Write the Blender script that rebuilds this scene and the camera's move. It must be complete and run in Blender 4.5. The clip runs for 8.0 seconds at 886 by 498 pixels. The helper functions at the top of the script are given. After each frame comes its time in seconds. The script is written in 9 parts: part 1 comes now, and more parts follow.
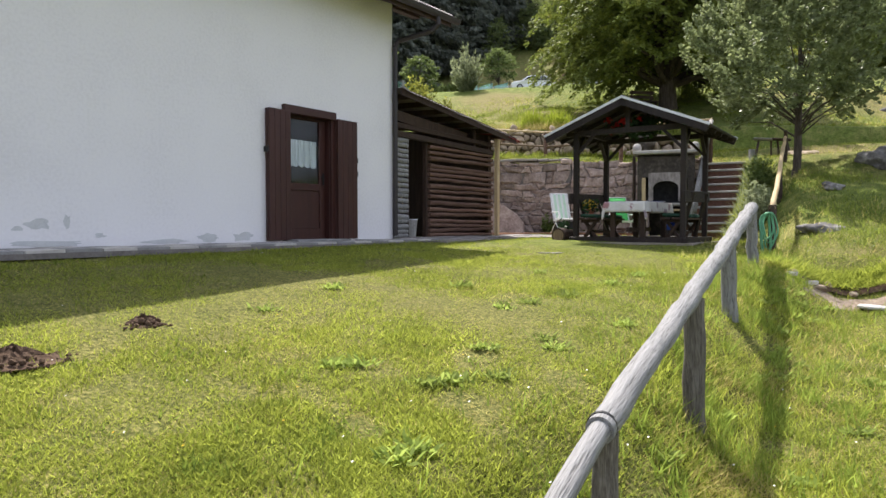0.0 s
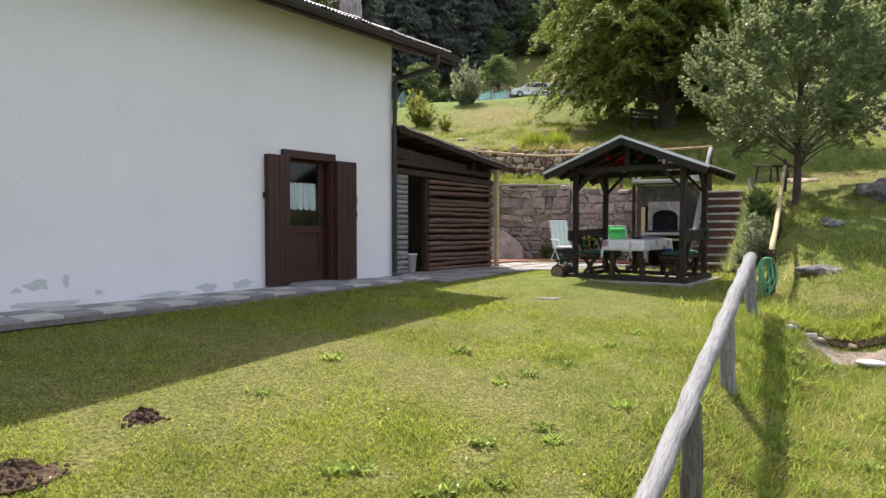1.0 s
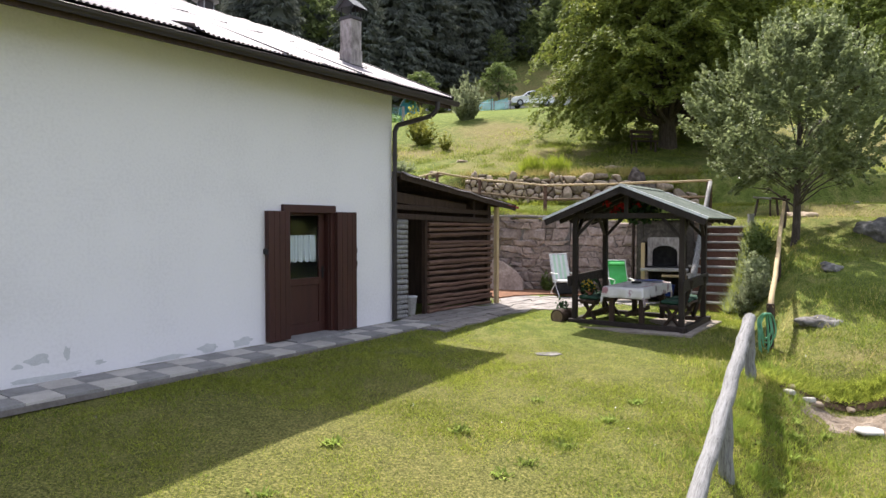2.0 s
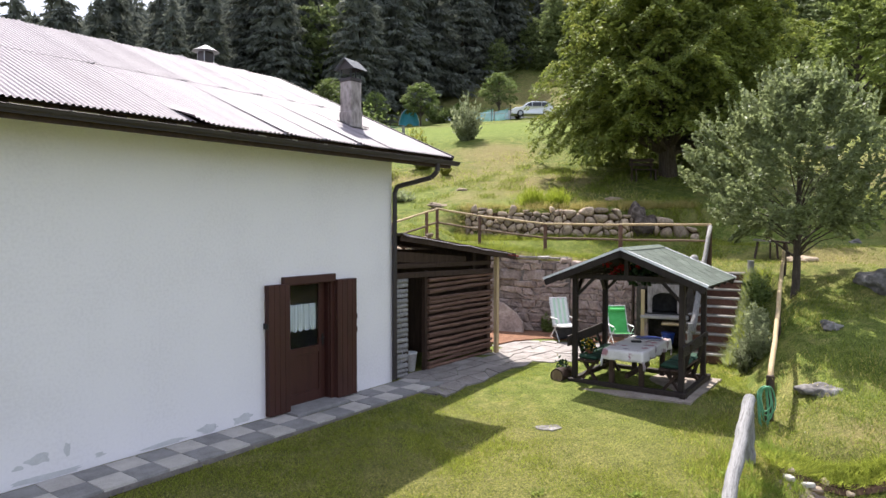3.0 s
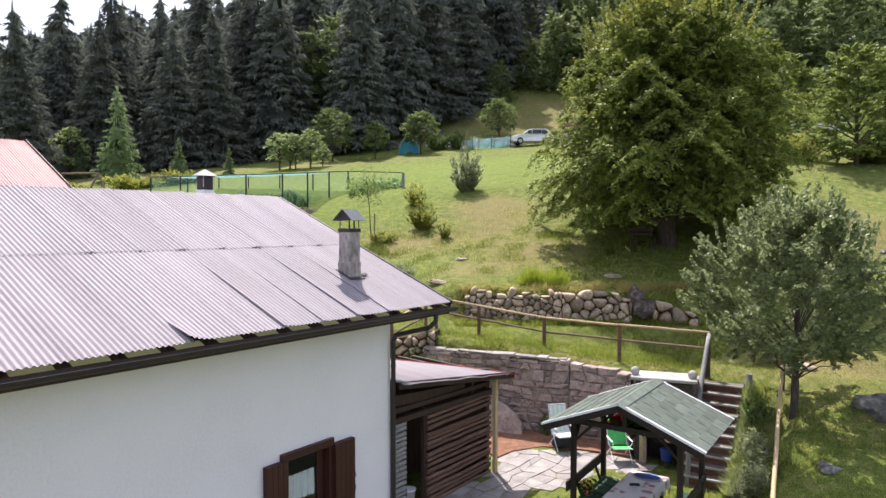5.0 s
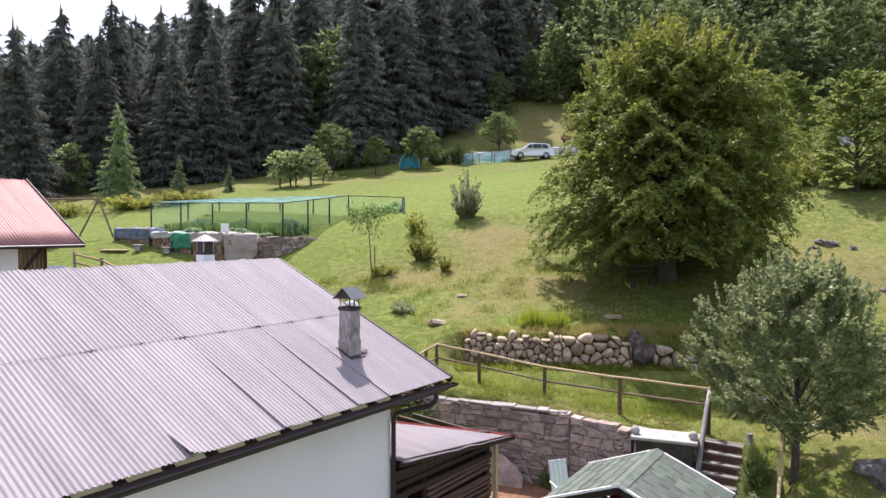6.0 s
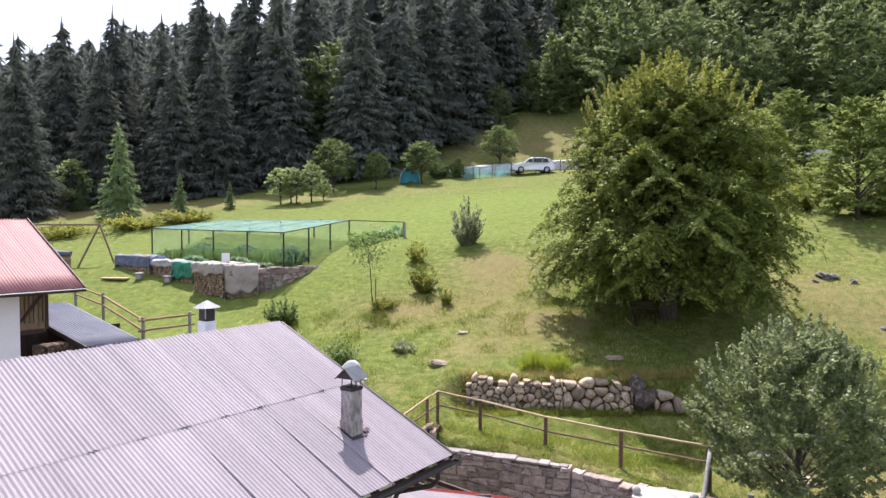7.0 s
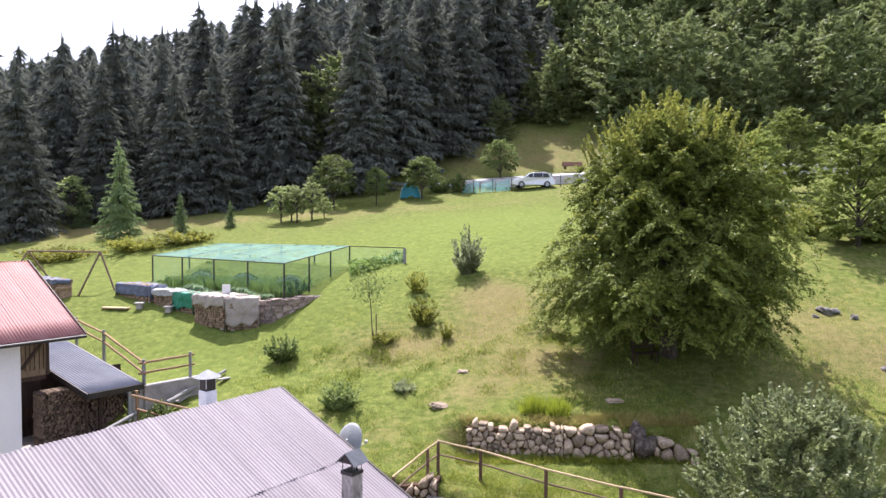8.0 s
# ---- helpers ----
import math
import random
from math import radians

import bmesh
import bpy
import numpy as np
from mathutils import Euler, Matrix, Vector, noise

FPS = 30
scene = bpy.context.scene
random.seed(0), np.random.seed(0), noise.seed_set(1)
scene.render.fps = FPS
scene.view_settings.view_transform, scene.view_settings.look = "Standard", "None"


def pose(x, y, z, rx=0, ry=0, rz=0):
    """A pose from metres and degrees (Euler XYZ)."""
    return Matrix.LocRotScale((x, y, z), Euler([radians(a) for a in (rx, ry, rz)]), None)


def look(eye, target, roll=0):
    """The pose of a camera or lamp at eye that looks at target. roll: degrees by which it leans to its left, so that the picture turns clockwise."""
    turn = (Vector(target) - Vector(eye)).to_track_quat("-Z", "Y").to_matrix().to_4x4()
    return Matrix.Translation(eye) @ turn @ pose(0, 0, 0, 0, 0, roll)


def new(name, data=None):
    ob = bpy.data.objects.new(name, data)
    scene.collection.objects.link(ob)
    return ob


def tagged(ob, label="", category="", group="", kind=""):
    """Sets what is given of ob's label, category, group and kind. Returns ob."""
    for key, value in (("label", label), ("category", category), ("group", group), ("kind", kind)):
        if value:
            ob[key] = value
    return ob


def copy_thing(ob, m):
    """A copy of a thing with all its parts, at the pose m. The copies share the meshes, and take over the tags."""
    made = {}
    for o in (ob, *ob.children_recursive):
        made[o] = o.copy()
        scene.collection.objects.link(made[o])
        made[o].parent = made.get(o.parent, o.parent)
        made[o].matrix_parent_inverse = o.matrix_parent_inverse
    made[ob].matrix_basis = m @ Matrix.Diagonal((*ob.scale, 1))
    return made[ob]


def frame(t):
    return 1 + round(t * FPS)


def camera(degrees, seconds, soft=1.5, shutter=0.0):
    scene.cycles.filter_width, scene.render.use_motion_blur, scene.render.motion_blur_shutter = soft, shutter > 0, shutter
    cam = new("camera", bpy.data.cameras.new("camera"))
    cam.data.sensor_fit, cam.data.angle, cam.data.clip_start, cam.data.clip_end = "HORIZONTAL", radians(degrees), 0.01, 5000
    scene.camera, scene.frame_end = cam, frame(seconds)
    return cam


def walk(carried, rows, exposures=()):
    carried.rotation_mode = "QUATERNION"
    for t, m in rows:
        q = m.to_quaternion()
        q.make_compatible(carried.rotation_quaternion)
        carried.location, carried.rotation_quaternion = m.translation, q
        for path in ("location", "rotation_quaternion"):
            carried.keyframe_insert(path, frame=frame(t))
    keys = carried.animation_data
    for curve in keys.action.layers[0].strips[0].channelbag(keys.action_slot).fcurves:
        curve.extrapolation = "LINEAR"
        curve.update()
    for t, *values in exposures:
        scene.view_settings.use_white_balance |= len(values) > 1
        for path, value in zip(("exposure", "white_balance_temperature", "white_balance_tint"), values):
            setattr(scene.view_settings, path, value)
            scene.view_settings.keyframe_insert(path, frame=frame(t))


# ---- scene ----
cam = camera(67.0, 8.0)
METRES, EYE, TILT, LEAN, TURN = 10.0, 0.27, -2.1, 0.0, 0.0
ROWS = [
    (0.0, 0.0, 0.0, 0.0, -0.0, -0.0, 0.0),
    (0.5, 0.0013, 0.0003, 0.0351, 0.02, 0.02, -0.01),
    (1.0, 0.0017, -0.0005, 0.0699, 0.02, 0.02, -0.02),
    (1.5, 0.0022, -0.0023, 0.1099, 0.03, 0.02, -0.04),
    (3.0, 0.0027, -0.004, 0.2713, 0.06, -0.01, -0.07),
    (3.5, 0.0043, -0.0049, 0.3391, 0.08, 0.02, -0.05),
    (4.0, 0.0062, -0.0055, 0.4071, 0.08, 0.05, -0.05),
    (4.5, 0.006, -0.0065, 0.4773, 0.08, 0.04, -0.05),
    (6.0, 0.0058, -0.0063, 0.693, 0.11, 0.11, -0.06),
    (6.5, 0.0043, -0.0077, 0.7669, 0.12, 0.1, -0.08),
    (7.0, 0.0028, -0.0078, 0.8424, 0.13, 0.1, -0.09),
    (7.5, 0.0029, -0.0085, 0.9198, 0.15, 0.11, -0.09),
    (8.0, 0.0021, -0.0091, 0.9998, 0.16, 0.08, -0.11),
]
walk(cam, [(t, pose(0, 0, EYE, TILT, LEAN, TURN) @ pose(METRES * x, METRES * y, METRES * z, 90 + pitch, roll, yaw)) for t, x, y, z, yaw, pitch, roll in ROWS],
     [(0.0, 0.97, 6450, 11), (1.5, 0.96, 6450, 12), (3.0, 1.04, 6350, 13), (3.75, 1.03, 6330, 14), (4.5, 0.95, 6300, 15), (6.0, 0.9, 6200, 18), (6.5, 0.94, 6150, 19), (7.25, 1.02, 6120, 19), (8.0, 1.1, 6150, 20)])

# ---- light ----
SUN_EL, SUN_AZ = 57.5, 14.0          # degrees; azimuth counted from +Y towards -X
world = bpy.data.worlds.new("world")
scene.world = world
world.use_nodes = True
wn = world.node_tree.nodes
wl = world.node_tree.links
sky = wn.new("ShaderNodeTexSky")
sky.sky_type = "NISHITA"
sky.sun_disc = False
sky.sun_elevation = radians(SUN_EL)
sky.sun_rotation = radians(-SUN_AZ)
sky.air_density, sky.dust_density, sky.ozone_density = 1.0, 3.5, 1.0
haze = wn.new("ShaderNodeMix")       # thin bright cloud over the blue
haze.data_type = "RGBA"
haze.inputs[0].default_value = 0.45
haze.inputs[7].default_value = (7.5, 7.9, 9.2, 1)
wl.new(sky.outputs[0], haze.inputs[6])
wl.new(haze.outputs[2], wn["Background"].inputs[0])
wn["Background"].inputs[1].default_value = 0.102

sun = new("sun", bpy.data.lights.new("sun", "SUN"))
sun.data.energy = 4.6
sun.data.angle = radians(0.6)
sun.data.color = (1.0, 0.945, 0.86)
_e, _a = radians(SUN_EL), radians(SUN_AZ)
sun.matrix_world = look((0, 0, 60), Vector((0, 0, 60)) - Vector((-math.sin(_a) * math.cos(_e), math.cos(_a) * math.cos(_e), math.sin(_e))))


# ---- materials ----
def mat(name, cols, scale=4.0, rough=0.8, bump=0.2, fine=30.0, metal=0.0, stretch=(1, 1, 1), pos=(0.3, 0.5, 0.7), vary=0.0, island=0.0, spec=0.3, bdist=0.02, wave=None):
    """Two-scale noise colours on object coordinates, with grain relief. vary: brightness change from piece to piece."""
    m = bpy.data.materials.new(name)
    m.use_nodes = True
    nt = m.node_tree
    n, l = nt.nodes, nt.links
    b = n["Principled BSDF"]
    b.inputs["Roughness"].default_value = rough
    b.inputs["Metallic"].default_value = metal
    b.inputs["Specular IOR Level"].default_value = spec
    tc = n.new("ShaderNodeTexCoord")
    mp = n.new("ShaderNodeMapping")
    mp.inputs["Scale"].default_value = stretch
    l.new(tc.outputs["Object"], mp.inputs[0])
    src = mp.outputs[0]
    if vary:
        oi = n.new("ShaderNodeObjectInfo")
        off = n.new("ShaderNodeVectorMath")
        off.operation = "MULTIPLY_ADD"
        l.new(oi.outputs["Random"], off.inputs[0])
        off.inputs[1].default_value = (37, 53, 71)
        l.new(src, off.inputs[2])
        src = off.outputs[0]
    n1 = n.new("ShaderNodeTexNoise")
    n1.inputs["Scale"].default_value = scale
    n1.inputs["Detail"].default_value = 4
    n2 = n.new("ShaderNodeTexNoise")
    n2.inputs["Scale"].default_value = fine
    n2.inputs["Detail"].default_value = 3
    l.new(src, n1.inputs[0])
    l.new(src, n2.inputs[0])
    mx = n.new("ShaderNodeMath")
    mx.operation = "MULTIPLY_ADD"
    l.new(n2.outputs[0], mx.inputs[0])
    mx.inputs[1].default_value = 0.45
    sc = n.new("ShaderNodeMath")
    sc.operation = "MULTIPLY"
    sc.inputs[1].default_value = 0.55
    l.new(n1.outputs[0], sc.inputs[0])
    l.new(sc.outputs[0], mx.inputs[2])
    rp = n.new("ShaderNodeValToRGB")
    l.new(mx.outputs[0], rp.inputs[0])
    els = rp.color_ramp.elements
    while len(els) < len(cols):
        els.new(0.5)
    lo, hi = pos[0], pos[-1]
    for i, c in enumerate(cols):
        els[i].position = lo + (hi - lo) * i / max(1, len(cols) - 1)
        els[i].color = (*c, 1)
    col = rp.outputs[0]
    if vary or island:
        hs = n.new("ShaderNodeHueSaturation")
        mr = n.new("ShaderNodeMapRange")
        k = vary or island
        mr.inputs[3].default_value, mr.inputs[4].default_value = 1 - k, 1 + k
        if vary:
            l.new(oi.outputs["Random"], mr.inputs[0])
        else:
            gi = n.new("ShaderNodeNewGeometry")
            l.new(gi.outputs["Random Per Island"], mr.inputs[0])
        l.new(mr.outputs[0], hs.inputs["Value"])
        l.new(col, hs.inputs["Color"])
        col = hs.outputs[0]
    l.new(col, b.inputs["Base Color"])
    bp = n.new("ShaderNodeBump")
    bp.inputs["Strength"].default_value = bump
    bp.inputs["Distance"].default_value = bdist
    l.new(mx.outputs[0], bp.inputs["Height"])
    l.new(bp.outputs[0], b.inputs["Normal"])
    return m


def leaf_mat(name, c1, c2, trans=0.35, rough=0.55, spec=0.16):
    """Leaves: diffuse with light passing through, brightness differs leaf by leaf."""
    m = bpy.data.materials.new(name)
    m.use_nodes = True
    n, l = m.node_tree.nodes, m.node_tree.links
    b = n["Principled BSDF"]
    gi = n.new("ShaderNodeNewGeometry")
    oi = n.new("ShaderNodeObjectInfo")
    tc = n.new("ShaderNodeTexCoord")
    no = n.new("ShaderNodeTexNoise")
    no.inputs["Scale"].default_value = 0.7
    l.new(tc.outputs["Object"], no.inputs[0])
    ad = n.new("ShaderNodeMath")
    ad.operation = "MULTIPLY_ADD"
    l.new(gi.outputs["Random Per Island"], ad.inputs[0])
    ad.inputs[1].default_value = 0.55
    ad2 = n.new("ShaderNodeMath")
    ad2.operation = "MULTIPLY_ADD"
    l.new(no.outputs[0], ad2.inputs[0])
    ad2.inputs[1].default_value = 0.6
    ad2.inputs[2].default_value = -0.08
    l.new(ad2.outputs[0], ad.inputs[2])
    mx = n.new("ShaderNodeMix")
    mx.data_type = "RGBA"
    mx.inputs[6].default_value = (*c1, 1)
    mx.inputs[7].default_value = (*c2, 1)
    l.new(ad.outputs[0], mx.inputs[0])
    hs = n.new("ShaderNodeHueSaturation")
    mr = n.new("ShaderNodeMapRange")
    mr.inputs[3].default_value, mr.inputs[4].default_value = 0.75, 1.25
    l.new(oi.outputs["Random"], mr.inputs[0])
    l.new(mr.outputs[0], hs.inputs["Value"])
    l.new(mx.outputs[2], hs.inputs["Color"])
    l.new(hs.outputs[0], b.inputs["Base Color"])
    b.inputs["Roughness"].default_value = rough
    b.inputs["Specular IOR Level"].default_value = spec
    tr = n.new("ShaderNodeBsdfTranslucent")
    l.new(hs.outputs[0], tr.inputs[0])
    ms = n.new("ShaderNodeMixShader")
    ms.inputs[0].default_value = trans
    l.new(b.outputs[0], ms.inputs[1])
    l.new(tr.outputs[0], ms.inputs[2])
    l.new(ms.outputs[0], n["Material Output"].inputs[0])
    return m


PLASTER = mat("plaster", [(0.71, 0.685, 0.695), (0.785, 0.76, 0.772), (0.815, 0.79, 0.802)], 0.7, 0.92, 0.12, 26, spec=0.15, bdist=0.006)
STAIN = mat("damp_patch", [(0.47, 0.47, 0.47), (0.56, 0.56, 0.56), (0.64, 0.64, 0.64)], 8, 0.95, 0.5, 60)
ROOFTIN = mat("painted_sheet", [(0.208, 0.182, 0.196), (0.262, 0.23, 0.246), (0.318, 0.284, 0.302)], 0.9, 0.62, 0.03, 24, stretch=(4, 0.35, 1), vary=0.075, spec=0.22)
ROOFRED = mat("red_sheet", [(0.25, 0.105, 0.097), (0.30, 0.14, 0.13), (0.345, 0.18, 0.168)], 1.0, 0.6, 0.04, 24, stretch=(3, 0.5, 1))
ROOFBLUE = mat("slate_sheet", [(0.075, 0.083, 0.115), (0.108, 0.118, 0.158), (0.145, 0.155, 0.2)], 1.5, 0.6, 0.06, 24, metal=0.0)
DARKWOOD = mat("dark_stained_wood", [(0.022, 0.013, 0.009), (0.045, 0.026, 0.018), (0.075, 0.045, 0.032)], 3, 0.62, 0.35, 40, stretch=(6, 6, 0.6), vary=0.2)
BROWNPAINT = mat("brown_paint", [(0.034, 0.0105, 0.008), (0.05, 0.0155, 0.0115), (0.064, 0.021, 0.016)], 3, 0.5, 0.15, 45, stretch=(4, 4, 0.5), spec=0.4)
FASCIA = mat("dark_metal", [(0.014, 0.010, 0.010), (0.026, 0.019, 0.019), (0.038, 0.029, 0.028)], 3, 0.5, 0.1, 30, spec=0.5)
LOG = mat("weathered_log", [(0.075, 0.04, 0.028), (0.155, 0.088, 0.062), (0.25, 0.16, 0.12)], 5, 0.85, 0.5, 40, stretch=(0.6, 5, 5), vary=0.25)
GREYLOG = mat("bleached_log", [(0.125, 0.12, 0.115), (0.25, 0.243, 0.238), (0.36, 0.352, 0.346)], 4, 0.85, 0.5, 26, stretch=(7, 7, 0.7), vary=0.12)
FENCEWOOD = mat("fence_wood", [(0.10, 0.065, 0.04), (0.18, 0.125, 0.08), (0.27, 0.2, 0.13)], 5, 0.85, 0.4, 40, stretch=(6, 6, 0.6), vary=0.15)
PALEWOOD = mat("pale_wood", [(0.36, 0.25, 0.13), (0.48, 0.36, 0.2), (0.58, 0.46, 0.29)], 4, 0.7, 0.3, 40, stretch=(6, 6, 0.6), vary=0.1)
STONE = mat("granite_block", [(0.165, 0.122, 0.104), (0.305, 0.236, 0.205), (0.46, 0.37, 0.328)], 3.6, 0.9, 0.9, 17, vary=0.3, bdist=0.03)
BOULDER = mat("field_stone", [(0.194, 0.146, 0.103), (0.389, 0.302, 0.221), (0.572, 0.461, 0.345)], 4, 0.9, 0.9, 16, vary=0.42, bdist=0.03)
DARKROCK = mat("dark_rock", [(0.06, 0.054, 0.05), (0.16, 0.148, 0.139), (0.37, 0.35, 0.33)], 3.5, 0.9, 1.0, 11, bdist=0.06)
MORTAR = mat("mortar", [(0.12, 0.105, 0.10), (0.18, 0.16, 0.15), (0.24, 0.215, 0.2)], 5, 0.95, 0.6, 30)
FLAG = mat("flagstone", [(0.16, 0.143, 0.131), (0.265, 0.24, 0.224), (0.37, 0.338, 0.317)], 2.6, 0.85, 0.4, 26, vary=0.14)
TILE_L = mat("pale_tile", [(0.34, 0.315, 0.29), (0.45, 0.42, 0.39), (0.53, 0.5, 0.47)], 5, 0.85, 0.3, 60, vary=0.1)
TILE_D = mat("grey_tile", [(0.165, 0.158, 0.155), (0.24, 0.232, 0.228), (0.31, 0.3, 0.295)], 5, 0.85, 0.3, 60, vary=0.1)
CONCRETE = mat("concrete", [(0.24, 0.225, 0.21), (0.36, 0.34, 0.32), (0.46, 0.44, 0.42)], 3, 0.92, 0.4, 30)
SHINGLE = mat("green_shingle", [(0.065, 0.08, 0.066), (0.10, 0.12, 0.098), (0.145, 0.165, 0.138)], 5, 0.9, 0.6, 90, vary=0.16)
BARK = mat("bark", [(0.03, 0.024, 0.019), (0.07, 0.055, 0.043), (0.12, 0.1, 0.08)], 5, 0.95, 0.8, 24, stretch=(3, 3, 0.7))
SOIL = mat("dug_soil", [(0.035, 0.02, 0.013), (0.075, 0.045, 0.028), (0.13, 0.085, 0.055)], 6, 1.0, 0.9, 40)
MULCH = mat("reddish_soil", [(0.1, 0.05, 0.03), (0.2, 0.1, 0.06), (0.28, 0.15, 0.09)], 6, 1.0, 0.7, 50)
BEECH = leaf_mat("beech_leaf", (0.03, 0.05, 0.018), (0.315, 0.365, 0.077), 0.38)
APPLE = leaf_mat("apple_leaf", (0.105, 0.145, 0.065), (0.5, 0.56, 0.265), 0.52, 0.42, 0.3)
FRUIT = leaf_mat("orchard_leaf", (0.085, 0.125, 0.04), (0.24, 0.30, 0.10), 0.5)
SPRUCE = leaf_mat("spruce_needle", (0.06, 0.07, 0.061), (0.22, 0.235, 0.192), 0.34, 0.95, 0.03)
YOUNGSPRUCE = leaf_mat("young_spruce_needle", (0.09, 0.135, 0.06), (0.26, 0.34, 0.15), 0.45, 0.7)
BROADFAR = leaf_mat("wood_leaf", (0.058, 0.086, 0.048), (0.325, 0.385, 0.145), 0.42)
EDGELEAF = leaf_mat("meadow_edge_leaf", (0.10, 0.145, 0.045), (0.39, 0.45, 0.125), 0.45)
SHRUB = leaf_mat("shrub_leaf", (0.12, 0.14, 0.03), (0.34, 0.34, 0.07), 0.55)
GREYSHRUB = leaf_mat("grey_shrub_leaf", (0.18, 0.21, 0.115), (0.43, 0.47, 0.27), 0.55)


def ground_mat():
    """Meadow: greens, yellowed and dry patches at three sizes, worn soil in spots."""
    m = bpy.data.materials.new("meadow")
    m.use_nodes = True
    n, l = m.node_tree.nodes, m.node_tree.links
    b = n["Principled BSDF"]
    b.inputs["Roughness"].default_value = 0.95
    b.inputs["Specular IOR Level"].default_value = 0.1
    tc = n.new("ShaderNodeTexCoord")

    def noise_tex(s, d=5, r=0.6):
        k = n.new("ShaderNodeTexNoise")
        k.inputs["Scale"].default_value = s
        k.inputs["Detail"].default_value = d
        k.inputs["Roughness"].default_value = r
        l.new(tc.outputs["Object"], k.inputs[0])
        return k.outputs[0]

    def ramp(v, stops):
        r = n.new("ShaderNodeValToRGB")
        e = r.color_ramp.elements
        while len(e) < len(stops):
            e.new(0.5)
        for i, (p, c) in enumerate(stops):
            e[i].position, e[i].color = p, (*c, 1)
        l.new(v, r.inputs[0])
        return r.outputs[0]

    def mixc(f, a, c):
        k = n.new("ShaderNodeMix")
        k.data_type = "RGBA"
        l.new(f, k.inputs[0])
        l.new(a, k.inputs[6])
        l.new(c, k.inputs[7])
        return k.outputs[2]

    fine = noise_tex(38, 4)
    mid = noise_tex(3.1)
    big = noise_tex(0.28)
    green = ramp(mid, [(0.34, (0.088, 0.115, 0.025)), (0.52, (0.125, 0.154, 0.034)), (0.68, (0.178, 0.203, 0.052))])
    dry = ramp(fine, [(0.3, (0.108, 0.088, 0.036)), (0.5, (0.195, 0.163, 0.068)), (0.72, (0.295, 0.252, 0.118))])
    add = n.new("ShaderNodeMath")
    add.operation = "MULTIPLY_ADD"
    l.new(mid, add.inputs[0])
    add.inputs[1].default_value = 0.6
    sm = n.new("ShaderNodeMath")
    sm.operation = "MULTIPLY"
    sm.inputs[1].default_value = 0.6
    l.new(big, sm.inputs[0])
    l.new(sm.outputs[0], add.inputs[2])
    at = n.new("ShaderNodeAttribute")
    at.attribute_name = "dryness"
    ad = n.new("ShaderNodeMath")
    ad.operation = "MULTIPLY_ADD"
    l.new(at.outputs["Fac"], ad.inputs[0])
    ad.inputs[1].default_value = 0.34
    l.new(add.outputs[0], ad.inputs[2])
    f1 = ramp(ad.outputs[0], [(0.59, (0, 0, 0)), (0.87, (0.9, 0.9, 0.9))])
    speck = ramp(fine, [(0.36, (0.4, 0.42, 0.38)), (0.5, (1, 1, 1)), (0.64, (1.6, 1.55, 1.45))])
    soil = ramp(fine, [(0.3, (0.06, 0.04, 0.022)), (0.7, (0.2, 0.145, 0.085))])
    spot = ramp(noise_tex(1.1, 6, 0.7), [(0.66, (0, 0, 0)), (0.75, (0.6, 0.6, 0.6))])
    gm = n.new("ShaderNodeMix")
    gm.data_type = "RGBA"
    gm.blend_type = "MULTIPLY"
    gm.inputs[0].default_value = 1.0
    l.new(green, gm.inputs[6])
    l.new(speck, gm.inputs[7])
    gm2 = n.new("ShaderNodeMix")
    gm2.data_type = "RGBA"
    gm2.blend_type = "MULTIPLY"
    gm2.inputs[0].default_value = 1.0
    neg = n.new("ShaderNodeMath")
    neg.operation = "MULTIPLY"
    neg.inputs[1].default_value = -1.0
    l.new(at.outputs["Fac"], neg.inputs[0])
    lush = ramp(mid, [(0.34, (0.118, 0.16, 0.033)), (0.52, (0.145, 0.19, 0.039)), (0.68, (0.175, 0.216, 0.048))])
    grass = mixc(ramp(neg.outputs[0], [(0.1, (0, 0, 0)), (0.8, (0.85, 0.85, 0.85))]), gm.outputs[2], lush)
    lawn = n.new("ShaderNodeAttribute")
    lawn.attribute_name = "mown"
    # brown thatch tones, with the shade between blades put into the dark end
    thatch_shade = ramp(fine, [(0.34, (0.045, 0.05, 0.013)), (0.52, (0.125, 0.122, 0.036)), (0.68, (0.26, 0.225, 0.08))])
    l.new(mixc(lawn.outputs["Fac"], mixc(spot, mixc(f1, grass, dry), soil), thatch_shade), gm2.inputs[6])
    l.new(ramp(noise_tex(2.3, 8, 0.78), [(0.3, (0.8, 0.82, 0.8)), (0.5, (1, 1, 1)), (0.7, (1.2, 1.18, 1.15))]), gm2.inputs[7])
    col = gm2.outputs[2]
    l.new(col, b.inputs["Base Color"])
    bp = n.new("ShaderNodeBump")
    bp.inputs["Strength"].default_value = 0.55
    bp.inputs["Distance"].default_value = 0.04
    tuft = noise_tex(11, 3)
    hm = n.new("ShaderNodeMath")
    hm.operation = "MULTIPLY_ADD"
    l.new(tuft, hm.inputs[0])
    hm.inputs[1].default_value = 2.0
    l.new(fine, hm.inputs[2])
    l.new(hm.outputs[0], bp.inputs["Height"])
    l.new(bp.outputs[0], b.inputs["Normal"])
    return m


MEADOW = ground_mat()

# ---- mesh helpers ----
rnd = random.Random(7)


def part(name, bm, material, parent=None, label="", smooth=False):
    """Links a bmesh as one mesh object, under a thing or a part."""
    me = bpy.data.meshes.new(name)
    bm.normal_update()
    bm.to_mesh(me)
    bm.free()
    return place(name, me, material, parent, label, smooth)


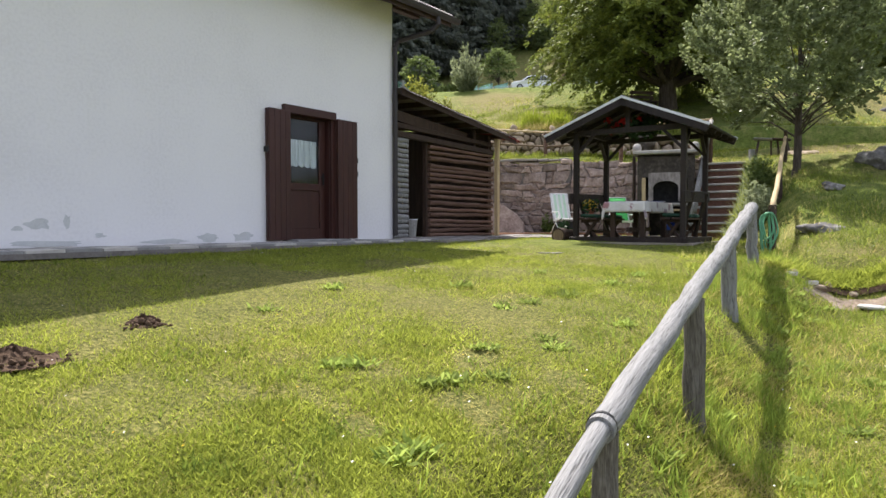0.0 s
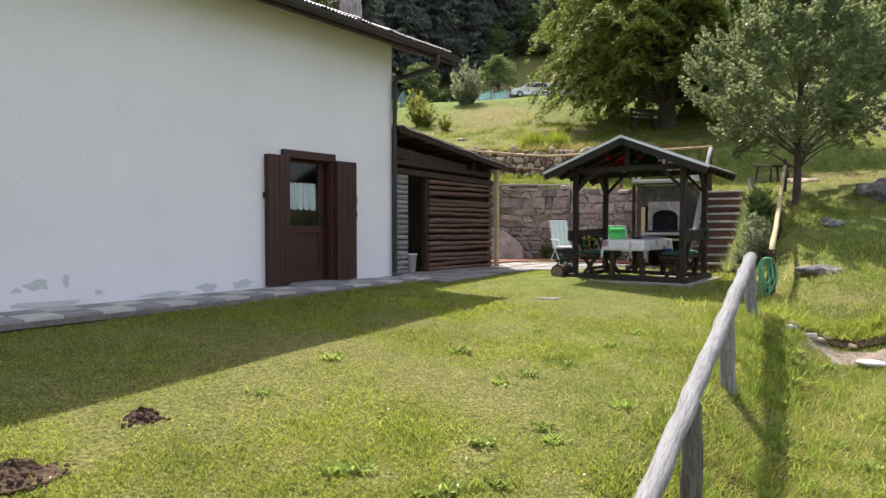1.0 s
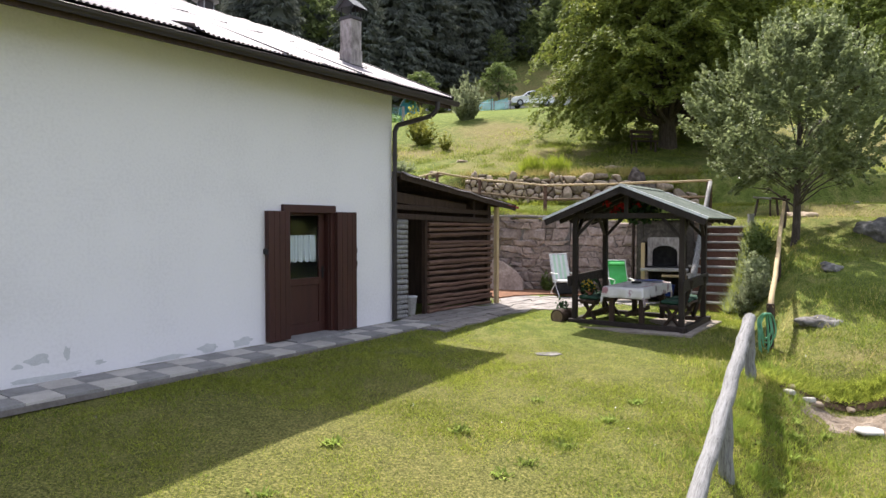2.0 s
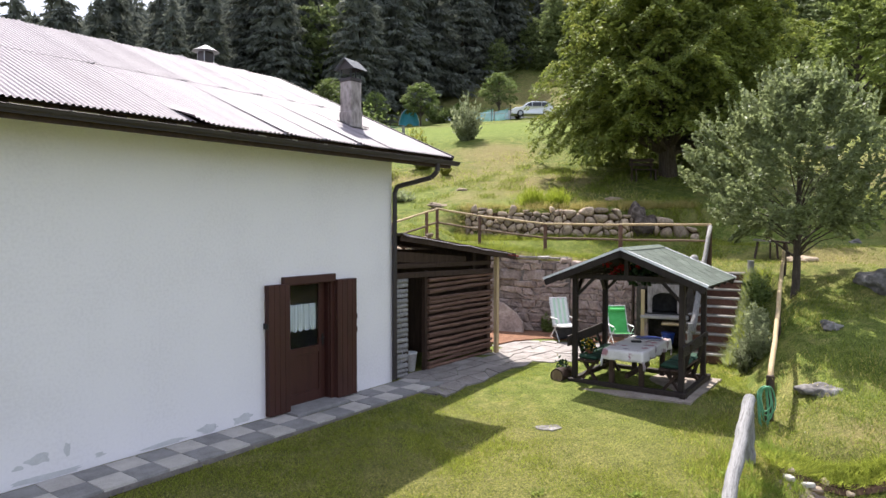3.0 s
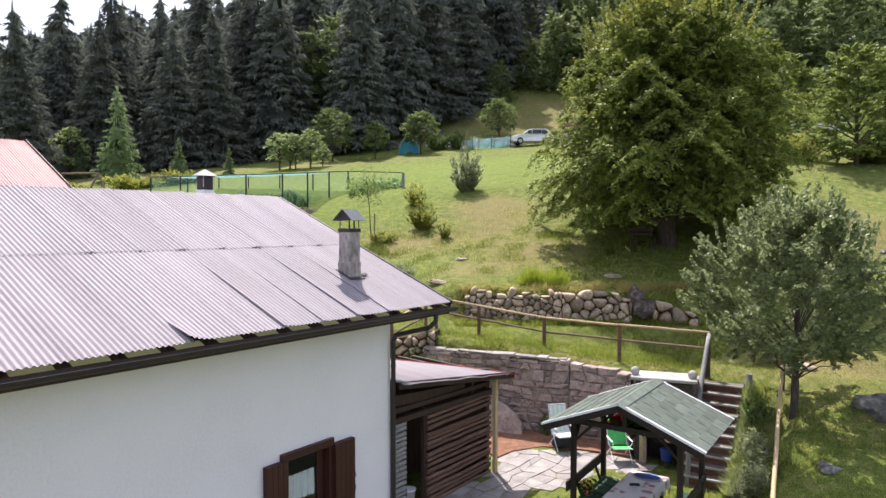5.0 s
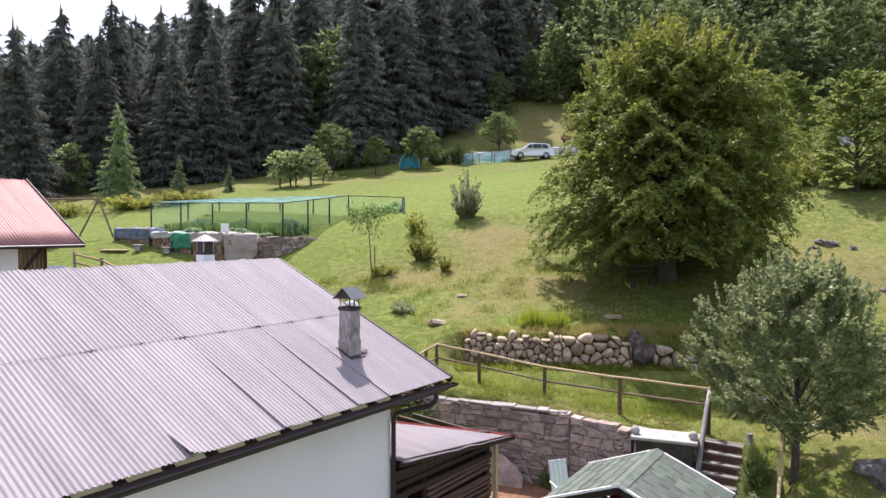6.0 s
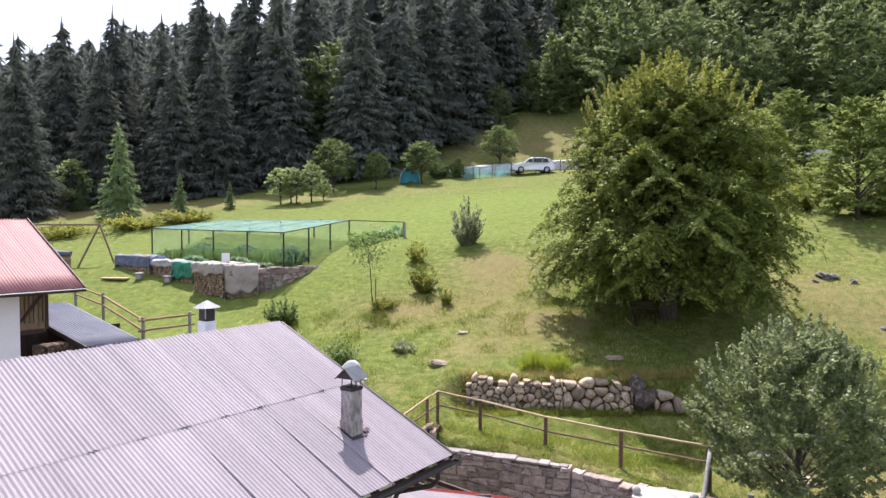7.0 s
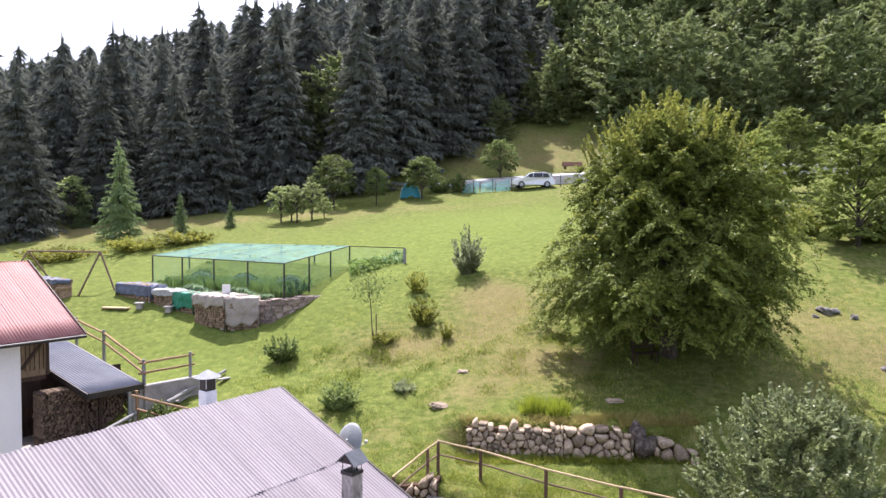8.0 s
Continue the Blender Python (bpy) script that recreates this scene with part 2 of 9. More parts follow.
def place(name, me, material, parent=None, label="", smooth=False):
    if material and not me.materials:
        me.materials.append(material)
    if smooth:
        me.polygons.foreach_set("use_smooth", [True] * len(me.polygons))
    ob = new(name, me)
    ob.parent = parent
    if label:
        tagged(ob, label)
    return ob


def thing(name, m, label, category, group="", kind=""):
    e = new(name)
    e.empty_display_size = 0.2
    e.matrix_world = m
    return tagged(e, label, category, group, kind)


def box(bm, c, s, r=None, bevel=0.0):
    """A box of size s round c, turned by the matrix r, its edges cut by bevel."""
    m = Matrix.Translation(c) @ (r.to_4x4() if r else Matrix.Identity(4)) @ Matrix.Diagonal((*s, 1))
    v = bmesh.ops.create_cube(bm, size=1.0, matrix=m)["verts"]
    if bevel:
        bmesh.ops.bevel(bm, geom=list({e for w in v for e in w.link_edges}), offset=bevel, segments=1, affect="EDGES", profile=0.5)
    return v


def beam(bm, a, b, w, h, bevel=0.0):
    """A squared timber from a to b."""
    a, b = Vector(a), Vector(b)
    d = b - a
    q = d.to_track_quat("Z", "Y").to_matrix()
    return box(bm, (a + b) / 2, (w, h, d.length), q, bevel)


def rod(bm, a, b, r0, r1=None, seg=10, rings=1, wob=0.0, seed=1):
    """A round pole from a to b, tapered, with slight bends and knots."""
    r1 = r0 if r1 is None else r1
    a, b = Vector(a), Vector(b)
    d = b - a
    q = d.to_track_quat("Z", "Y").to_matrix()
    g = random.Random(seed)
    loops = []
    for i in range(rings + 1):
        t = i / rings
        c = a + d * t
        if 0 < i < rings:
            c = c + q @ Vector((g.uniform(-wob, wob), g.uniform(-wob, wob), 0))
        rr = (r0 + (r1 - r0) * t) * (1 + g.uniform(-1, 1) * min(0.12, wob * 4))
        loops.append([bm.verts.new(c + q @ Vector((rr * math.cos(k * math.tau / seg), rr * math.sin(k * math.tau / seg), 0))) for k in range(seg)])
    for i in range(rings):
        for k in range(seg):
            bm.faces.new((loops[i][k], loops[i][(k + 1) % seg], loops[i + 1][(k + 1) % seg], loops[i + 1][k]))
    bm.faces.new(loops[0][::-1])
    bm.faces.new(loops[-1])


def prism(bm, pts, z0, z1):
    """A slab with the outline pts (x, y) from z0 to z1."""
    lo = [bm.verts.new((x, y, z0)) for x, y in pts]
    hi = [bm.verts.new((x, y, z1)) for x, y in pts]
    k = len(pts)
    bm.faces.new(hi)
    bm.faces.new(lo[::-1])
    for i in range(k):
        bm.faces.new((lo[i], lo[(i + 1) % k], hi[(i + 1) % k], hi[i]))


def lump(size, seed, detail=2, rough=0.25, flat=0.0):
    """A stone: an icosphere pushed about by noise."""
    bm = bmesh.new()
    bmesh.ops.create_icosphere(bm, subdivisions=detail, radius=0.5)
    o = Vector((seed * 3.7, seed * 1.3, seed * 7.1))
    for v in bm.verts:
        p = v.co.copy()
        k = 1 + rough * (noise.noise(p * 2.2 + o) + 0.5 * noise.noise(p * 5 + o))
        # squared off a little, like broken rock
        m = max(abs(p.x), abs(p.y), abs(p.z)) / 0.5
        k *= 1 + 0.22 * (1 / max(m, 0.55) - 1)
        v.co = Vector((p.x * size[0], p.y * size[1], p.z * size[2])) * k
        if flat and v.co.z < -flat * size[2]:
            v.co.z = -flat * size[2]
    return bm


def thicken(bm, t):
    """Gives a sheet its thickness."""
    bmesh.ops.recalc_face_normals(bm, faces=bm.faces)
    bm.normal_update()
    bmesh.ops.solidify(bm, geom=bm.faces[:], thickness=t)


def rawmesh(name, verts, faces):
    me = bpy.data.meshes.new(name)
    me.from_pydata(verts, [], faces)
    me.update()
    return me


def quads(name, corners):
    """A mesh of loose quads from an array of shape (n, 4, 3)."""
    c = np.asarray(corners, dtype=np.float32)
    k = len(c)
    me = bpy.data.meshes.new(name)
    me.vertices.add(4 * k)
    me.vertices.foreach_set("co", c.reshape(-1))
    me.loops.add(4 * k)
    me.loops.foreach_set("vertex_index", np.arange(4 * k, dtype=np.int32))
    me.polygons.add(k)
    me.polygons.foreach_set("loop_start", np.arange(0, 4 * k, 4, dtype=np.int32))
    me.update(calc_edges=True)
    return me


def tris(name, corners):
    """A mesh of loose triangles from an array of shape (n, 3, 3)."""
    c = np.asarray(corners, dtype=np.float32)
    k = len(c)
    me = bpy.data.meshes.new(name)
    me.vertices.add(3 * k)
    me.vertices.foreach_set("co", c.reshape(-1))
    me.loops.add(3 * k)
    me.loops.foreach_set("vertex_index", np.arange(3 * k, dtype=np.int32))
    me.polygons.add(k)
    me.polygons.foreach_set("loop_start", np.arange(0, 3 * k, 3, dtype=np.int32))
    me.update(calc_edges=True)
    return me


# ---- plan ----
HOUSE_A = radians(53.4)
HC = Vector((-0.95, 12.64, 0.0))                       # outer corner of the long wall
HOUSE = pose(HC.x, HC.y, 0, 0, 0, 53.4)                # x along the wall, y into the house
UX, UY = math.cos(HOUSE_A), math.sin(HOUSE_A)


def sm(t):
    t = np.clip(t, 0, 1)
    return t * t * (3 - 2 * t)


def upper(x, y):
    """The meadow slope behind the terrace, up to the wood and the ridge."""
    yy = y + np.where(y < 30, 0.1, 0.0) * np.clip(x - 0.75, -3, 8) * np.clip((30 - y) / 4, 0, 1)
    z = np.interp(yy, [10, 21.6, 22.75, 23.2, 27, 30.5, 37.3, 50, 66, 73, 80, 95, 130, 200, 300], [2.3, 2.42, 2.5, 3.5, 4.3, 5.35, 7.6, 10.1, 12.7, 14.0, 16.2, 22.5, 42, 84, 130])
    soft = np.interp(yy, [10, 20.3, 23.5, 27, 30.5, 37.3, 50, 66, 73, 80, 95, 130, 200, 300], [2.3, 2.4, 3.25, 4.3, 5.35, 7.6, 10.1, 12.7, 14.0, 16.2, 22.5, 42, 84, 130])
    left = sm((0.7 - x) / 1.2)
    z = z * (1 - left) + soft * left
    z = z + 0.06 * np.clip(x - 1, -60, 30) * sm((y - 24) / 5)
    far = np.clip((y - 75) / 60, 0, 2)
    z = z + far * 0.22 * np.clip(x + 10, -60, 110)
    crest = np.interp(x / np.maximum(y, 1), [-0.75, -0.66, -0.49, -0.28, -0.1, 0.1], [0.16, 0.24, 0.29, 0.325, 0.40, 0.8])
    return np.where(y > 80, np.minimum(z, 10.3 - 21 + crest * y + np.clip(110 - y, 0, 30) * 0.5), z)


RW = [(-14.0, 24.0), (-0.6, 19.85), (3.45, 18.25), (5.2, 17.1), (6.45, 16.55)]     # retaining wall line


def behind_wall(x, y):
    """How far a place lies behind the retaining wall line (negative: in front)."""
    wy = np.interp(x, [p[0] for p in RW], [p[1] for p in RW])
    return y - wy


def ground_z(x, y):
    x, y = np.asarray(x, float), np.asarray(y, float)
    dx, dy = x - HC.x, y - HC.y
    u, n = dx * UX + dy * UY, dx * UY - dy * UX
    low = np.clip(n, 0, 6.5) * (-0.05 + 0.0125 * np.clip(u, -13, 2.6))
    low = low - 0.02 * np.clip(n - 6.5, 0, 30)
    low = low - 0.5 * sm((n - 6.4) / 1.0) * (1 - sm((u - 0.7) / 1.3))
    up = upper(x, y)
    hill = np.interp(u, [-20, 2.15, 5.5, 10, 16, 40], [-0.6, 0, 1.14, 2.05, 4.7, 16]) - 0.11 * np.clip(n - 5.5, 0, 3) + 0.04 * np.clip(n - 9, 0, 20)
    hill = np.where(hill < up, hill, up)
    nb = np.interp(u, [1.8, 5.7], [6.1, 4.75])
    w = sm((n - nb) / 1.1) * sm((u - 1.5) / 0.8)
    z = low * (1 - w) + hill * w
    # terrace and slope behind the retaining wall
    terrace = 2.42 - 0.1 * x + 0.0 * y
    terrace = np.clip(terrace, 1.7, 3.4)
    back = np.where(y > 21.4, up, np.minimum(terrace + 0.05 * behind_wall(x, y), up + 0.3))
    ty = sm((y - 20.9) / 1.0)
    back = np.minimum(terrace, up + 0.4) * (1 - ty) + up * ty
    back = back - 0.3 * (1 - sm(behind_wall(x, y) / 0.9))
    right = sm((x - 7.0) / 1.0)
    back = back * (1 - right) + np.where(hill > back, hill, back) * right
    wb = sm((behind_wall(x, y) - 0.15) / 0.3)
    wb = np.where(x > 6.45, sm((y - 16.9 + 0.6 * (x - 6.45)) / 2.0), wb)
    z = z * (1 - wb) + back * wb
    # bank beside the garden steps and the level top of the flight
    su = (x - 6.22) * 0.537 + (y - 14.62) * 0.843
    sv = -(x - 6.22) * 0.843 + (y - 14.62) * 0.537
    near = sm((sv + 3.5) / 1.2) * sm((su + 0.7) / 0.5) * (1 - sm((su - 5.5) / 1.5))
    wr = sm((0.05 - sv) / 0.2) * near
    z = z * (1 - wr) + np.maximum(z, np.clip(0.1 + 0.75 * su, -1, 1.75)) * wr
    wt = sm((su - 2.2) / 0.25) * (1 - sm((sv - 1.15) / 0.3)) * near
    z = z * (1 - wt) + np.maximum(z, np.clip(1.7 + 0.3 * (su - 2.35), 1.7, 2.0)) * wt
    return z


def gz(x, y):
    return float(ground_z(x, y))


DRY = [(3.0, 34.0, 2.4, 2.2, 1.0), (0.5, 30.0, 3.0, 1.6, 0.75), (3.4, 27.6, 2.6, 1.3, 1.0), (1.2, 25.8, 1.8, 1.0, 0.7), (16.0, 27.5, 4.5, 4.0, 0.6), (-2.4, 29.4, 1.5, 1.5, 0.6),
       (-30.0, 61.0, 9.0, 5.0, 1.0), (11.0, 84.0, 12.0, 7.0, 0.7), (2.0, 18.6, 3.5, 0.5, 0.6), (3.0, 20.0, 4.0, 1.3, 0.3), (1.5, 5.2, 0.8, 1.6, -0.4), (-1.2, 4.6, 1.6, 1.6, 0.35), (10.3, 17.3, 1.6, 1.2, 0.9), (1.7, 4.3, 0.5, 0.9, 0.7),
       (6.2, 9.9, 1.0, 0.7, 0.6), (4.0, 52.0, 9.0, 9.0, -0.7), (-9.0, 42.0, 14.0, 9.0, -0.6), (0.5, 7.5, 4.0, 5.0, 0.32), (-11.0, 29.5, 5.0, 4.0, -0.5), (9.2, 14.5, 1.6, 1.2, 0.4), (-6.0, 61.0, 14.0, 2.5, 0.5)]


def build_ground():
    xs = np.concatenate([np.arange(-260, -40, 12), np.arange(-40, -9, 1.2), np.arange(-9, 12, 0.22), np.arange(12, 40, 1.2), np.arange(40, 270, 12)])
    ys = np.concatenate([np.arange(-120, -4, 8), np.arange(-4, 25, 0.22), np.arange(25, 45, 0.6), np.arange(45, 100, 1.6), np.arange(100, 420, 10)])
    X, Y = np.meshgrid(xs, ys)
    Z = ground_z(X, Y)
    rough = np.array([[noise.noise((x * 0.9, y * 0.9, 0)) * 0.03 + noise.noise((x * 0.22, y * 0.22, 5)) * 0.05 for x in xs] for y in ys])
    dx, dy = X - HC.x, Y - HC.y
    n = dx * UY - dy * UX
    calm = sm((n - 1.0) / 1.5)
    calm = np.where(Y > 17, 1.0 + 0.8 * sm((Y - 22) / 4), calm)
    Z = Z + rough * calm
    v = np.stack([X, Y, Z], -1).reshape(-1, 3)
    w, h = len(xs), len(ys)
    idx = np.arange(w * h).reshape(h, w)
    f = np.stack([idx[:-1, :-1], idx[:-1, 1:], idx[1:, 1:], idx[1:, :-1]], -1).reshape(-1, 4)
    me = rawmesh("ground", v.tolist(), f.tolist())
    # how dry the grass is, place by place
    dry = np.zeros(len(v))
    for px, py, rx, ry, k in DRY:
        dry += k * np.exp(-((v[:, 0] - px) / rx) ** 2 - ((v[:, 1] - py) / ry) ** 2)
    me.attributes.new("dryness", "FLOAT", "POINT").data.foreach_set("value", dry.astype(np.float32))
    # short thatch between the blades of the mown lawn, darkened for the shade there
    mown = 0.8 * sm((13.5 - v[:, 1]) / 5.0) * sm((6.8 - v[:, 0]) / 2.0)
    me.attributes.new("mown", "FLOAT", "POINT").data.foreach_set("value", mown.astype(np.float32))
    ob = place("ground", me, MEADOW, smooth=True)
    tagged(ob, "sloping green mountain meadow and mown lawn with dry patches", "ground", kind="structure")


build_ground()


# ---- the house ----
EAVE_Y, EAVE_Z, RIDGE_Y, RIDGE_Z, GABLE_X, HOUSE_L = -0.70, 4.27, 4.33, 6.39, 1.0, 13.0
SLOPE = (RIDGE_Z - EAVE_Z) / (RIDGE_Y - EAVE_Y)
house = thing("house", HOUSE, "white plastered house with corrugated sheet roof beside the lawn", "house")


def roof_line(y):
    return EAVE_Z + SLOPE * (y - EAVE_Y) if y < RIDGE_Y else RIDGE_Z - SLOPE * (y - RIDGE_Y)


def corrugated(w, length, step=0.076, amp=0.0125, flare=0.0, seg=6):
    """A corrugated sheet, w across the waves, length along them (y), in the xy plane."""
    nx = int(w / step * seg)
    bm = bmesh.new()
    rows = []
    for j, y in enumerate(np.linspace(0, length, 6)):
        rows.append([bm.verts.new((w * i / nx, y, amp * math.sin(math.tau * (w * i / nx) / step))) for i in range(nx + 1)])
    for j in range(5):
        for i in range(nx):
            bm.faces.new((rows[j][i], rows[j][i + 1], rows[j + 1][i + 1], rows[j + 1][i]))
    thicken(bm, 0.0015)
    return bm


def build_house():
    L, D = HOUSE_L, 2 * RIDGE_Y
    th = 0.35
    # long wall with the door opening through it
    x0, x1, dz = -2.56, -1.54, 2.08
    bm = bmesh.new()
    wt = roof_line(0) - 0.16
    for a, b, z0, z1 in ((-L, x0, -0.3, wt), (x1, 0, -0.3, wt), (x0, x1, dz, wt), (x0, x1, -0.3, -0.01)):
        box(bm, ((a + b) / 2, th / 2, (z0 + z1) / 2), (b - a, th, z1 - z0))
    bmesh.ops.remove_doubles(bm, verts=bm.verts, dist=0.0005)
    part("wall", bm, PLASTER, house)
    for nm, xa in (("gable_wall", -th), ("gable_wall", -L)):
        bm = bmesh.new()
        ring = [(th, -0.3), (D - th, -0.3), (D - th, roof_line(D - th) - 0.16), (RIDGE_Y, RIDGE_Z - 0.16), (th, roof_line(th) - 0.16)]
        a = [bm.verts.new((xa, y, z)) for y, z in ring]
        b = [bm.verts.new((xa + th, y, z)) for y, z in ring]
        bm.faces.new(a)
        bm.faces.new(b[::-1])
        for i in range(5):
            bm.faces.new((a[i], b[i], b[(i + 1) % 5], a[(i + 1) % 5]))
        bmesh.ops.recalc_face_normals(bm, faces=bm.faces)
        part(nm, bm, PLASTER, house)
    bm = bmesh.new()
    box(bm, (-L / 2, D - th / 2, wt / 2 - 0.15), (L, th, wt + 0.3))
    part("wall", bm, PLASTER, house)
    bm = bmesh.new()
    box(bm, (-L / 2, D / 2, -0.02), (L - 2 * th, D - 2 * th, 0.1))
    part("floor", bm, CONCRETE, house)
    # damp patches low on the wall
    for k, (x, z, sx, sz) in enumerate(((-6.17, 0.27, 0.15, 0.05), (-5.87, 0.31, 0.04, 0.08), (-3.95, 0.08, 0.16, 0.05), (-3.4, 0.09, 0.2, 0.06), (-4.6, 0.04, 0.3, 0.03), (-6.1, 0.05, 0.5, 0.03), (-6.4, 0.22, 0.05, 0.03), (-5.5, 0.13, 0.07, 0.025))):
        g = random.Random(k)
        bm = bmesh.new()
        ring = []
        for i in range(18):
            an = i * math.tau / 18
            r = 1 + 0.8 * noise.noise((math.cos(an) * 1.5 + k * 9, math.sin(an) * 1.5, k))
            ring.append(bm.verts.new((x + sx * r * math.cos(an), -0.003, max(0.012, z + sz * r * math.sin(an)))))
        bm.faces.new(ring)
        part("damp_patch", bm, STAIN, house, "grey damp patch where plaster has flaked")


build_house()
ROOF_PITCH = math.degrees(math.atan(SLOPE))


def build_roof():
    run = math.hypot(RIDGE_Y - EAVE_Y, RIDGE_Z - EAVE_Z)
    half = run * 0.5
    w = 0.76

    def sheet_mesh(seg, curl=0.0, reach=1.0, bow=0.0, wide=0.3):
        """One sheet; curl: how far its free side edge stands up, over the given share of its length from the eave; bow: rise of the lapped side."""
        me = bpy.data.meshes.new("roof_sheet")
        bm = corrugated(w + 0.076, half + 0.06, seg=seg)
        if curl:
            for v in bm.verts:
                v.co.z += curl * max(0.0, 1 - v.co.x / 0.42) ** 2 * max(0.0, 1 - v.co.y / (half * reach)) ** 0.6
        if bow:
            for v in bm.verts:
                v.co.z += bow * max(0.0, (v.co.x - w - 0.076 + wide) / wide) ** 1.3
        bm.to_mesh(me)
        bm.free()
        me.polygons.foreach_set("use_smooth", [True] * len(me.polygons))
        me.set_sharp_from_angle(angle=radians(50))
        return me
    low, back = sheet_mesh(6), sheet_mesh(3)
    curled = {2: sheet_mesh(6, 0.018, 0.9), 3: sheet_mesh(6, 0.026, 0.85), 4: sheet_mesh(6, 0.014, 0.8), 5: sheet_mesh(6, 0.028, 0.75), 7: sheet_mesh(6, 0.085, 0.2)}
    bowed = {k: sheet_mesh(6, bow=b, wide=q) for k, b, q in ((1, 0.012, 0.2), (2, 0.03, 0.3), (3, 0.026, 0.24), (4, 0.034, 0.34), (5, 0.022, 0.26), (6, 0.03, 0.3), (7, 0.016, 0.2), (8, 0.022, 0.25))}
    for k in range(20):
        x = 0.168 if k == 0 else -0.06 - w * (k - 1)
        for row in range(2):
            lift = 0.003 + 0.007 * row + 0.0022 * (k % 2)
            ob = place("roof_sheet", (bowed if row else curled).get(k, low), ROOFTIN, house)
            ob.matrix_local = Matrix.Translation((0, EAVE_Y, EAVE_Z + lift)) @ pose(0, 0, 0, ROOF_PITCH) @ Matrix.Translation((x, half * row, 0))
            ob = place("roof_sheet", back, ROOFTIN, house)
            ob.matrix_local = pose(x + w, 2 * RIDGE_Y - EAVE_Y, EAVE_Z + lift, 0, 0, 180) @ pose(0, 0, 0, ROOF_PITCH) @ Matrix.Translation((0, half * row - 0.07, 0))
    # boarding below the sheets, fascia, verge trim, ridge cap
    bm = bmesh.new()
    for s in (1, -1):
        m = Matrix.Translation((0, RIDGE_Y, RIDGE_Z)) @ Matrix.Diagonal((1, s, 1, 1)) @ pose(0, 0, 0, ROOF_PITCH)
        c = box(bm, (-HOUSE_L / 2, -run / 2 + 0.08, -0.075), (HOUSE_L + 1.8, run - 0.16, 0.04))
        bmesh.ops.transform(bm, matrix=m, verts=c)
    part("roof_boarding", bm, DARKWOOD, house)
    bm = bmesh.new()
    for s in (1, -1):
        m = Matrix.Translation((0, RIDGE_Y, RIDGE_Z)) @ Matrix.Diagonal((1, s, 1, 1)) @ pose(0, 0, 0, ROOF_PITCH)
        c = box(bm, (GABLE_X + 0.01, -run / 2, -0.045), (0.03, run, 0.14)) + box(bm, (GABLE_X - 0.015, -run / 2, 0.027), (0.05, run, 0.012))
        bmesh.ops.transform(bm, matrix=m, verts=c)
    part("verge_trim", bm, FASCIA, house, "dark metal verge trim")
    # rafter tails
    tail = bpy.data.meshes.new("rafter")
    bm = bmesh.new()
    box(bm, (0, 0.45, -0.12), (0.1, 1.0, 0.12), None, 0.008)
    bm.to_mesh(tail)
    bm.free()
    x = GABLE_X - 0.25
    while x > -HOUSE_L:
        ob = place("rafter", tail, DARKWOOD, house)
        ob.matrix_local = pose(x, EAVE_Y + 0.03, EAVE_Z + 0.0) @ pose(0, 0, 0, ROOF_PITCH)
        x -= 0.62
    # purlin ends under the gable overhang
    for y in (0.12, RIDGE_Y / 2, RIDGE_Y, RIDGE_Y * 1.5):
        bm = bmesh.new()
        box(bm, (0.42, y, roof_line(y) - 0.2), (0.95, 0.14, 0.16), None, 0.01)
        part("purlin", bm, DARKWOOD, house)
    # half-round gutter with rolled lip
    bm = bmesh.new()
    ga, gb, r = -HOUSE_L - 0.9, GABLE_X + 0.05, 0.065
    cy, cz = EAVE_Y - 0.06, EAVE_Z - 0.10
    prof = [(cy + r * math.cos(a), cz + r * math.sin(a)) for a in np.linspace(math.pi, math.tau, 9)]
    prof = [(cy - r - 0.012, cz + 0.012)] + prof
    A = [bm.verts.new((ga, y, z)) for y, z in prof]
    B = [bm.verts.new((gb, y, z - 0.0)) for y, z in prof]
    for i in range(len(prof) - 1):
        bm.faces.new((A[i], A[i + 1], B[i + 1], B[i]))
    bm.faces.new(B[1:])
    bm.faces.new(A[1:][::-1])
    thicken(bm, 0.004)
    part("gutter", bm, FASCIA, house, "dark brown metal gutter")
    bm = bmesh.new()
    box(bm, (-HOUSE_L / 2, EAVE_Y + 0.02, EAVE_Z - 0.145), (HOUSE_L + 1.85, 0.03, 0.15))
    part("fascia_board", bm, DARKWOOD, house)
    # downpipe: out of the gutter, back to the wall, down to the ground
    pts = [Vector(p) for p in ((0.42, cy, cz - 0.05), (0.42, cy, cz - 0.2), (0.36, cy + 0.1, cz - 0.32), (0.06, -0.09, cz - 0.48), (0.0, -0.075, cz - 0.60), (0.0, -0.075, 0.06))]
    bm = bmesh.new()
    for a, b in zip(pts, pts[1:]):
        rod(bm, a, b, 0.045, seg=12)
    part("downpipe", bm, FASCIA, house, "dark metal downpipe", smooth=False)
    for z in (0.5, 1.9, 3.1):
        bm = bmesh.new()
        rod(bm, (0, -0.075, z), (0, -0.075, z + 0.03), 0.055, seg=12)
        part("pipe_clip", bm, FASCIA, house)


build_roof()

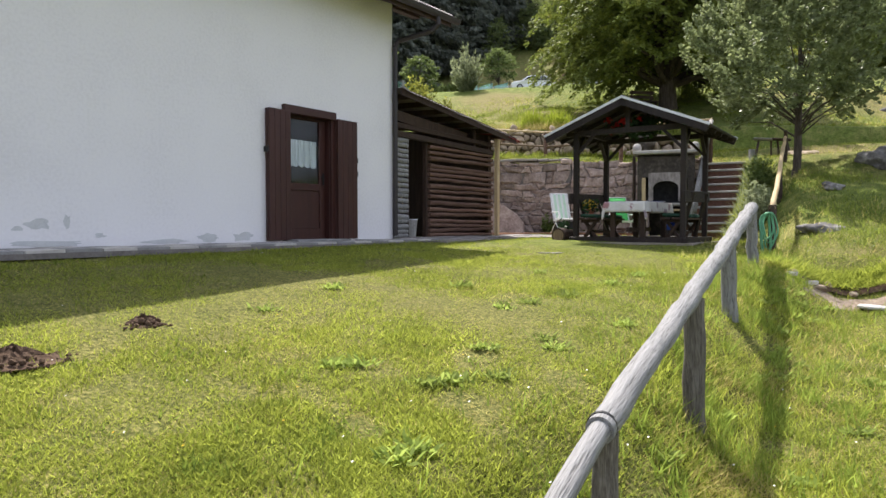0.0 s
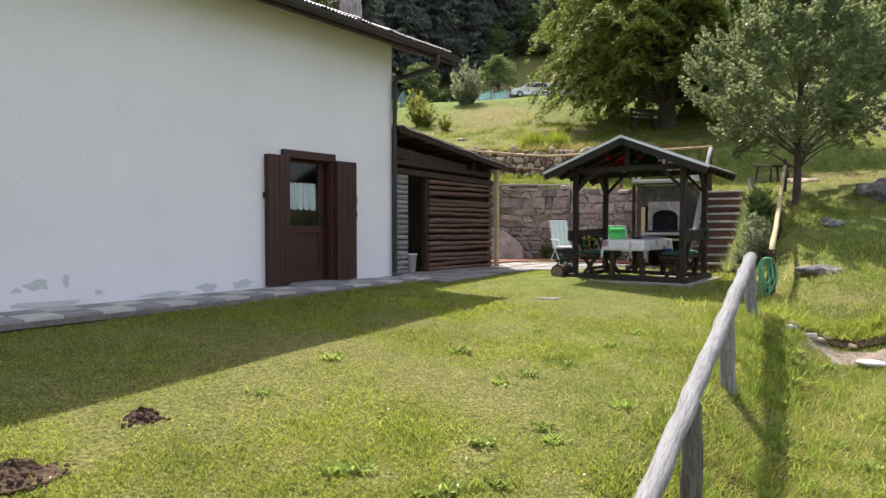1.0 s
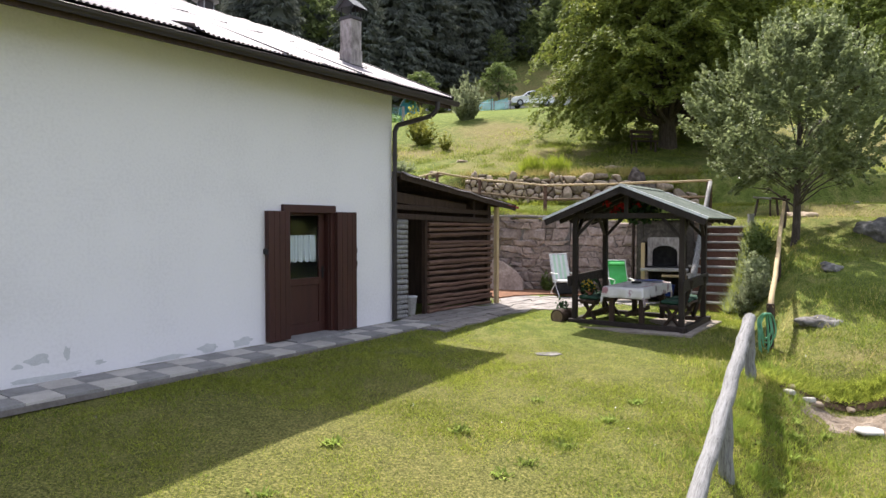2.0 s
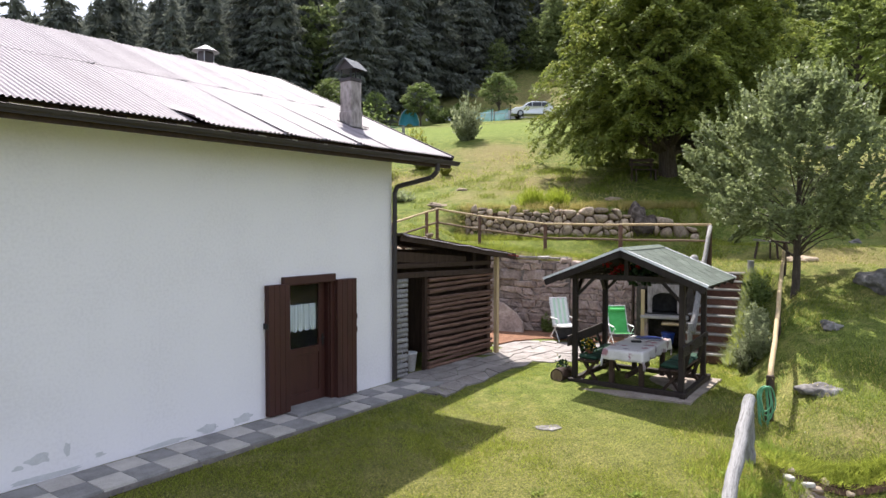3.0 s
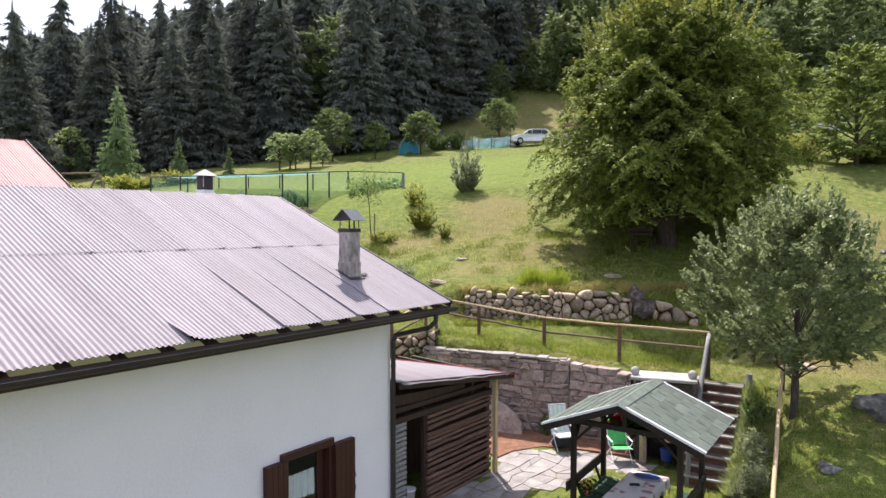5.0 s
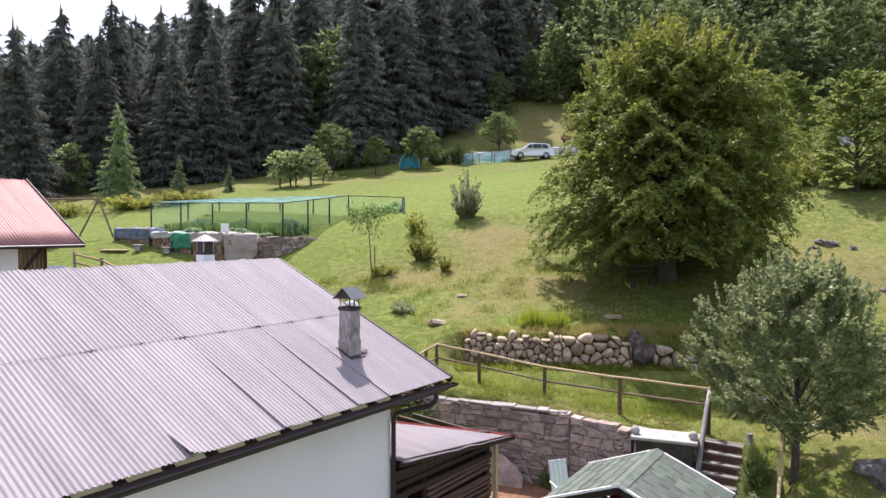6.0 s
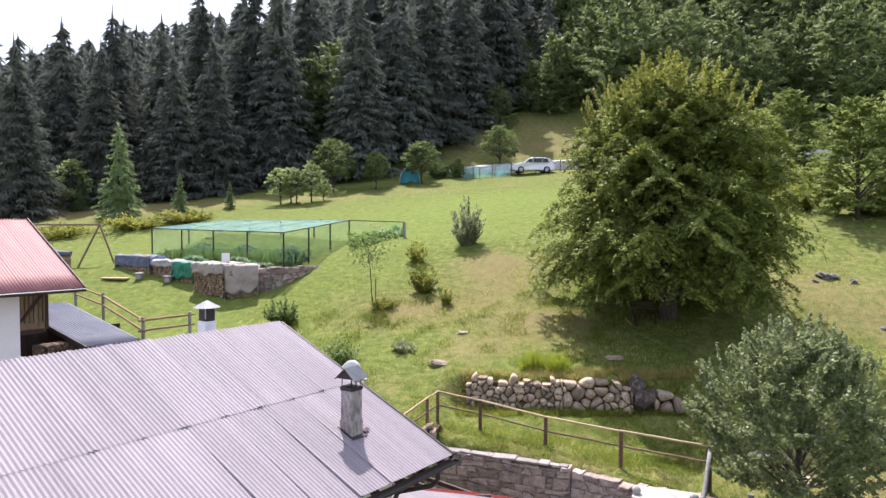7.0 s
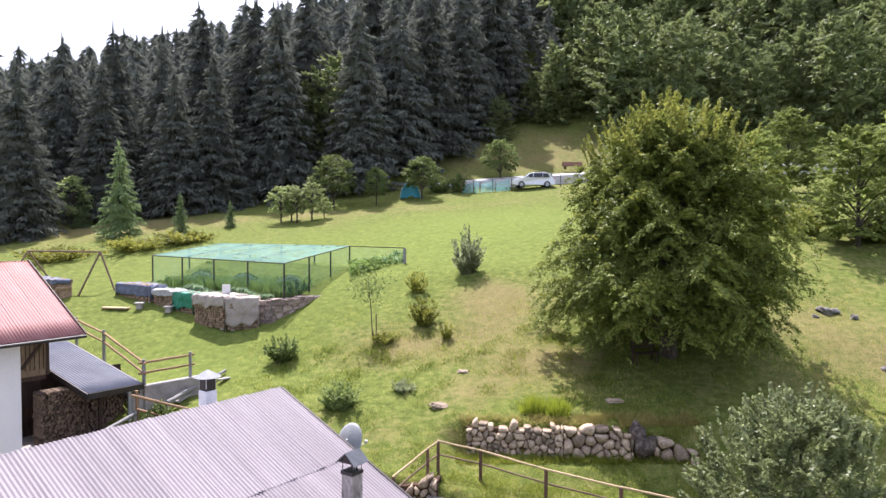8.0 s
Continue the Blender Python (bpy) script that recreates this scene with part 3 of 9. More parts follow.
# ---- door, shutters, roof things ----
GLASS = bpy.data.materials.new("window_glass")
GLASS.use_nodes = True
_b = GLASS.node_tree.nodes["Principled BSDF"]
_b.inputs["Base Color"].default_value = (0.9, 0.95, 0.95, 1)
_b.inputs["Roughness"].default_value = 0.03
_b.inputs["Transmission Weight"].default_value = 1.0
_b.inputs["IOR"].default_value = 1.3
LACE = mat("white_lace", [(0.62, 0.63, 0.64), (0.75, 0.76, 0.77), (0.82, 0.83, 0.84)], 20, 0.9, 0.2, 90)
IRON = mat("black_iron", [(0.015, 0.015, 0.016), (0.03, 0.03, 0.032), (0.05, 0.05, 0.05)], 10, 0.5, 0.1, 50, metal=0.5)
SOOTY = mat("sooty_plaster", [(0.13, 0.112, 0.108), (0.31, 0.275, 0.265), (0.47, 0.43, 0.415)], 4.5, 0.95, 0.6, 18, stretch=(1, 1, 0.45))
GALV = mat("galvanised", [(0.3, 0.31, 0.32), (0.40, 0.41, 0.43), (0.48, 0.49, 0.51)], 5, 0.5, 0.05, 30, metal=0.35)
WHITEMETAL = mat("white_metal", [(0.6, 0.61, 0.62), (0.72, 0.73, 0.74), (0.78, 0.79, 0.8)], 5, 0.45, 0.05, 30)


def build_door():
    door = tagged(new("door_1"), kind="structure")
    door.matrix_world = HOUSE
    tagged(door, "dark brown wooden door with lace-curtained glass panel, shut", "door")
    x0, x1 = -2.56, -1.54
    bm = bmesh.new()
    for x in (x0 + 0.035, x1 - 0.035):
        box(bm, (x, 0.10, 1.03), (0.068, 0.16, 2.06), None, 0.006)
    box(bm, ((x0 + x1) / 2, 0.10, 2.045), (x1 - x0 - 0.14, 0.16, 0.068), None, 0.006)
    box(bm, (x1 - 0.0, -0.005, 1.03), (0.12, 0.05, 2.06), None, 0.004)
    part("door_frame", bm, BROWNPAINT, door)
    bm = bmesh.new()
    box(bm, ((x0 + x1) / 2 - 0.03, -0.04, 2.085), (1.12, 0.08, 0.13), None, 0.008)
    part("head_board", bm, BROWNPAINT, door)
    # leaf: stiles, rails and a lower panel round the glass
    a, b, ga, gb, g0, g1 = x0 + 0.07, x1 - 0.07, -2.40, -1.74, 0.95, 1.98
    bm = bmesh.new()
    for p, q, z0, z1 in ((a, ga, 0.02, 2.01), (gb, b, 0.02, 2.01), (ga, gb, g1, 2.01), (ga, gb, 0.83, g0), (ga, gb, 0.02, 0.2)):
        box(bm, ((p + q) / 2, 0.14, (z0 + z1) / 2), (q - p, 0.05, z1 - z0), None, 0.004)
    leaf = part("door_leaf", bm, BROWNPAINT, door)
    bm = bmesh.new()
    box(bm, ((ga + gb) / 2, 0.15, 0.515), (gb - ga, 0.03, 0.63), None, 0.004)
    part("door_panel", bm, BROWNPAINT, leaf)
    bm = bmesh.new()
    box(bm, ((ga + gb) / 2, 0.145, (g0 + g1) / 2), (gb - ga, 0.008, g1 - g0))
    pane = part("pane", bm, GLASS, leaf)
    pane.visible_shadow = False
    bm = bmesh.new()
    cols = 60
    top = [bm.verts.new((ga + 0.01 + (gb - ga - 0.02) * i / cols, 0.19 + 0.012 * math.sin(i * 0.62) + 0.005 * math.sin(i * 1.7), 1.655)) for i in range(cols + 1)]
    bot = [bm.verts.new((ga + 0.01 + (gb - ga - 0.02) * i / cols, 0.19 + 0.02 * math.sin(i * 0.62 + 0.3) + 0.006 * math.sin(i * 1.7), 1.235 - 0.03 * abs(math.sin(i * math.pi / 12)))) for i in range(cols + 1)]
    for i in range(cols):
        bm.faces.new((top[i], top[i + 1], bot[i + 1], bot[i]))
    part("curtain", bm, LACE, leaf, "white lace half curtain with scalloped hem")
    bm = bmesh.new()
    box(bm, (b - 0.06, 0.105, 1.03), (0.035, 0.012, 0.2))
    rod(bm, (b - 0.06, 0.1, 1.06), (b - 0.06, 0.05, 1.06), 0.009)
    rod(bm, (b - 0.06, 0.055, 1.06), (b - 0.17, 0.055, 1.06), 0.009)
    part("door_handle", bm, IRON, leaf)
    bm = bmesh.new()
    box(bm, ((x0 + x1) / 2, -0.1, 0.0), (1.15, 0.5, 0.06), None, 0.008)
    part("door_step", bm, TILE_D, door, "dark marbled stone doorstep")
    # folded shutters standing open against the wall
    for side, xa, xb in ((-1, -2.97, -2.55), (1, -1.53, -1.06)):
        for k, y in enumerate((-0.035, -0.095)):
            bm = bmesh.new()
            n = 4
            w = (xb - xa) / n
            for i in range(n):
                box(bm, (xa + w * (i + 0.5), y, 1.035), (w - 0.004, 0.045, 2.02), None, 0.005)
            for z in (0.35, 1.7):
                box(bm, ((xa + xb) / 2, y + 0.026, z), (xb - xa - 0.04, 0.014, 0.11))
            part("shutter", bm, BROWNPAINT, door, "dark brown folding wooden shutter, open")
        xe = xa - 0.015 if side < 0 else xb + 0.012
        for z in (1.38, 1.15) if side > 0 else (1.42,):
            bm = bmesh.new()
            box(bm, (xe, -0.06, z), (0.035, 0.1, 0.09), None, 0.01)
            part("shutter_catch", bm, IRON, door)


build_door()


def build_chimney():
    zr = roof_line(0.62)
    ch = thing("chimney", HOUSE @ Matrix.Translation((-0.44, 0.62, zr - 0.2)), "weathered rendered chimney with folded tin hood on the sheet roof", "chimney")
    bm = bmesh.new()
    box(bm, (0, 0, 0.22), (0.31, 0.31, 0.46), None, 0.015)
    box(bm, (0, 0, 0.72), (0.285, 0.285, 0.58), None, 0.015)
    for v in bm.verts:
        v.co += Vector((noise.noise(v.co * 6), noise.noise(v.co * 6 + Vector((9, 0, 0))), 0)) * 0.012
    part("shaft", bm, SOOTY, ch)
    bm = bmesh.new()
    box(bm, (0, 0, 1.03), (0.31, 0.31, 0.07), None, 0.01)
    part("collar", bm, FASCIA, ch)
    for x in (-0.125, 0, 0.125):
        for y in (-0.125, 0.125):
            if x == 0 and y > 0:
                continue
            bm = bmesh.new()
            beam(bm, (x, y, 1.04), (x * 0.95, y * 0.95, 1.24), 0.026, 0.016)
            part("hood_leg", bm, IRON, ch)
    bm = bmesh.new()
    for s in (-1, 1):
        box(bm, (s * 0.12, 0, 1.335), (0.31, 0.42, 0.008), pose(0, 0, 0, 0, s * 42).to_3x3())
    bmesh.ops.translate(bm, verts=bm.verts, vec=(0, 0, -0.02))
    hood = part("hood", bm, mat("dull_zinc", [(0.07, 0.077, 0.088), (0.105, 0.114, 0.13), (0.14, 0.15, 0.168)], 6, 0.7, 0.1, 40), ch, "folded dull zinc hood")
    hood.matrix_local = pose(0, 0, 0, 0, 0, -85)
    # added black triangles in the open hood ends, standing for the shade inside
    bm = bmesh.new()
    for y in (-0.17, 0.15):
        prism(bm, [(-0.19, 1.22), (0.19, 1.22), (0, 1.4)], y, y + 0.006)
    bmesh.ops.transform(bm, matrix=pose(0, 0, 0, 90), verts=bm.verts)
    plate = part("hood_end", bm, FASCIA, ch, "added black triangle standing for the shade inside the open hood")
    plate.matrix_local = pose(0, 0, 0, 0, 0, -85)
    # sheet flashing round the foot, one flap lifted
    bm = bmesh.new()
    m = pose(0, 0, 0.225, ROOF_PITCH)
    c = box(bm, (0, -0.03, 0), (0.4, 0.44, 0.012), None, 0.003) + box(bm, (0.27, -0.12, 0.02), (0.2, 0.07, 0.01), pose(0, 0, 0, 0, 4, 20).to_3x3())
    bmesh.ops.transform(bm, matrix=m, verts=bm.verts)
    part("flashing", bm, FASCIA, ch, "dark crumpled sheet flashing")
    # second chimney, behind the ridge
    v2 = thing("roof_vent", HOUSE @ Matrix.Translation((-0.52, 5.06, roof_line(5.06) + 0.1)), "white square roof vent with a conical metal cap", "roof vent")
    bm = bmesh.new()
    box(bm, (0, 0, 0.07), (0.29, 0.29, 0.58), None, 0.01)
    part("base", bm, WHITEMETAL, v2)
    bm = bmesh.new()
    box(bm, (0, 0, 0.51), (0.27, 0.27, 0.31), None, 0.03)
    part("louvre", bm, FASCIA, v2)
    for k in range(4):
        an = math.radians(45 + 90 * k)
        bm = bmesh.new()
        rod(bm, (0.17 * math.cos(an), 0.17 * math.sin(an), 0.42), (0.17 * math.cos(an), 0.17 * math.sin(an), 0.68), 0.012, seg=6)
        part("strut", bm, GALV, v2)
    bm = bmesh.new()
    bmesh.ops.create_cone(bm, cap_ends=True, segments=14, radius1=0.3, radius2=0.03, depth=0.15, matrix=Matrix.Translation((0, 0, 0.74)))
    part("cap", bm, mat("pale_zinc", [(0.17, 0.178, 0.19), (0.23, 0.24, 0.255), (0.3, 0.31, 0.33)], 6, 0.6, 0.1, 40), v2, "pointed sheet metal cap")
    # dish on a pole behind the gable
    px, py = HOUSE @ Vector((2.3, 3.5, 0)), 0
    d = thing("satellite_dish", Matrix.Translation((px.x, px.y, 0.0)), "grey satellite dish on a metal pole behind the house", "satellite dish")
    bm = bmesh.new()
    rod(bm, (0, 0, 0), (0, 0, 5.0), 0.03)
    part("pole", bm, GALV, d)
    bm = bmesh.new()
    rings = []
    for i in range(7):
        r = 0.42 * i / 6
        rings.append([bm.verts.new((r * math.cos(k * math.tau / 24), 1.12 * r * math.sin(k * math.tau / 24), 0.5 * r * r)) for k in range(24)] if i else [bm.verts.new((0, 0, 0))])
    for k in range(24):
        bm.faces.new((rings[0][0], rings[1][k], rings[1][(k + 1) % 24]))
        for i in range(1, 6):
            bm.faces.new((rings[i][k], rings[i + 1][k], rings[i + 1][(k + 1) % 24], rings[i][(k + 1) % 24]))
    thicken(bm, 0.012)
    ob = part("reflector", bm, mat("dish_grey", [(0.2, 0.212, 0.22), (0.27, 0.285, 0.295), (0.34, 0.355, 0.36)], 4, 0.6, 0.05, 30), d, "grey dish seen from behind", smooth=True)
    ob.matrix_local = look((0, 0, 4.95), (0.9, 1.1, 4.35)) @ pose(0, 0, 0, 0, 180, 0)
    bm = bmesh.new()
    rod(bm, (0, 0, 4.7), (0.42, 0.5, 4.75), 0.012)
    box(bm, (0.42, 0.5, 4.78), (0.06, 0.12, 0.06))
    part("feed_arm", bm, GALV, d)


build_chimney()


# ---- tile path and crazy paving ----
def build_paths():
    path = thing("paved_path", HOUSE, "two rows of chequered square tiles along the wall", "path", kind="structure")
    bm = bmesh.new()
    box(bm, (-6.2, -0.42, -0.06), (13.2, 0.84, 0.06))
    part("bed", bm, MORTAR, path)
    s = 0.40
    tile = bpy.data.meshes.new("tile")
    bm = bmesh.new()
    box(bm, (0, 0, 0), (s - 0.008, s - 0.008, 0.04), None, 0.004)
    bm.to_mesh(tile)
    bm.free()
    tile2 = tile.copy()
    g = random.Random(5)
    for i in range(33):
        for j in range(2):
            x, y = 0.55 - s * (i + 0.5), -s * (j + 0.5) - 0.02
            if j == 0 and -2.7 < x < -1.5:
                continue
            light = (i + j) % 2 == 0
            ob = place("tile", tile if light else tile2, TILE_L if light else TILE_D, path)
            ob.matrix_local = pose(x + g.uniform(-0.004, 0.004), y + g.uniform(-0.004, 0.004), -0.018 + g.uniform(-0.004, 0.004), g.uniform(-0.7, 0.7), g.uniform(-0.7, 0.7), g.uniform(-0.6, 0.6))
    # irregular slabs in front of the shed, out to the wall foot
    patio = thing("patio", pose(0, 0, 0), "crazy paving of irregular grey-pink stone slabs", "patio", kind="structure")
    zone = [(-0.75, 12.15), (-0.1, 11.85), (0.9, 13.35), (1.7, 14.1), (2.9, 14.75), (3.5, 15.5), (4.95, 15.75), (4.9, 16.45), (3.6, 17.0), (2.2, 17.3), (1.5, 16.7), (1.3, 15.6), (0.0, 14.0), (-0.6, 13.1)]

    def inside(px, py):
        c = False
        for i in range(len(zone)):
            (x1, y1), (x2, y2) = zone[i], zone[i - 1]
            if (y1 > py) != (y2 > py) and px < (x2 - x1) * (py - y1) / (y2 - y1) + x1:
                c = not c
        return c
    g = random.Random(11)
    st = 0.43
    jit = {}

    def corner(i, j):
        if (i, j) not in jit:
            jit[i, j] = (st * (i + g.uniform(-0.34, 0.34) + 0.3 * (j % 2)), st * 0.8 * (j + g.uniform(-0.34, 0.34)))
        return jit[i, j]
    for i in range(-14, 16):
        for j in range(-14, 16):
            q = [corner(i, j), corner(i + 1, j), corner(i + 1, j + 1), corner(i, j + 1)]
            cx, cy = sum(p[0] for p in q) / 4, sum(p[1] for p in q) / 4
            ca, sa = UX, UY
            wx, wy = 1.2 + cx * ca - cy * sa, 14.6 + cx * sa + cy * ca
            if not inside(wx, wy):
                continue
            bm = bmesh.new()
            ring = []
            for k in range(4):
                p, r = q[k], q[(k + 1) % 4]
                ring.append((p[0] - cx, p[1] - cy))
                t = g.uniform(0.3, 0.7)
                ring.append(((p[0] + (r[0] - p[0]) * t - cx) * 1.03, (p[1] + (r[1] - p[1]) * t - cy) * 1.03))
            pts = []
            for (x, y) in ring:
                dd = math.hypot(x, y)
                k = max(0.5, (dd - 0.013) / dd)
                pts.append((x * k, y * k))
            prism(bm, pts, -0.06, 0.0)
            ob = part("slab", bm, FLAG, patio)
            ob.matrix_local = pose(wx, wy, gz(wx, wy) + 0.02 + g.uniform(-0.006, 0.008), g.uniform(-1, 1), g.uniform(-1, 1), 53.4)
    bm = bmesh.new()
    prism(bm, zone, -0.3, -0.025)
    part("bed", bm, MORTAR, patio)
    bm = bmesh.new()
    prism(bm, [(1.35, 16.4), (1.8, 16.9), (2.6, 17.25), (3.5, 17.05), (4.75, 16.55), (4.8, 17.3), (3.6, 18.1), (1.2, 19.0), (0.6, 18.3)], -0.3, 0.05)
    ob = part("soil_bed", bm, MULCH)
    tagged(ob, "bare reddish-brown soil at the foot of the wall", "soil", kind="structure")
    # a single slab in the lawn
    bm = bmesh.new()
    prism(bm, [(-0.24, -0.13), (0.05, -0.19), (0.25, -0.05), (0.2, 0.14), (-0.1, 0.19), (-0.27, 0.06)], -0.05, 0.012)
    ob = part("stepping_stone", bm, DARKROCK)
    ob.matrix_world = pose(1.66, 10.35, gz(1.66, 10.35) + 0.012) @ Matrix.Diagonal((0.8, 0.85, 1, 1))
    tagged(ob, "single grey flat stone set in the lawn", "stone slab")


build_paths()


# ---- lean-to shed ----
MAROON = mat("maroon_sheet", [(0.13, 0.022, 0.022), (0.19, 0.035, 0.034), (0.25, 0.06, 0.055)], 1.5, 0.8, 0.05, 24, stretch=(3, 0.5, 1), spec=0.12)


def build_shed():
    shed = thing("shed", HOUSE, "dark log-walled lean-to shed with a sheet roof against the house", "shed")

    def rz(x, y):
        return 2.83 - 0.125 * x + 0.05 * y
    # horizontal half-peeled poles of the front panel
    g = random.Random(4)
    z = 0.06
    while z < 1.86:
        r = g.uniform(0.034, 0.05)
        bm = bmesh.new()
        rod(bm, (1.18, 0.05, z), (3.56, 0.05 + g.uniform(-0.01, 0.01), z + g.uniform(-0.03, 0.03)), r, r * g.uniform(0.7, 1.0), 8, 7, 0.009, g.randint(0, 999))
        part("wall_log", bm, LOG, shed)
        z += 2 * r + g.uniform(0.008, 0.05)
    z = 0.05
    while z < 2.0:
        r = g.uniform(0.04, 0.055)
        bm = bmesh.new()
        rod(bm, (0.06, 0.05, z), (0.5, 0.06, z + g.uniform(-0.01, 0.01)), r, r * 0.95, 8, 3, 0.008, g.randint(0, 999))
        part("wall_log", bm, GREYLOG, shed, "grey weathered log")
        z += 2 * r + 0.004
    for x, w, m, top in ((1.17, 0.09, DARKWOOD, 2.05), (3.62, 0.10, PALEWOOD, rz(3.62, 0) - 0.1), (3.5, 0.09, DARKWOOD, rz(3.5, 0) - 0.1), (0.56, 0.07, DARKWOOD, 2.05), (2.9, 0.1, DARKWOOD, rz(2.9, 0) - 0.1)):
        bm = bmesh.new()
        y = -0.05 if m is PALEWOOD else 0.13
        beam(bm, (x, y, -0.02 if x != 2.9 else 1.9), (x, y, top), w, 0.09, 0.006)
        part("post", bm, m, shed, "pale squared timber post" if m is PALEWOOD else "")
    # header beams and upper boards with gaps
    for z0, h, y in ((1.98, 0.11, 0.04), (2.16, 0.1, 0.1)):
        bm = bmesh.new()
        beam(bm, (0.04, y, z0 + 0.02), (3.56, y, z0 - 0.06), 0.09, h, 0.01)
        part("header_beam", bm, DARKWOOD, shed)
    bm = bmesh.new()
    beam(bm, (0.04, 0.12, rz(0, 0) - 0.45), (2.6, 0.12, rz(2.6, 0) - 0.33), 0.04, 0.2)
    part("upper_board", bm, DARKWOOD, shed)
    for x in np.arange(0.3, 3.8, 0.55):
        bm = bmesh.new()
        beam(bm, (x, -0.22, rz(x, -0.22) - 0.09), (x, 2.4, rz(x, 2.4) - 0.09), 0.07, 0.1)
        part("rafter", bm, DARKWOOD, shed)
    bm = bmesh.new()
    beam(bm, (0.04, -0.2, rz(0, -0.2) - 0.07), (4.15, -0.24, rz(4.15, -0.24) - 0.07), 0.04, 0.14)
    part("fascia_board", bm, DARKWOOD, shed)
    # back and side boards, floor
    bm = bmesh.new()
    prism(bm, [(0.02, 3.3), (0.02, 3.36), (1.0, 3.36), (3.72, 0.2), (3.66, 0.14), (0.96, 3.3)], -0.02, 2.4)
    part("back_wall", bm, DARKWOOD, shed)
    bm = bmesh.new()
    prism(bm, [(0.05, 0.0), (3.6, 0.0), (0.95, 3.25), (0.05, 3.25)], -0.12, -0.012)
    part("floor", bm, CONCRETE, shed)
    # roof sheets: waves run along the slanting rear edge
    A, B = Vector((4.25, -0.28)), Vector((0.9, 3.75))
    d = (B - A).normalized()
    nrm = Vector((-d.y, d.x))
    if nrm.x > 0:
        nrm = -nrm

    def sheet(k0, k1, name, m, lift, label="", step=0.076, amp=0.01):
        bm = bmesh.new()
        prev = None
        steps = int((k1 - k0) / 0.019)
        for i in range(steps + 1):
            o = k0 + (k1 - k0) * i / steps
            p = A + nrm * o
            t0 = (-0.28 - p.y) / d.y
            t1 = min((0.02 - p.x) / d.x, (3.75 - p.y) / d.y)
            if t1 <= t0 + 0.02:
                break
            row = []
            for t in np.linspace(t0, t1, 6):
                q = p + d * t
                row.append(bm.verts.new((q.x, q.y, rz(q.x, q.y) + lift + amp * math.sin(math.tau * o / step) - (0.03 + 0.03 * noise.noise((q.x * 2, 0, 3)) if t == t0 else 0))))
            if prev:
                for a in range(5):
                    bm.faces.new((prev[a], prev[a + 1], row[a + 1], row[a]))
            prev = row
        thicken(bm, 0.004)
        part(name, bm, m, shed, label)
    sheet(0.26, 3.6, "roof_sheet", ROOFTIN, 0.0)
    sheet(-0.04, 0.36, "roof_sheet", MAROON, -0.02, "dark red ribbed edge sheet", 0.13, 0.02)
    # what shows in the dark doorway
    bk = thing("bucket", HOUSE @ Matrix.Translation((0.95, 0.35, 0)), "pale plastic bucket standing in the shed doorway", "bucket")
    bm = bmesh.new()
    rod(bm, (0, 0, 0), (0, 0, 0.36), 0.11, 0.15, 14)
    part("body", bm, CONCRETE, bk)
    bm = bmesh.new()
    rod(bm, (0, 0, 0.36), (0, 0, 0.38), 0.16, 0.16, 14)
    part("rim", bm, WHITEMETAL, bk)
    for k, (x, y) in enumerate(((0.75, 0.5), (0.9, 0.6), (1.05, 0.45))):
        t = thing("garden_tool", HOUSE @ Matrix.Translation((x, y, 0)), "long-handled garden tool leaning in the shed", "tool", "tools in the shed")
        bm = bmesh.new()
        rod(bm, (0, 0, 0.03), (-0.12 + 0.08 * k, 0.5, 1.75), 0.015)
        part("handle", bm, PALEWOOD, t)
        bm = bmesh.new()
        box(bm, (0.0, -0.01, 0.12), (0.18, 0.02, 0.24), None, 0.006)
        part("blade", bm, GALV, t)


build_shed()

# ---- gazebo and what stands in it ----
G = pose(3.84, 13.0, -0.1, 0, 0, -34)
GAZEBOWOOD = mat("black_brown_stain", [(0.011, 0.008, 0.0065), (0.023, 0.016, 0.013), (0.042, 0.03, 0.024)], 3, 0.62, 0.35, 40, stretch=(6, 6, 0.6), vary=0.2)
CUSHION = mat("green_cushion", [(0.012, 0.035, 0.022), (0.022, 0.06, 0.038), (0.04, 0.09, 0.06)], 6, 0.85, 0.3, 60)
GREENCLOTH = mat("bright_green_fabric", [(0.06, 0.36, 0.09), (0.09, 0.47, 0.13), (0.13, 0.55, 0.18)], 5, 0.7, 0.15, 60)
PALEGREEN = mat("pale_green_towel", [(0.4, 0.6, 0.42), (0.5, 0.7, 0.52), (0.58, 0.76, 0.6)], 6, 0.9, 0.3, 60)
WHITEPLASTIC = mat("white_plastic", [(0.62, 0.62, 0.6), (0.72, 0.72, 0.7), (0.78, 0.78, 0.76)], 4, 0.45, 0.05, 30)
BLUEPLASTIC = mat("blue_plastic", [(0.012, 0.03, 0.16), (0.02, 0.05, 0.24), (0.03, 0.07, 0.3)], 4, 0.4, 0.05, 30)
TERRACOTTA = mat("terracotta", [(0.22, 0.08, 0.045), (0.3, 0.12, 0.07), (0.36, 0.16, 0.1)], 6, 0.85, 0.2, 40)
REDFLOWER = leaf_mat("red_petal", (0.3, 0.01, 0.01), (0.48, 0.025, 0.02), 0.2)
YELLOWFLOWER = leaf_mat("yellow_petal", (0.5, 0.3, 0.02), (0.65, 0.45, 0.04), 0.25)
POTLEAF = leaf_mat("pot_plant_leaf", (0.012, 0.035, 0.012), (0.04, 0.08, 0.025), 0.2)


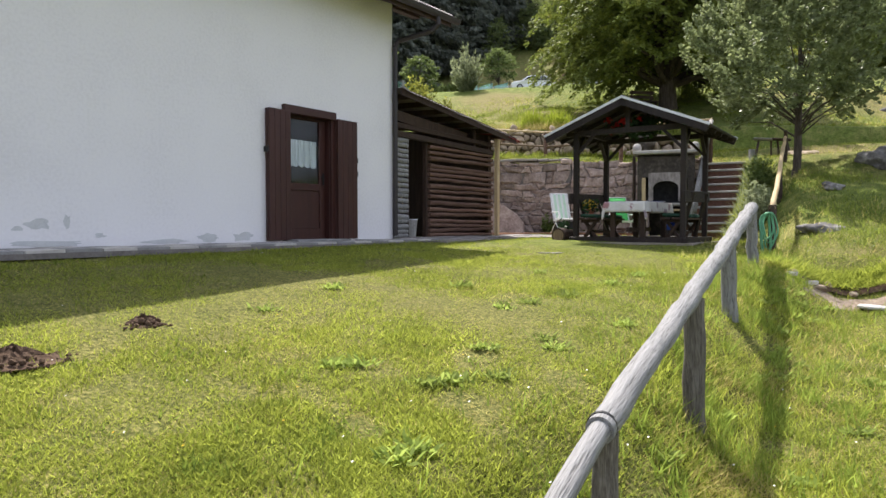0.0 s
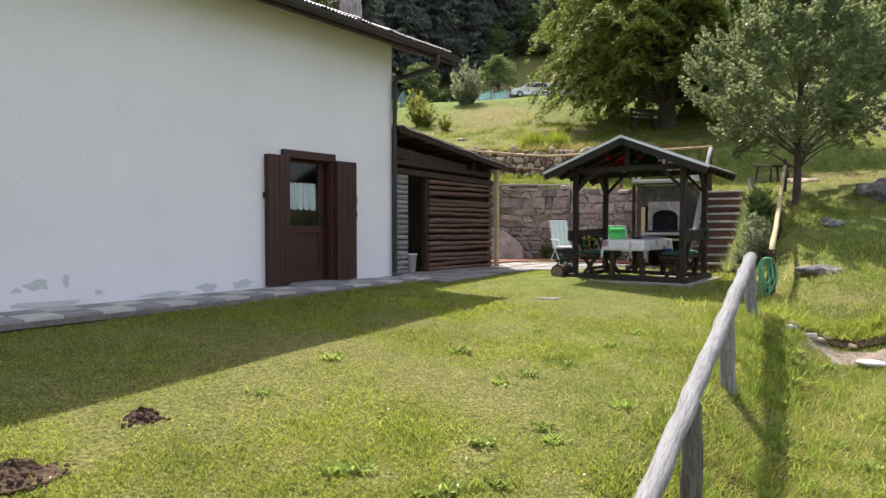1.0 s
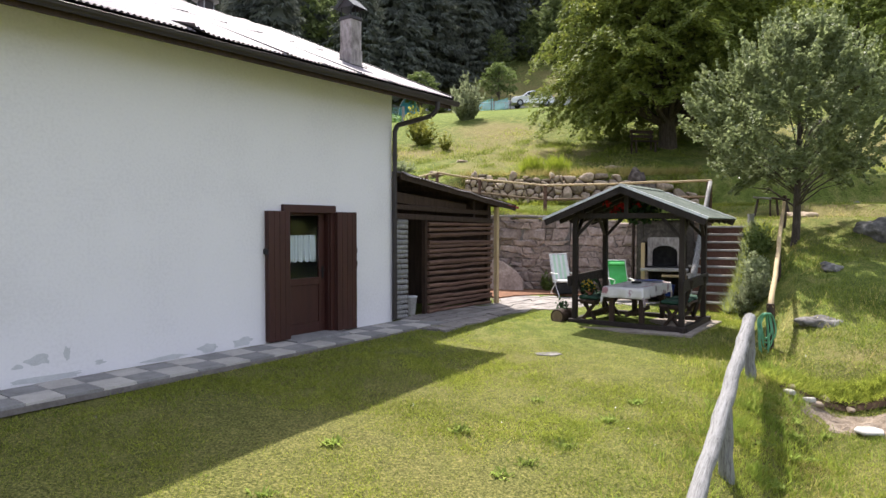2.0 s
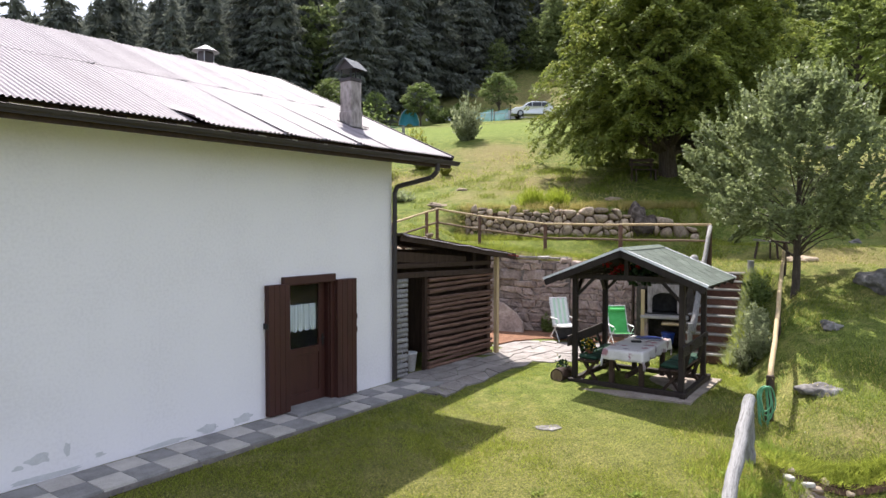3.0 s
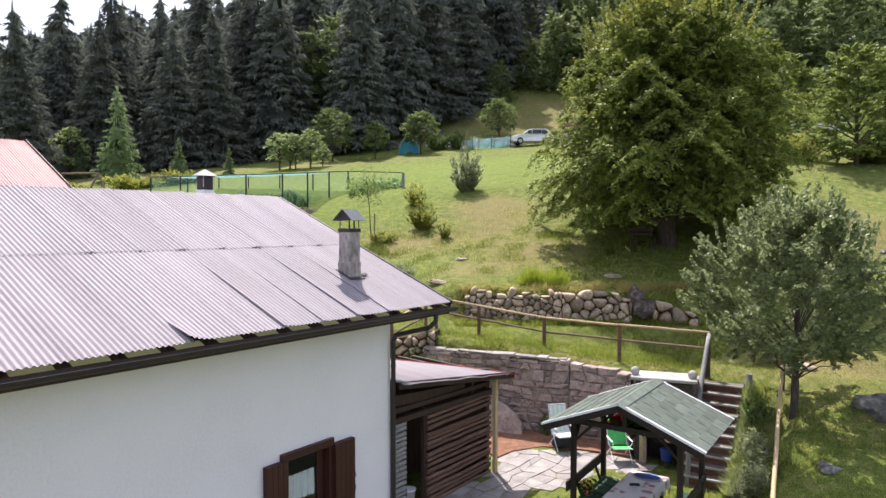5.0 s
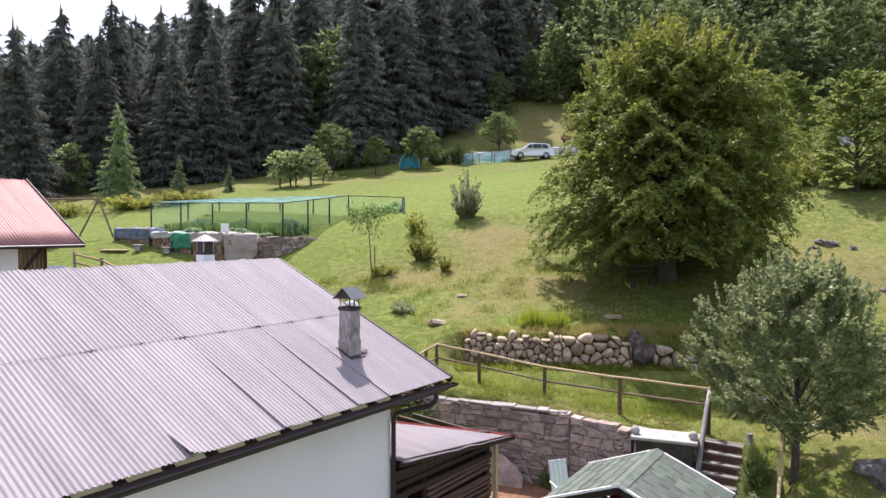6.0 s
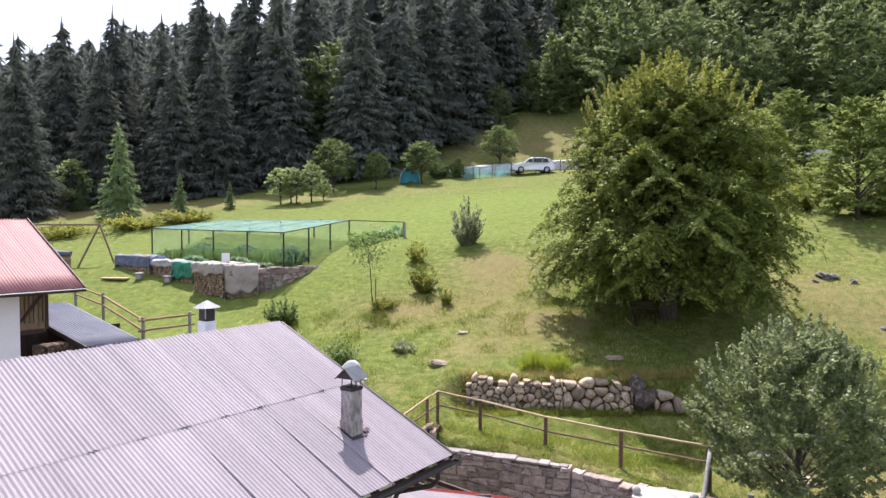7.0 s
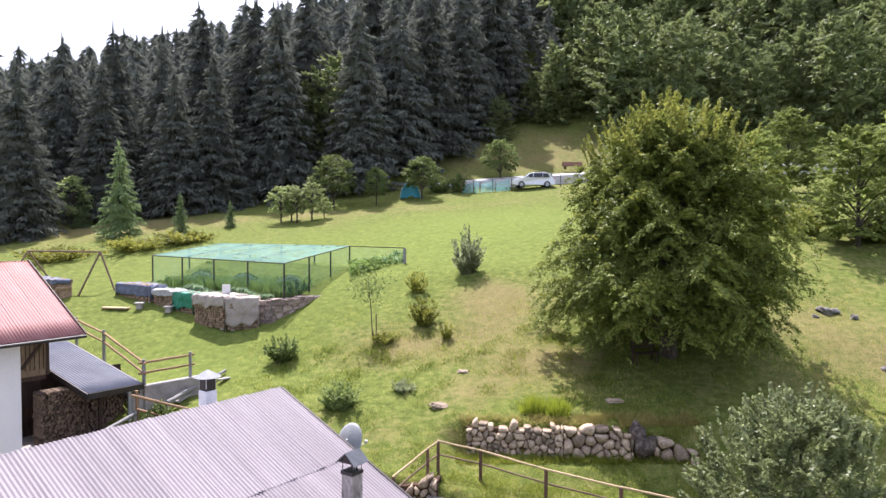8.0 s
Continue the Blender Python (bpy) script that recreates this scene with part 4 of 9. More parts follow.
def cloth_mat():
    """Off-white oilcloth with loose clusters of dull red and grey flowers."""
    m = mat("floral_oilcloth", [(0.56, 0.53, 0.51), (0.64, 0.61, 0.59), (0.7, 0.67, 0.65)], 3, 0.5, 0.05, 30)
    n, l = m.node_tree.nodes, m.node_tree.links
    b = n["Principled BSDF"]
    base = b.inputs["Base Color"].links[0].from_socket
    tc = n.new("ShaderNodeTexCoord")
    vo = n.new("ShaderNodeTexVoronoi")
    vo.inputs["Scale"].default_value = 4.6
    l.new(tc.outputs["Object"], vo.inputs[0])
    no = n.new("ShaderNodeTexNoise")
    no.inputs["Scale"].default_value = 26
    l.new(tc.outputs["Object"], no.inputs[0])
    ad = n.new("ShaderNodeMath")
    ad.operation = "MULTIPLY_ADD"
    l.new(no.outputs[0], ad.inputs[0])
    ad.inputs[1].default_value = 0.55
    l.new(vo.outputs["Distance"], ad.inputs[2])
    rp = n.new("ShaderNodeValToRGB")
    rp.color_ramp.elements[0].position, rp.color_ramp.elements[0].color = 0.56, (1, 1, 1, 1)
    rp.color_ramp.elements[1].position, rp.color_ramp.elements[1].color = 0.66, (0, 0, 0, 1)
    l.new(ad.outputs[0], rp.inputs[0])
    tone = n.new("ShaderNodeValToRGB")
    tone.color_ramp.elements[0].color = (0.40, 0.12, 0.14, 1)
    tone.color_ramp.elements[1].color = (0.3, 0.27, 0.29, 1)
    sp = n.new("ShaderNodeSeparateColor")
    l.new(vo.outputs["Color"], sp.inputs[0])
    l.new(sp.outputs[0], tone.inputs[0])
    mx = n.new("ShaderNodeMix")
    mx.data_type = "RGBA"
    l.new(rp.outputs[0], mx.inputs[0])
    l.new(base, mx.inputs[6])
    l.new(tone.outputs[0], mx.inputs[7])
    l.new(mx.outputs[2], b.inputs["Base Color"])
    return m


CLOTH = cloth_mat()


def leaf_cloud(name, pts, size, seed, flat=0.0, aspect=1.6):
    """Loose leaf quads at the given points."""
    g = np.random.RandomState(seed)
    k = len(pts)
    a = g.normal(size=(k, 3))
    a[:, 2] *= 1 - flat
    a /= np.linalg.norm(a, axis=1)[:, None] + 1e-9
    b = g.normal(size=(k, 3))
    b[:, 2] *= 1 - flat
    b -= a * (a * b).sum(1)[:, None]
    b /= np.linalg.norm(b, axis=1)[:, None] + 1e-9
    s = size * g.uniform(0.6, 1.3, (k, 1))
    a, b = a * s * aspect * 0.5, b * s * 0.5
    p = np.asarray(pts)
    return quads(name, np.stack([p - a, p + b * 0.9, p + a, p - b * 0.9], 1))


def build_gazebo():
    gb = thing("gazebo", G, "dark-stained open timber gazebo with green shingle roof", "gazebo")
    bm = bmesh.new()
    prism(bm, [(-1.42, -1.22), (0.1, -1.3), (1.24, -1.12), (1.3, 1.05), (-1.2, 1.05)], -0.08, 0.045)
    part("base_slab", bm, mat("earthy_concrete", [(0.17, 0.138, 0.112), (0.28, 0.236, 0.198), (0.42, 0.37, 0.32)], 2.5, 0.95, 0.6, 25), gb, "earthy stained concrete base")
    for a, b in (((-1.1, -0.86), (1.12, -0.86)), ((-1.1, 0.86), (1.12, 0.86)), ((-1.02, -0.8), (-1.02, 0.8)), ((1.06, -0.98), (1.06, 1.0))):
        bm = bmesh.new()
        beam(bm, (*a, 0.09), (*b, 0.09), 0.1, 0.09, 0.008)
        part("sill_beam", bm, GAZEBOWOOD, gb)
    for sx in (-1, 1):
        for sy in (-1, 1):
            bm = bmesh.new()
            beam(bm, (sx * 1.0, sy * 0.8, 0.1), (sx * 1.0, sy * 0.8, 2.12), 0.095, 0.095, 0.006)
            part("post", bm, GAZEBOWOOD, gb)
            for d in ((-sx, 0), (0, -sy)):
                bm = bmesh.new()
                beam(bm, (sx * 1.0 + d[0] * 0.03, sy * 0.8 + d[1] * 0.03, 1.72), (sx * 1.0 + d[0] * 0.36, sy * 0.8 + d[1] * 0.36, 2.06), 0.06, 0.05)
                part("brace", bm, GAZEBOWOOD, gb)
        bm = bmesh.new()
        beam(bm, (sx * 1.0, -1.0, 2.17), (sx * 1.0, 1.0, 2.17), 0.09, 0.1, 0.006)
        part("wall_plate", bm, GAZEBOWOOD, gb)
    for y in (-0.8, 0.8):
        bm = bmesh.new()
        beam(bm, (-1.2, y, 2.10), (1.2, y, 2.10), 0.07, 0.1, 0.006)
        part("tie_beam", bm, GAZEBOWOOD, gb)
        bm = bmesh.new()
        beam(bm, (0, y, 2.14), (0, y, 2.58), 0.08, 0.08)
        part("king_post", bm, GAZEBOWOOD, gb)
    pitch = math.degrees(math.atan(0.4))
    half = math.hypot(1.5, 0.6)
    for sx in (-1, 1):
        for y in (-1.05, -0.5, 0.0, 0.5, 1.05):
            bm = bmesh.new()
            beam(bm, (0, y, 2.575), (sx * 1.46, y, 2.575 - 0.4 * 1.46), 0.05, 0.08)
            part("rafter", bm, GAZEBOWOOD, gb)
        R = Matrix.Translation((0, 0, 2.65)) @ Matrix.Diagonal((sx, 1, 1, 1)) @ pose(0, 0, 0, 0, pitch)
        bm = bmesh.new()
        v = box(bm, (half / 2, 0, -0.02), (half, 2.34, 0.025))
        bmesh.ops.transform(bm, matrix=R, verts=v)
        bmesh.ops.recalc_face_normals(bm, faces=bm.faces)
        part("roof_deck", bm, GAZEBOWOOD, gb)
        for y in (-1.18, 1.18):
            bm = bmesh.new()
            v = box(bm, (half / 2, y, -0.005), (half + 0.02, 0.02, 0.035)) + box(bm, (half / 2, y * 0.985, 0.018), (half + 0.02, 0.05, 0.006))
            bmesh.ops.transform(bm, matrix=R, verts=v)
            bmesh.ops.recalc_face_normals(bm, faces=bm.faces)
            part("verge_strip", bm, WHITEMETAL, gb, "thin pale metal edge strip")
            bm = bmesh.new()
            v = box(bm, (half / 2, y * 0.99, -0.085), (half, 0.03, 0.11))
            bmesh.ops.transform(bm, matrix=R, verts=v)
            bmesh.ops.recalc_face_normals(bm, faces=bm.faces)
            part("barge_board", bm, GAZEBOWOOD, gb)
        rows, tabs = 7, 5
        sh = bpy.data.meshes.new("shingle")
        bm = bmesh.new()
        box(bm, (0, 0, 0), (half / rows + 0.012, 2.34 / tabs - 0.02, 0.012))
        bm.to_mesh(sh)
        bm.free()
        g = random.Random(2)
        for i in range(rows):
            for j in range(-1, tabs):
                y0 = max(-1.17, -1.17 + (j + 0.5 * (i % 2)) * 2.34 / tabs)
                y1 = min(1.17, -1.17 + (j + 1 + 0.5 * (i % 2)) * 2.34 / tabs)
                if y1 - y0 < 0.05:
                    continue
                ob = place("shingle", sh, SHINGLE, gb)
                loc = Matrix.Translation((half * (i + 0.5) / rows, (y0 + y1) / 2, 0.004 + 0.002 * g.random())) @ pose(0, 0, 0, 0, 2.6) @ Matrix.Diagonal((1, (y1 - y0) / (2.34 / tabs), 1, 1))
                ob.matrix_local = Matrix.Translation((0, 0, 2.65)) @ pose(0, 0, 0, 0, 0, 0 if sx > 0 else 180) @ pose(0, 0, 0, 0, pitch) @ loc
    bm = bmesh.new()
    for sx in (-1, 1):
        v = box(bm, (0.07, 0, 0.02), (0.15, 2.36, 0.008))
        bmesh.ops.transform(bm, matrix=Matrix.Translation((0, 0, 2.65)) @ Matrix.Diagonal((sx, 1, 1, 1)) @ pose(0, 0, 0, 0, pitch), verts=v)
    bmesh.ops.recalc_face_normals(bm, faces=bm.faces)
    part("ridge_strip", bm, SHINGLE, gb)
    # back boards between the side posts, with slanting struts
    for sx in (-1, 1):
        bm = bmesh.new()
        beam(bm, (sx * 1.06, -1.0, 0.86), (sx * 1.06, 0.85, 0.9), 0.04, 0.2, 0.008)
        part("back_board", bm, GAZEBOWOOD, gb)
        for y in (-0.55, 0.45):
            bm = bmesh.new()
            beam(bm, (sx * 1.1, y, 0.95), (sx * 0.85, y + 0.2, 0.12), 0.06, 0.05)
            part("strut", bm, GAZEBOWOOD, gb)


build_gazebo()


def build_bench():
    b = thing("bench", G @ Matrix.Translation((-0.78, 0, 0.045)), "dark wooden bench with green seat cushions in the gazebo", "bench", "benches in the gazebo")
    for x in (-0.1, 0.1):
        bm = bmesh.new()
        box(bm, (x, 0, 0.43), (0.18, 1.6, 0.04), None, 0.008)
        part("seat_plank", bm, DARKWOOD, b)
    for y in (-0.62, 0.62):
        for s in (-1, 1):
            bm = bmesh.new()
            beam(bm, (s * 0.17, y, 0.0), (-s * 0.14, y + 0.03 * s, 0.41), 0.06, 0.05)
            part("leg", bm, DARKWOOD, b)
        bm = bmesh.new()
        box(bm, (0, y, 0.385), (0.36, 0.07, 0.05))
        part("bearer", bm, DARKWOOD, b)
    bm = bmesh.new()
    beam(bm, (0, -0.6, 0.18), (0, 0.6, 0.18), 0.06, 0.05)
    part("stretcher", bm, DARKWOOD, b)
    for y in (-0.52, 0.0, 0.5):
        bm = bmesh.new()
        box(bm, (0, 0, 0), (0.38, 0.45, 0.07), None, 0.03)
        ob = part("cushion", bm, CUSHION, b, "dark green tufted seat cushion")
        ob.matrix_local = pose(0.0, y, 0.49, 0, 3, 4)
    copy_thing(b, G @ Matrix.Translation((0.78, 0.02, 0.045)))


build_bench()


def build_table():
    t = thing("table", G @ Matrix.Translation((0.0, -0.1, 0.075)), "dark wooden table under the gazebo", "table")
    for x in (-0.25, 0.0, 0.25):
        bm = bmesh.new()
        box(bm, (x, 0, 0.69), (0.24, 1.75, 0.035), None, 0.006)
        part("top_plank", bm, DARKWOOD, t)
    for x in (-0.28, 0.28):
        for y in (-0.66, 0.66):
            bm = bmesh.new()
            beam(bm, (x, y, 0), (x, y, 0.67), 0.09, 0.09, 0.008)
            part("leg", bm, DARKWOOD, t)
    for y in (-0.66, 0.66):
        bm = bmesh.new()
        beam(bm, (-0.28, y, 0.62), (0.28, y, 0.62), 0.05, 0.08)
        part("apron", bm, DARKWOOD, t)
    bm = bmesh.new()
    beam(bm, (-0.0, -0.66, 0.2), (0.0, 0.66, 0.2), 0.06, 0.08)
    part("stretcher", bm, DARKWOOD, t)
    # cloth: draped sheet with hanging folds
    bm = bmesh.new()
    nx, ny, hw, hl, drop = 28, 48, 0.385, 0.885, 0.2
    grid = []
    for j in range(ny + 1):
        row = []
        for i in range(nx + 1):
            px = -hw - drop + 2 * (hw + drop) * i / nx
            py = -hl - drop + 2 * (hl + drop) * j / ny
            ox, oy = max(0, abs(px) - hw), max(0, abs(py) - hl)
            fall = ox + oy if not (ox and oy) else max(ox, oy) * 1.7
            x = math.copysign(min(abs(px), hw) + 0.06 * ox + (0.03 * math.sin(py * 17) * ox * 4 if ox else 0), px)
            y = math.copysign(min(abs(py), hl) + 0.06 * oy + (0.03 * math.sin(px * 21) * oy * 4 if oy else 0), py)
            z = 0.714 - fall * 0.97 + (0.003 * noise.noise((px * 4, py * 4, 0)) if not fall else 0)
            row.append(bm.verts.new((x, y, z)))
        grid.append(row)
    for j in range(ny):
        for i in range(nx):
            bm.faces.new((grid[j][i], grid[j][i + 1], grid[j + 1][i + 1], grid[j + 1][i]))
    thicken(bm, 0.003)
    ob = part("tablecloth", bm, CLOTH, smooth=True)
    ob.matrix_world = G @ Matrix.Translation((0, -0.1, 0.077))
    tagged(ob, "off-white floral oilcloth hanging over the table", "tablecloth")
    tr = thing("tray", G @ pose(0.03, 0.48, 0.796, 0, 0, 8), "flat oval grey-blue tray lying on the tablecloth", "tray")
    bm = bmesh.new()
    bmesh.ops.create_cone(bm, cap_ends=True, segments=32, radius1=0.26, radius2=0.3, depth=0.03, matrix=Matrix.Translation((0, 0, 0.015)) @ Matrix.Diagonal((1, 0.62, 1, 1)))
    part("body", bm, GALV, tr)
    bm = bmesh.new()
    bmesh.ops.create_cone(bm, cap_ends=True, segments=32, radius1=0.25, radius2=0.25, depth=0.006, matrix=Matrix.Translation((0, 0, 0.034)) @ Matrix.Diagonal((1, 0.62, 1, 1)))
    part("base", bm, BLUEPLASTIC, tr)
    kn = thing("folded_glasses", G @ pose(-0.05, -0.05, 0.796, 0, 0, 30), "small dark object lying on the tablecloth", "glasses")
    bm = bmesh.new()
    box(bm, (0, 0, 0.02), (0.2, 0.07, 0.035), None, 0.012)
    part("body", bm, IRON, kn)
    bm = bmesh.new()
    box(bm, (0.0, 0.05, 0.01), (0.16, 0.02, 0.015), None, 0.004)
    part("strap", bm, IRON, kn)


build_table()


def build_basket():
    h = thing("hanging_basket", G @ Matrix.Translation((0.0, -0.5, 2.1)), "hanging flower box with red geraniums under the gazebo gable", "flower basket")
    bm = bmesh.new()
    box(bm, (0, 0, 0.04), (0.75, 0.16, 0.14), None, 0.02)
    part("box", bm, DARKWOOD, h)
    for x in (-0.3, 0.3):
        bm = bmesh.new()
        rod(bm, (x, 0, 0.1), (x * 0.9, 0.0, 0.4), 0.005, seg=5)
        part("hanger", bm, IRON, h)
    g = np.random.RandomState(3)
    p = g.normal(size=(900, 3)) * (0.19, 0.08, 0.07) + (0.1, -0.03, 0.1)
    p2 = g.normal(size=(500, 3)) * (0.14, 0.08, 0.08) + (0.2, -0.05, 0.04)
    place("foliage", leaf_cloud("foliage", np.concatenate([p, p2]), 0.055, 1), POTLEAF, h)
    c = np.array([(-0.42, -0.14, 0.22), (-0.3, -0.16, 0.08), (-0.15, -0.17, 0.2), (-0.12, -0.17, 0.13), (0.0, -0.16, 0.18), (-0.38, -0.14, 0.02), (0.18, -0.14, 0.2), (-0.25, -0.15, 0.14)])
    p = np.concatenate([q + g.normal(size=(26, 3)) * 0.026 for q in c])
    place("blossom", leaf_cloud("blossom", p, 0.038, 2), REDFLOWER, h, "red geranium blossoms")
    # pot with flowers on the bench
    f = thing("flower_pot", G @ Matrix.Translation((-0.86, -0.45, 0.53)), "small pot of yellow and red flowers on the bench", "flower pot")
    bm = bmesh.new()
    rod(bm, (0, 0, 0), (0, 0, 0.14), 0.06, 0.085, 14)
    part("pot", bm, TERRACOTTA, f)
    p = g.normal(size=(260, 3)) * (0.09, 0.09, 0.06) + (0, 0, 0.2)
    place("foliage", leaf_cloud("foliage", p, 0.045, 4), POTLEAF, f)
    p = g.normal(size=(50, 3)) * (0.08, 0.08, 0.05) + (0, -0.02, 0.25)
    place("blossom", leaf_cloud("blossom", p, 0.04, 5), YELLOWFLOWER, f, "yellow blossoms")
    for k, (x, y, zc) in enumerate(((-1.28, -0.7, 0.26),)):
        v = thing("potted_plant", G @ Matrix.Translation((x, y, 0.04)), "leafy green pot plant beside the gazebo post", "pot plant", "pot plants")
        bm = bmesh.new()
        rod(bm, (0, 0, 0), (0, 0, 0.2), 0.08, 0.11, 14)
        part("pot", bm, TERRACOTTA, v)
        p = g.normal(size=(160, 3)) * (0.06, 0.06, 0.08) + (0, 0, zc)
        place("foliage", leaf_cloud("foliage", p, 0.05, 6 + k), POTLEAF, v)


build_basket()


def build_lounger(m, label, fabric, striped):
    c = thing("garden_chair", m, label, "garden chair")
    # seat and reclined back: cloth slung between tubes; it faces -y
    for x in (-0.27, 0.27):
        bm = bmesh.new()
        rod(bm, (x, -0.25, 0.44), (x, 0.2, 0.38), 0.013, seg=8)
        rod(bm, (x, 0.2, 0.38), (x, 0.5, 1.18), 0.013, seg=8)
        part("side_tube", bm, WHITEMETAL, c)
        bm = bmesh.new()
        rod(bm, (x, -0.25, 0.0), (x, 0.32, 0.62), 0.012, seg=8)
        part("leg", bm, WHITEMETAL, c)
        bm = bmesh.new()
        rod(bm, (x, 0.42, 0.0), (x, -0.22, 0.6), 0.012, seg=8)
        part("leg", bm, WHITEMETAL, c)
        bm = bmesh.new()
        box(bm, (x * 1.08, 0.08, 0.635), (0.05, 0.5, 0.025), None, 0.008)
        part("armrest", bm, WHITEPLASTIC, c)
    bm = bmesh.new()
    bm.free()
    for ty, tz in ((0.5, 1.18), (-0.25, 0.44), (0.42, 0.02)):
        bm = bmesh.new()
        rod(bm, (-0.27, ty, tz), (0.27, ty, tz), 0.013, seg=8)
        part("cross_tube", bm, WHITEMETAL, c)
    prof = [(-0.25, 0.445), (-0.1, 0.415), (0.08, 0.395), (0.2, 0.395), (0.27, 0.55), (0.37, 0.83), (0.49, 1.16)]
    n = 7 if striped else 1
    w = 0.5 / n
    for k in range(n):
        bm = bmesh.new()
        for (y0, z0), (y1, z1) in zip(prof, prof[1:]):
            bm.faces.new([bm.verts.new(p) for p in ((-0.25 + w * k, y0, z0), (-0.25 + w * (k + 1), y0, z0), (-0.25 + w * (k + 1), y1, z1), (-0.25 + w * k, y1, z1))])
        bmesh.ops.remove_doubles(bm, verts=bm.verts, dist=0.0001)
        thicken(bm, 0.012)
        mt = fabric if not striped else (PALEGREEN if k % 2 else WHITEPLASTIC)
        part("sling" if not striped else "stripe", bm, mt, c)
    if not striped:
        bm = bmesh.new()
        rod(bm, (-0.22, 0.42, 1.06), (0.22, 0.42, 1.06), 0.055, seg=12)
        part("head_cushion", bm, fabric, c)
        bm = bmesh.new()
        for (y0, z0), (y1, z1) in zip(prof[:4], prof[1:4]):
            bm.faces.new([bm.verts.new(p) for p in ((-0.26, y0 - 0.02, z0 + 0.012), (0.26, y0 - 0.02, z0 + 0.012), (0.26, y1, z1 + 0.012), (-0.26, y1, z1 + 0.012))])
        bmesh.ops.remove_doubles(bm, verts=bm.verts, dist=0.03)
        thicken(bm, 0.012)
        part("towel", bm, PALEGREEN, c, "pale green towel on the seat")
    else:
        bm = bmesh.new()
        box(bm, (0, -0.05, 0.43), (0.52, 0.5, 0.05), None, 0.02)
        part("seat_cushion", bm, WHITEPLASTIC, c)
        bm = bmesh.new()
        box(bm, (0, 0.1, 0.2), (0.5, 0.34, 0.32), None, 0.02)
        part("under_bag", bm, IRON, c, "dark bag under the seat")
    return c


build_lounger(pose(4.38, 16.35, 0.0, 0, 0, 2) @ Matrix.Diagonal((0.85, 1, 0.8, 1)), "bright green reclining garden chair with padded headrest", GREENCLOTH, False)
build_lounger(pose(3.12, 17.1, 0.03, 0, 0, 14) @ Matrix.Diagonal((0.88, 0.88, 0.88, 1)), "white and green striped folding deck chair by the stone wall", PALEGREEN, True)


def small_yard_things():
    lg = thing("log_round", G @ pose(-1.28, -0.85, 0.14, 0, 0, 0), "short thick dark log lying by the gazebo", "log")
    bm = bmesh.new()
    rod(bm, (0.0, -0.16, 0.02), (0.03, 0.3, 0.02), 0.14, 0.135, 16, 3, 0.006, 5)
    part("bark", bm, DARKWOOD, lg)
    bm = bmesh.new()
    rod(bm, (-0.001, -0.165, 0.02), (0, -0.155, 0.02), 0.115, 0.115, 16)
    part("cut_face", bm, FENCEWOOD, lg)


small_yard_things()

# ---- stone walls, barbecue, steps ----
def clip_half(poly, px, pz, nx, nz):
    """The part of a polygon on the side of (px, pz) that the normal points away from."""
    out = []
    for i in range(len(poly)):
        a, b = poly[i], poly[(i + 1) % len(poly)]
        da = (a[0] - px) * nx + (a[1] - pz) * nz
        db = (b[0] - px) * nx + (b[1] - pz) * nz
        if da <= 0:
            out.append(a)
        if (da < 0) != (db < 0) and abs(da - db) > 1e-9:
            k = da / (da - db)
            out.append((a[0] + (b[0] - a[0]) * k, a[1] + (b[1] - a[1]) * k))
    return out


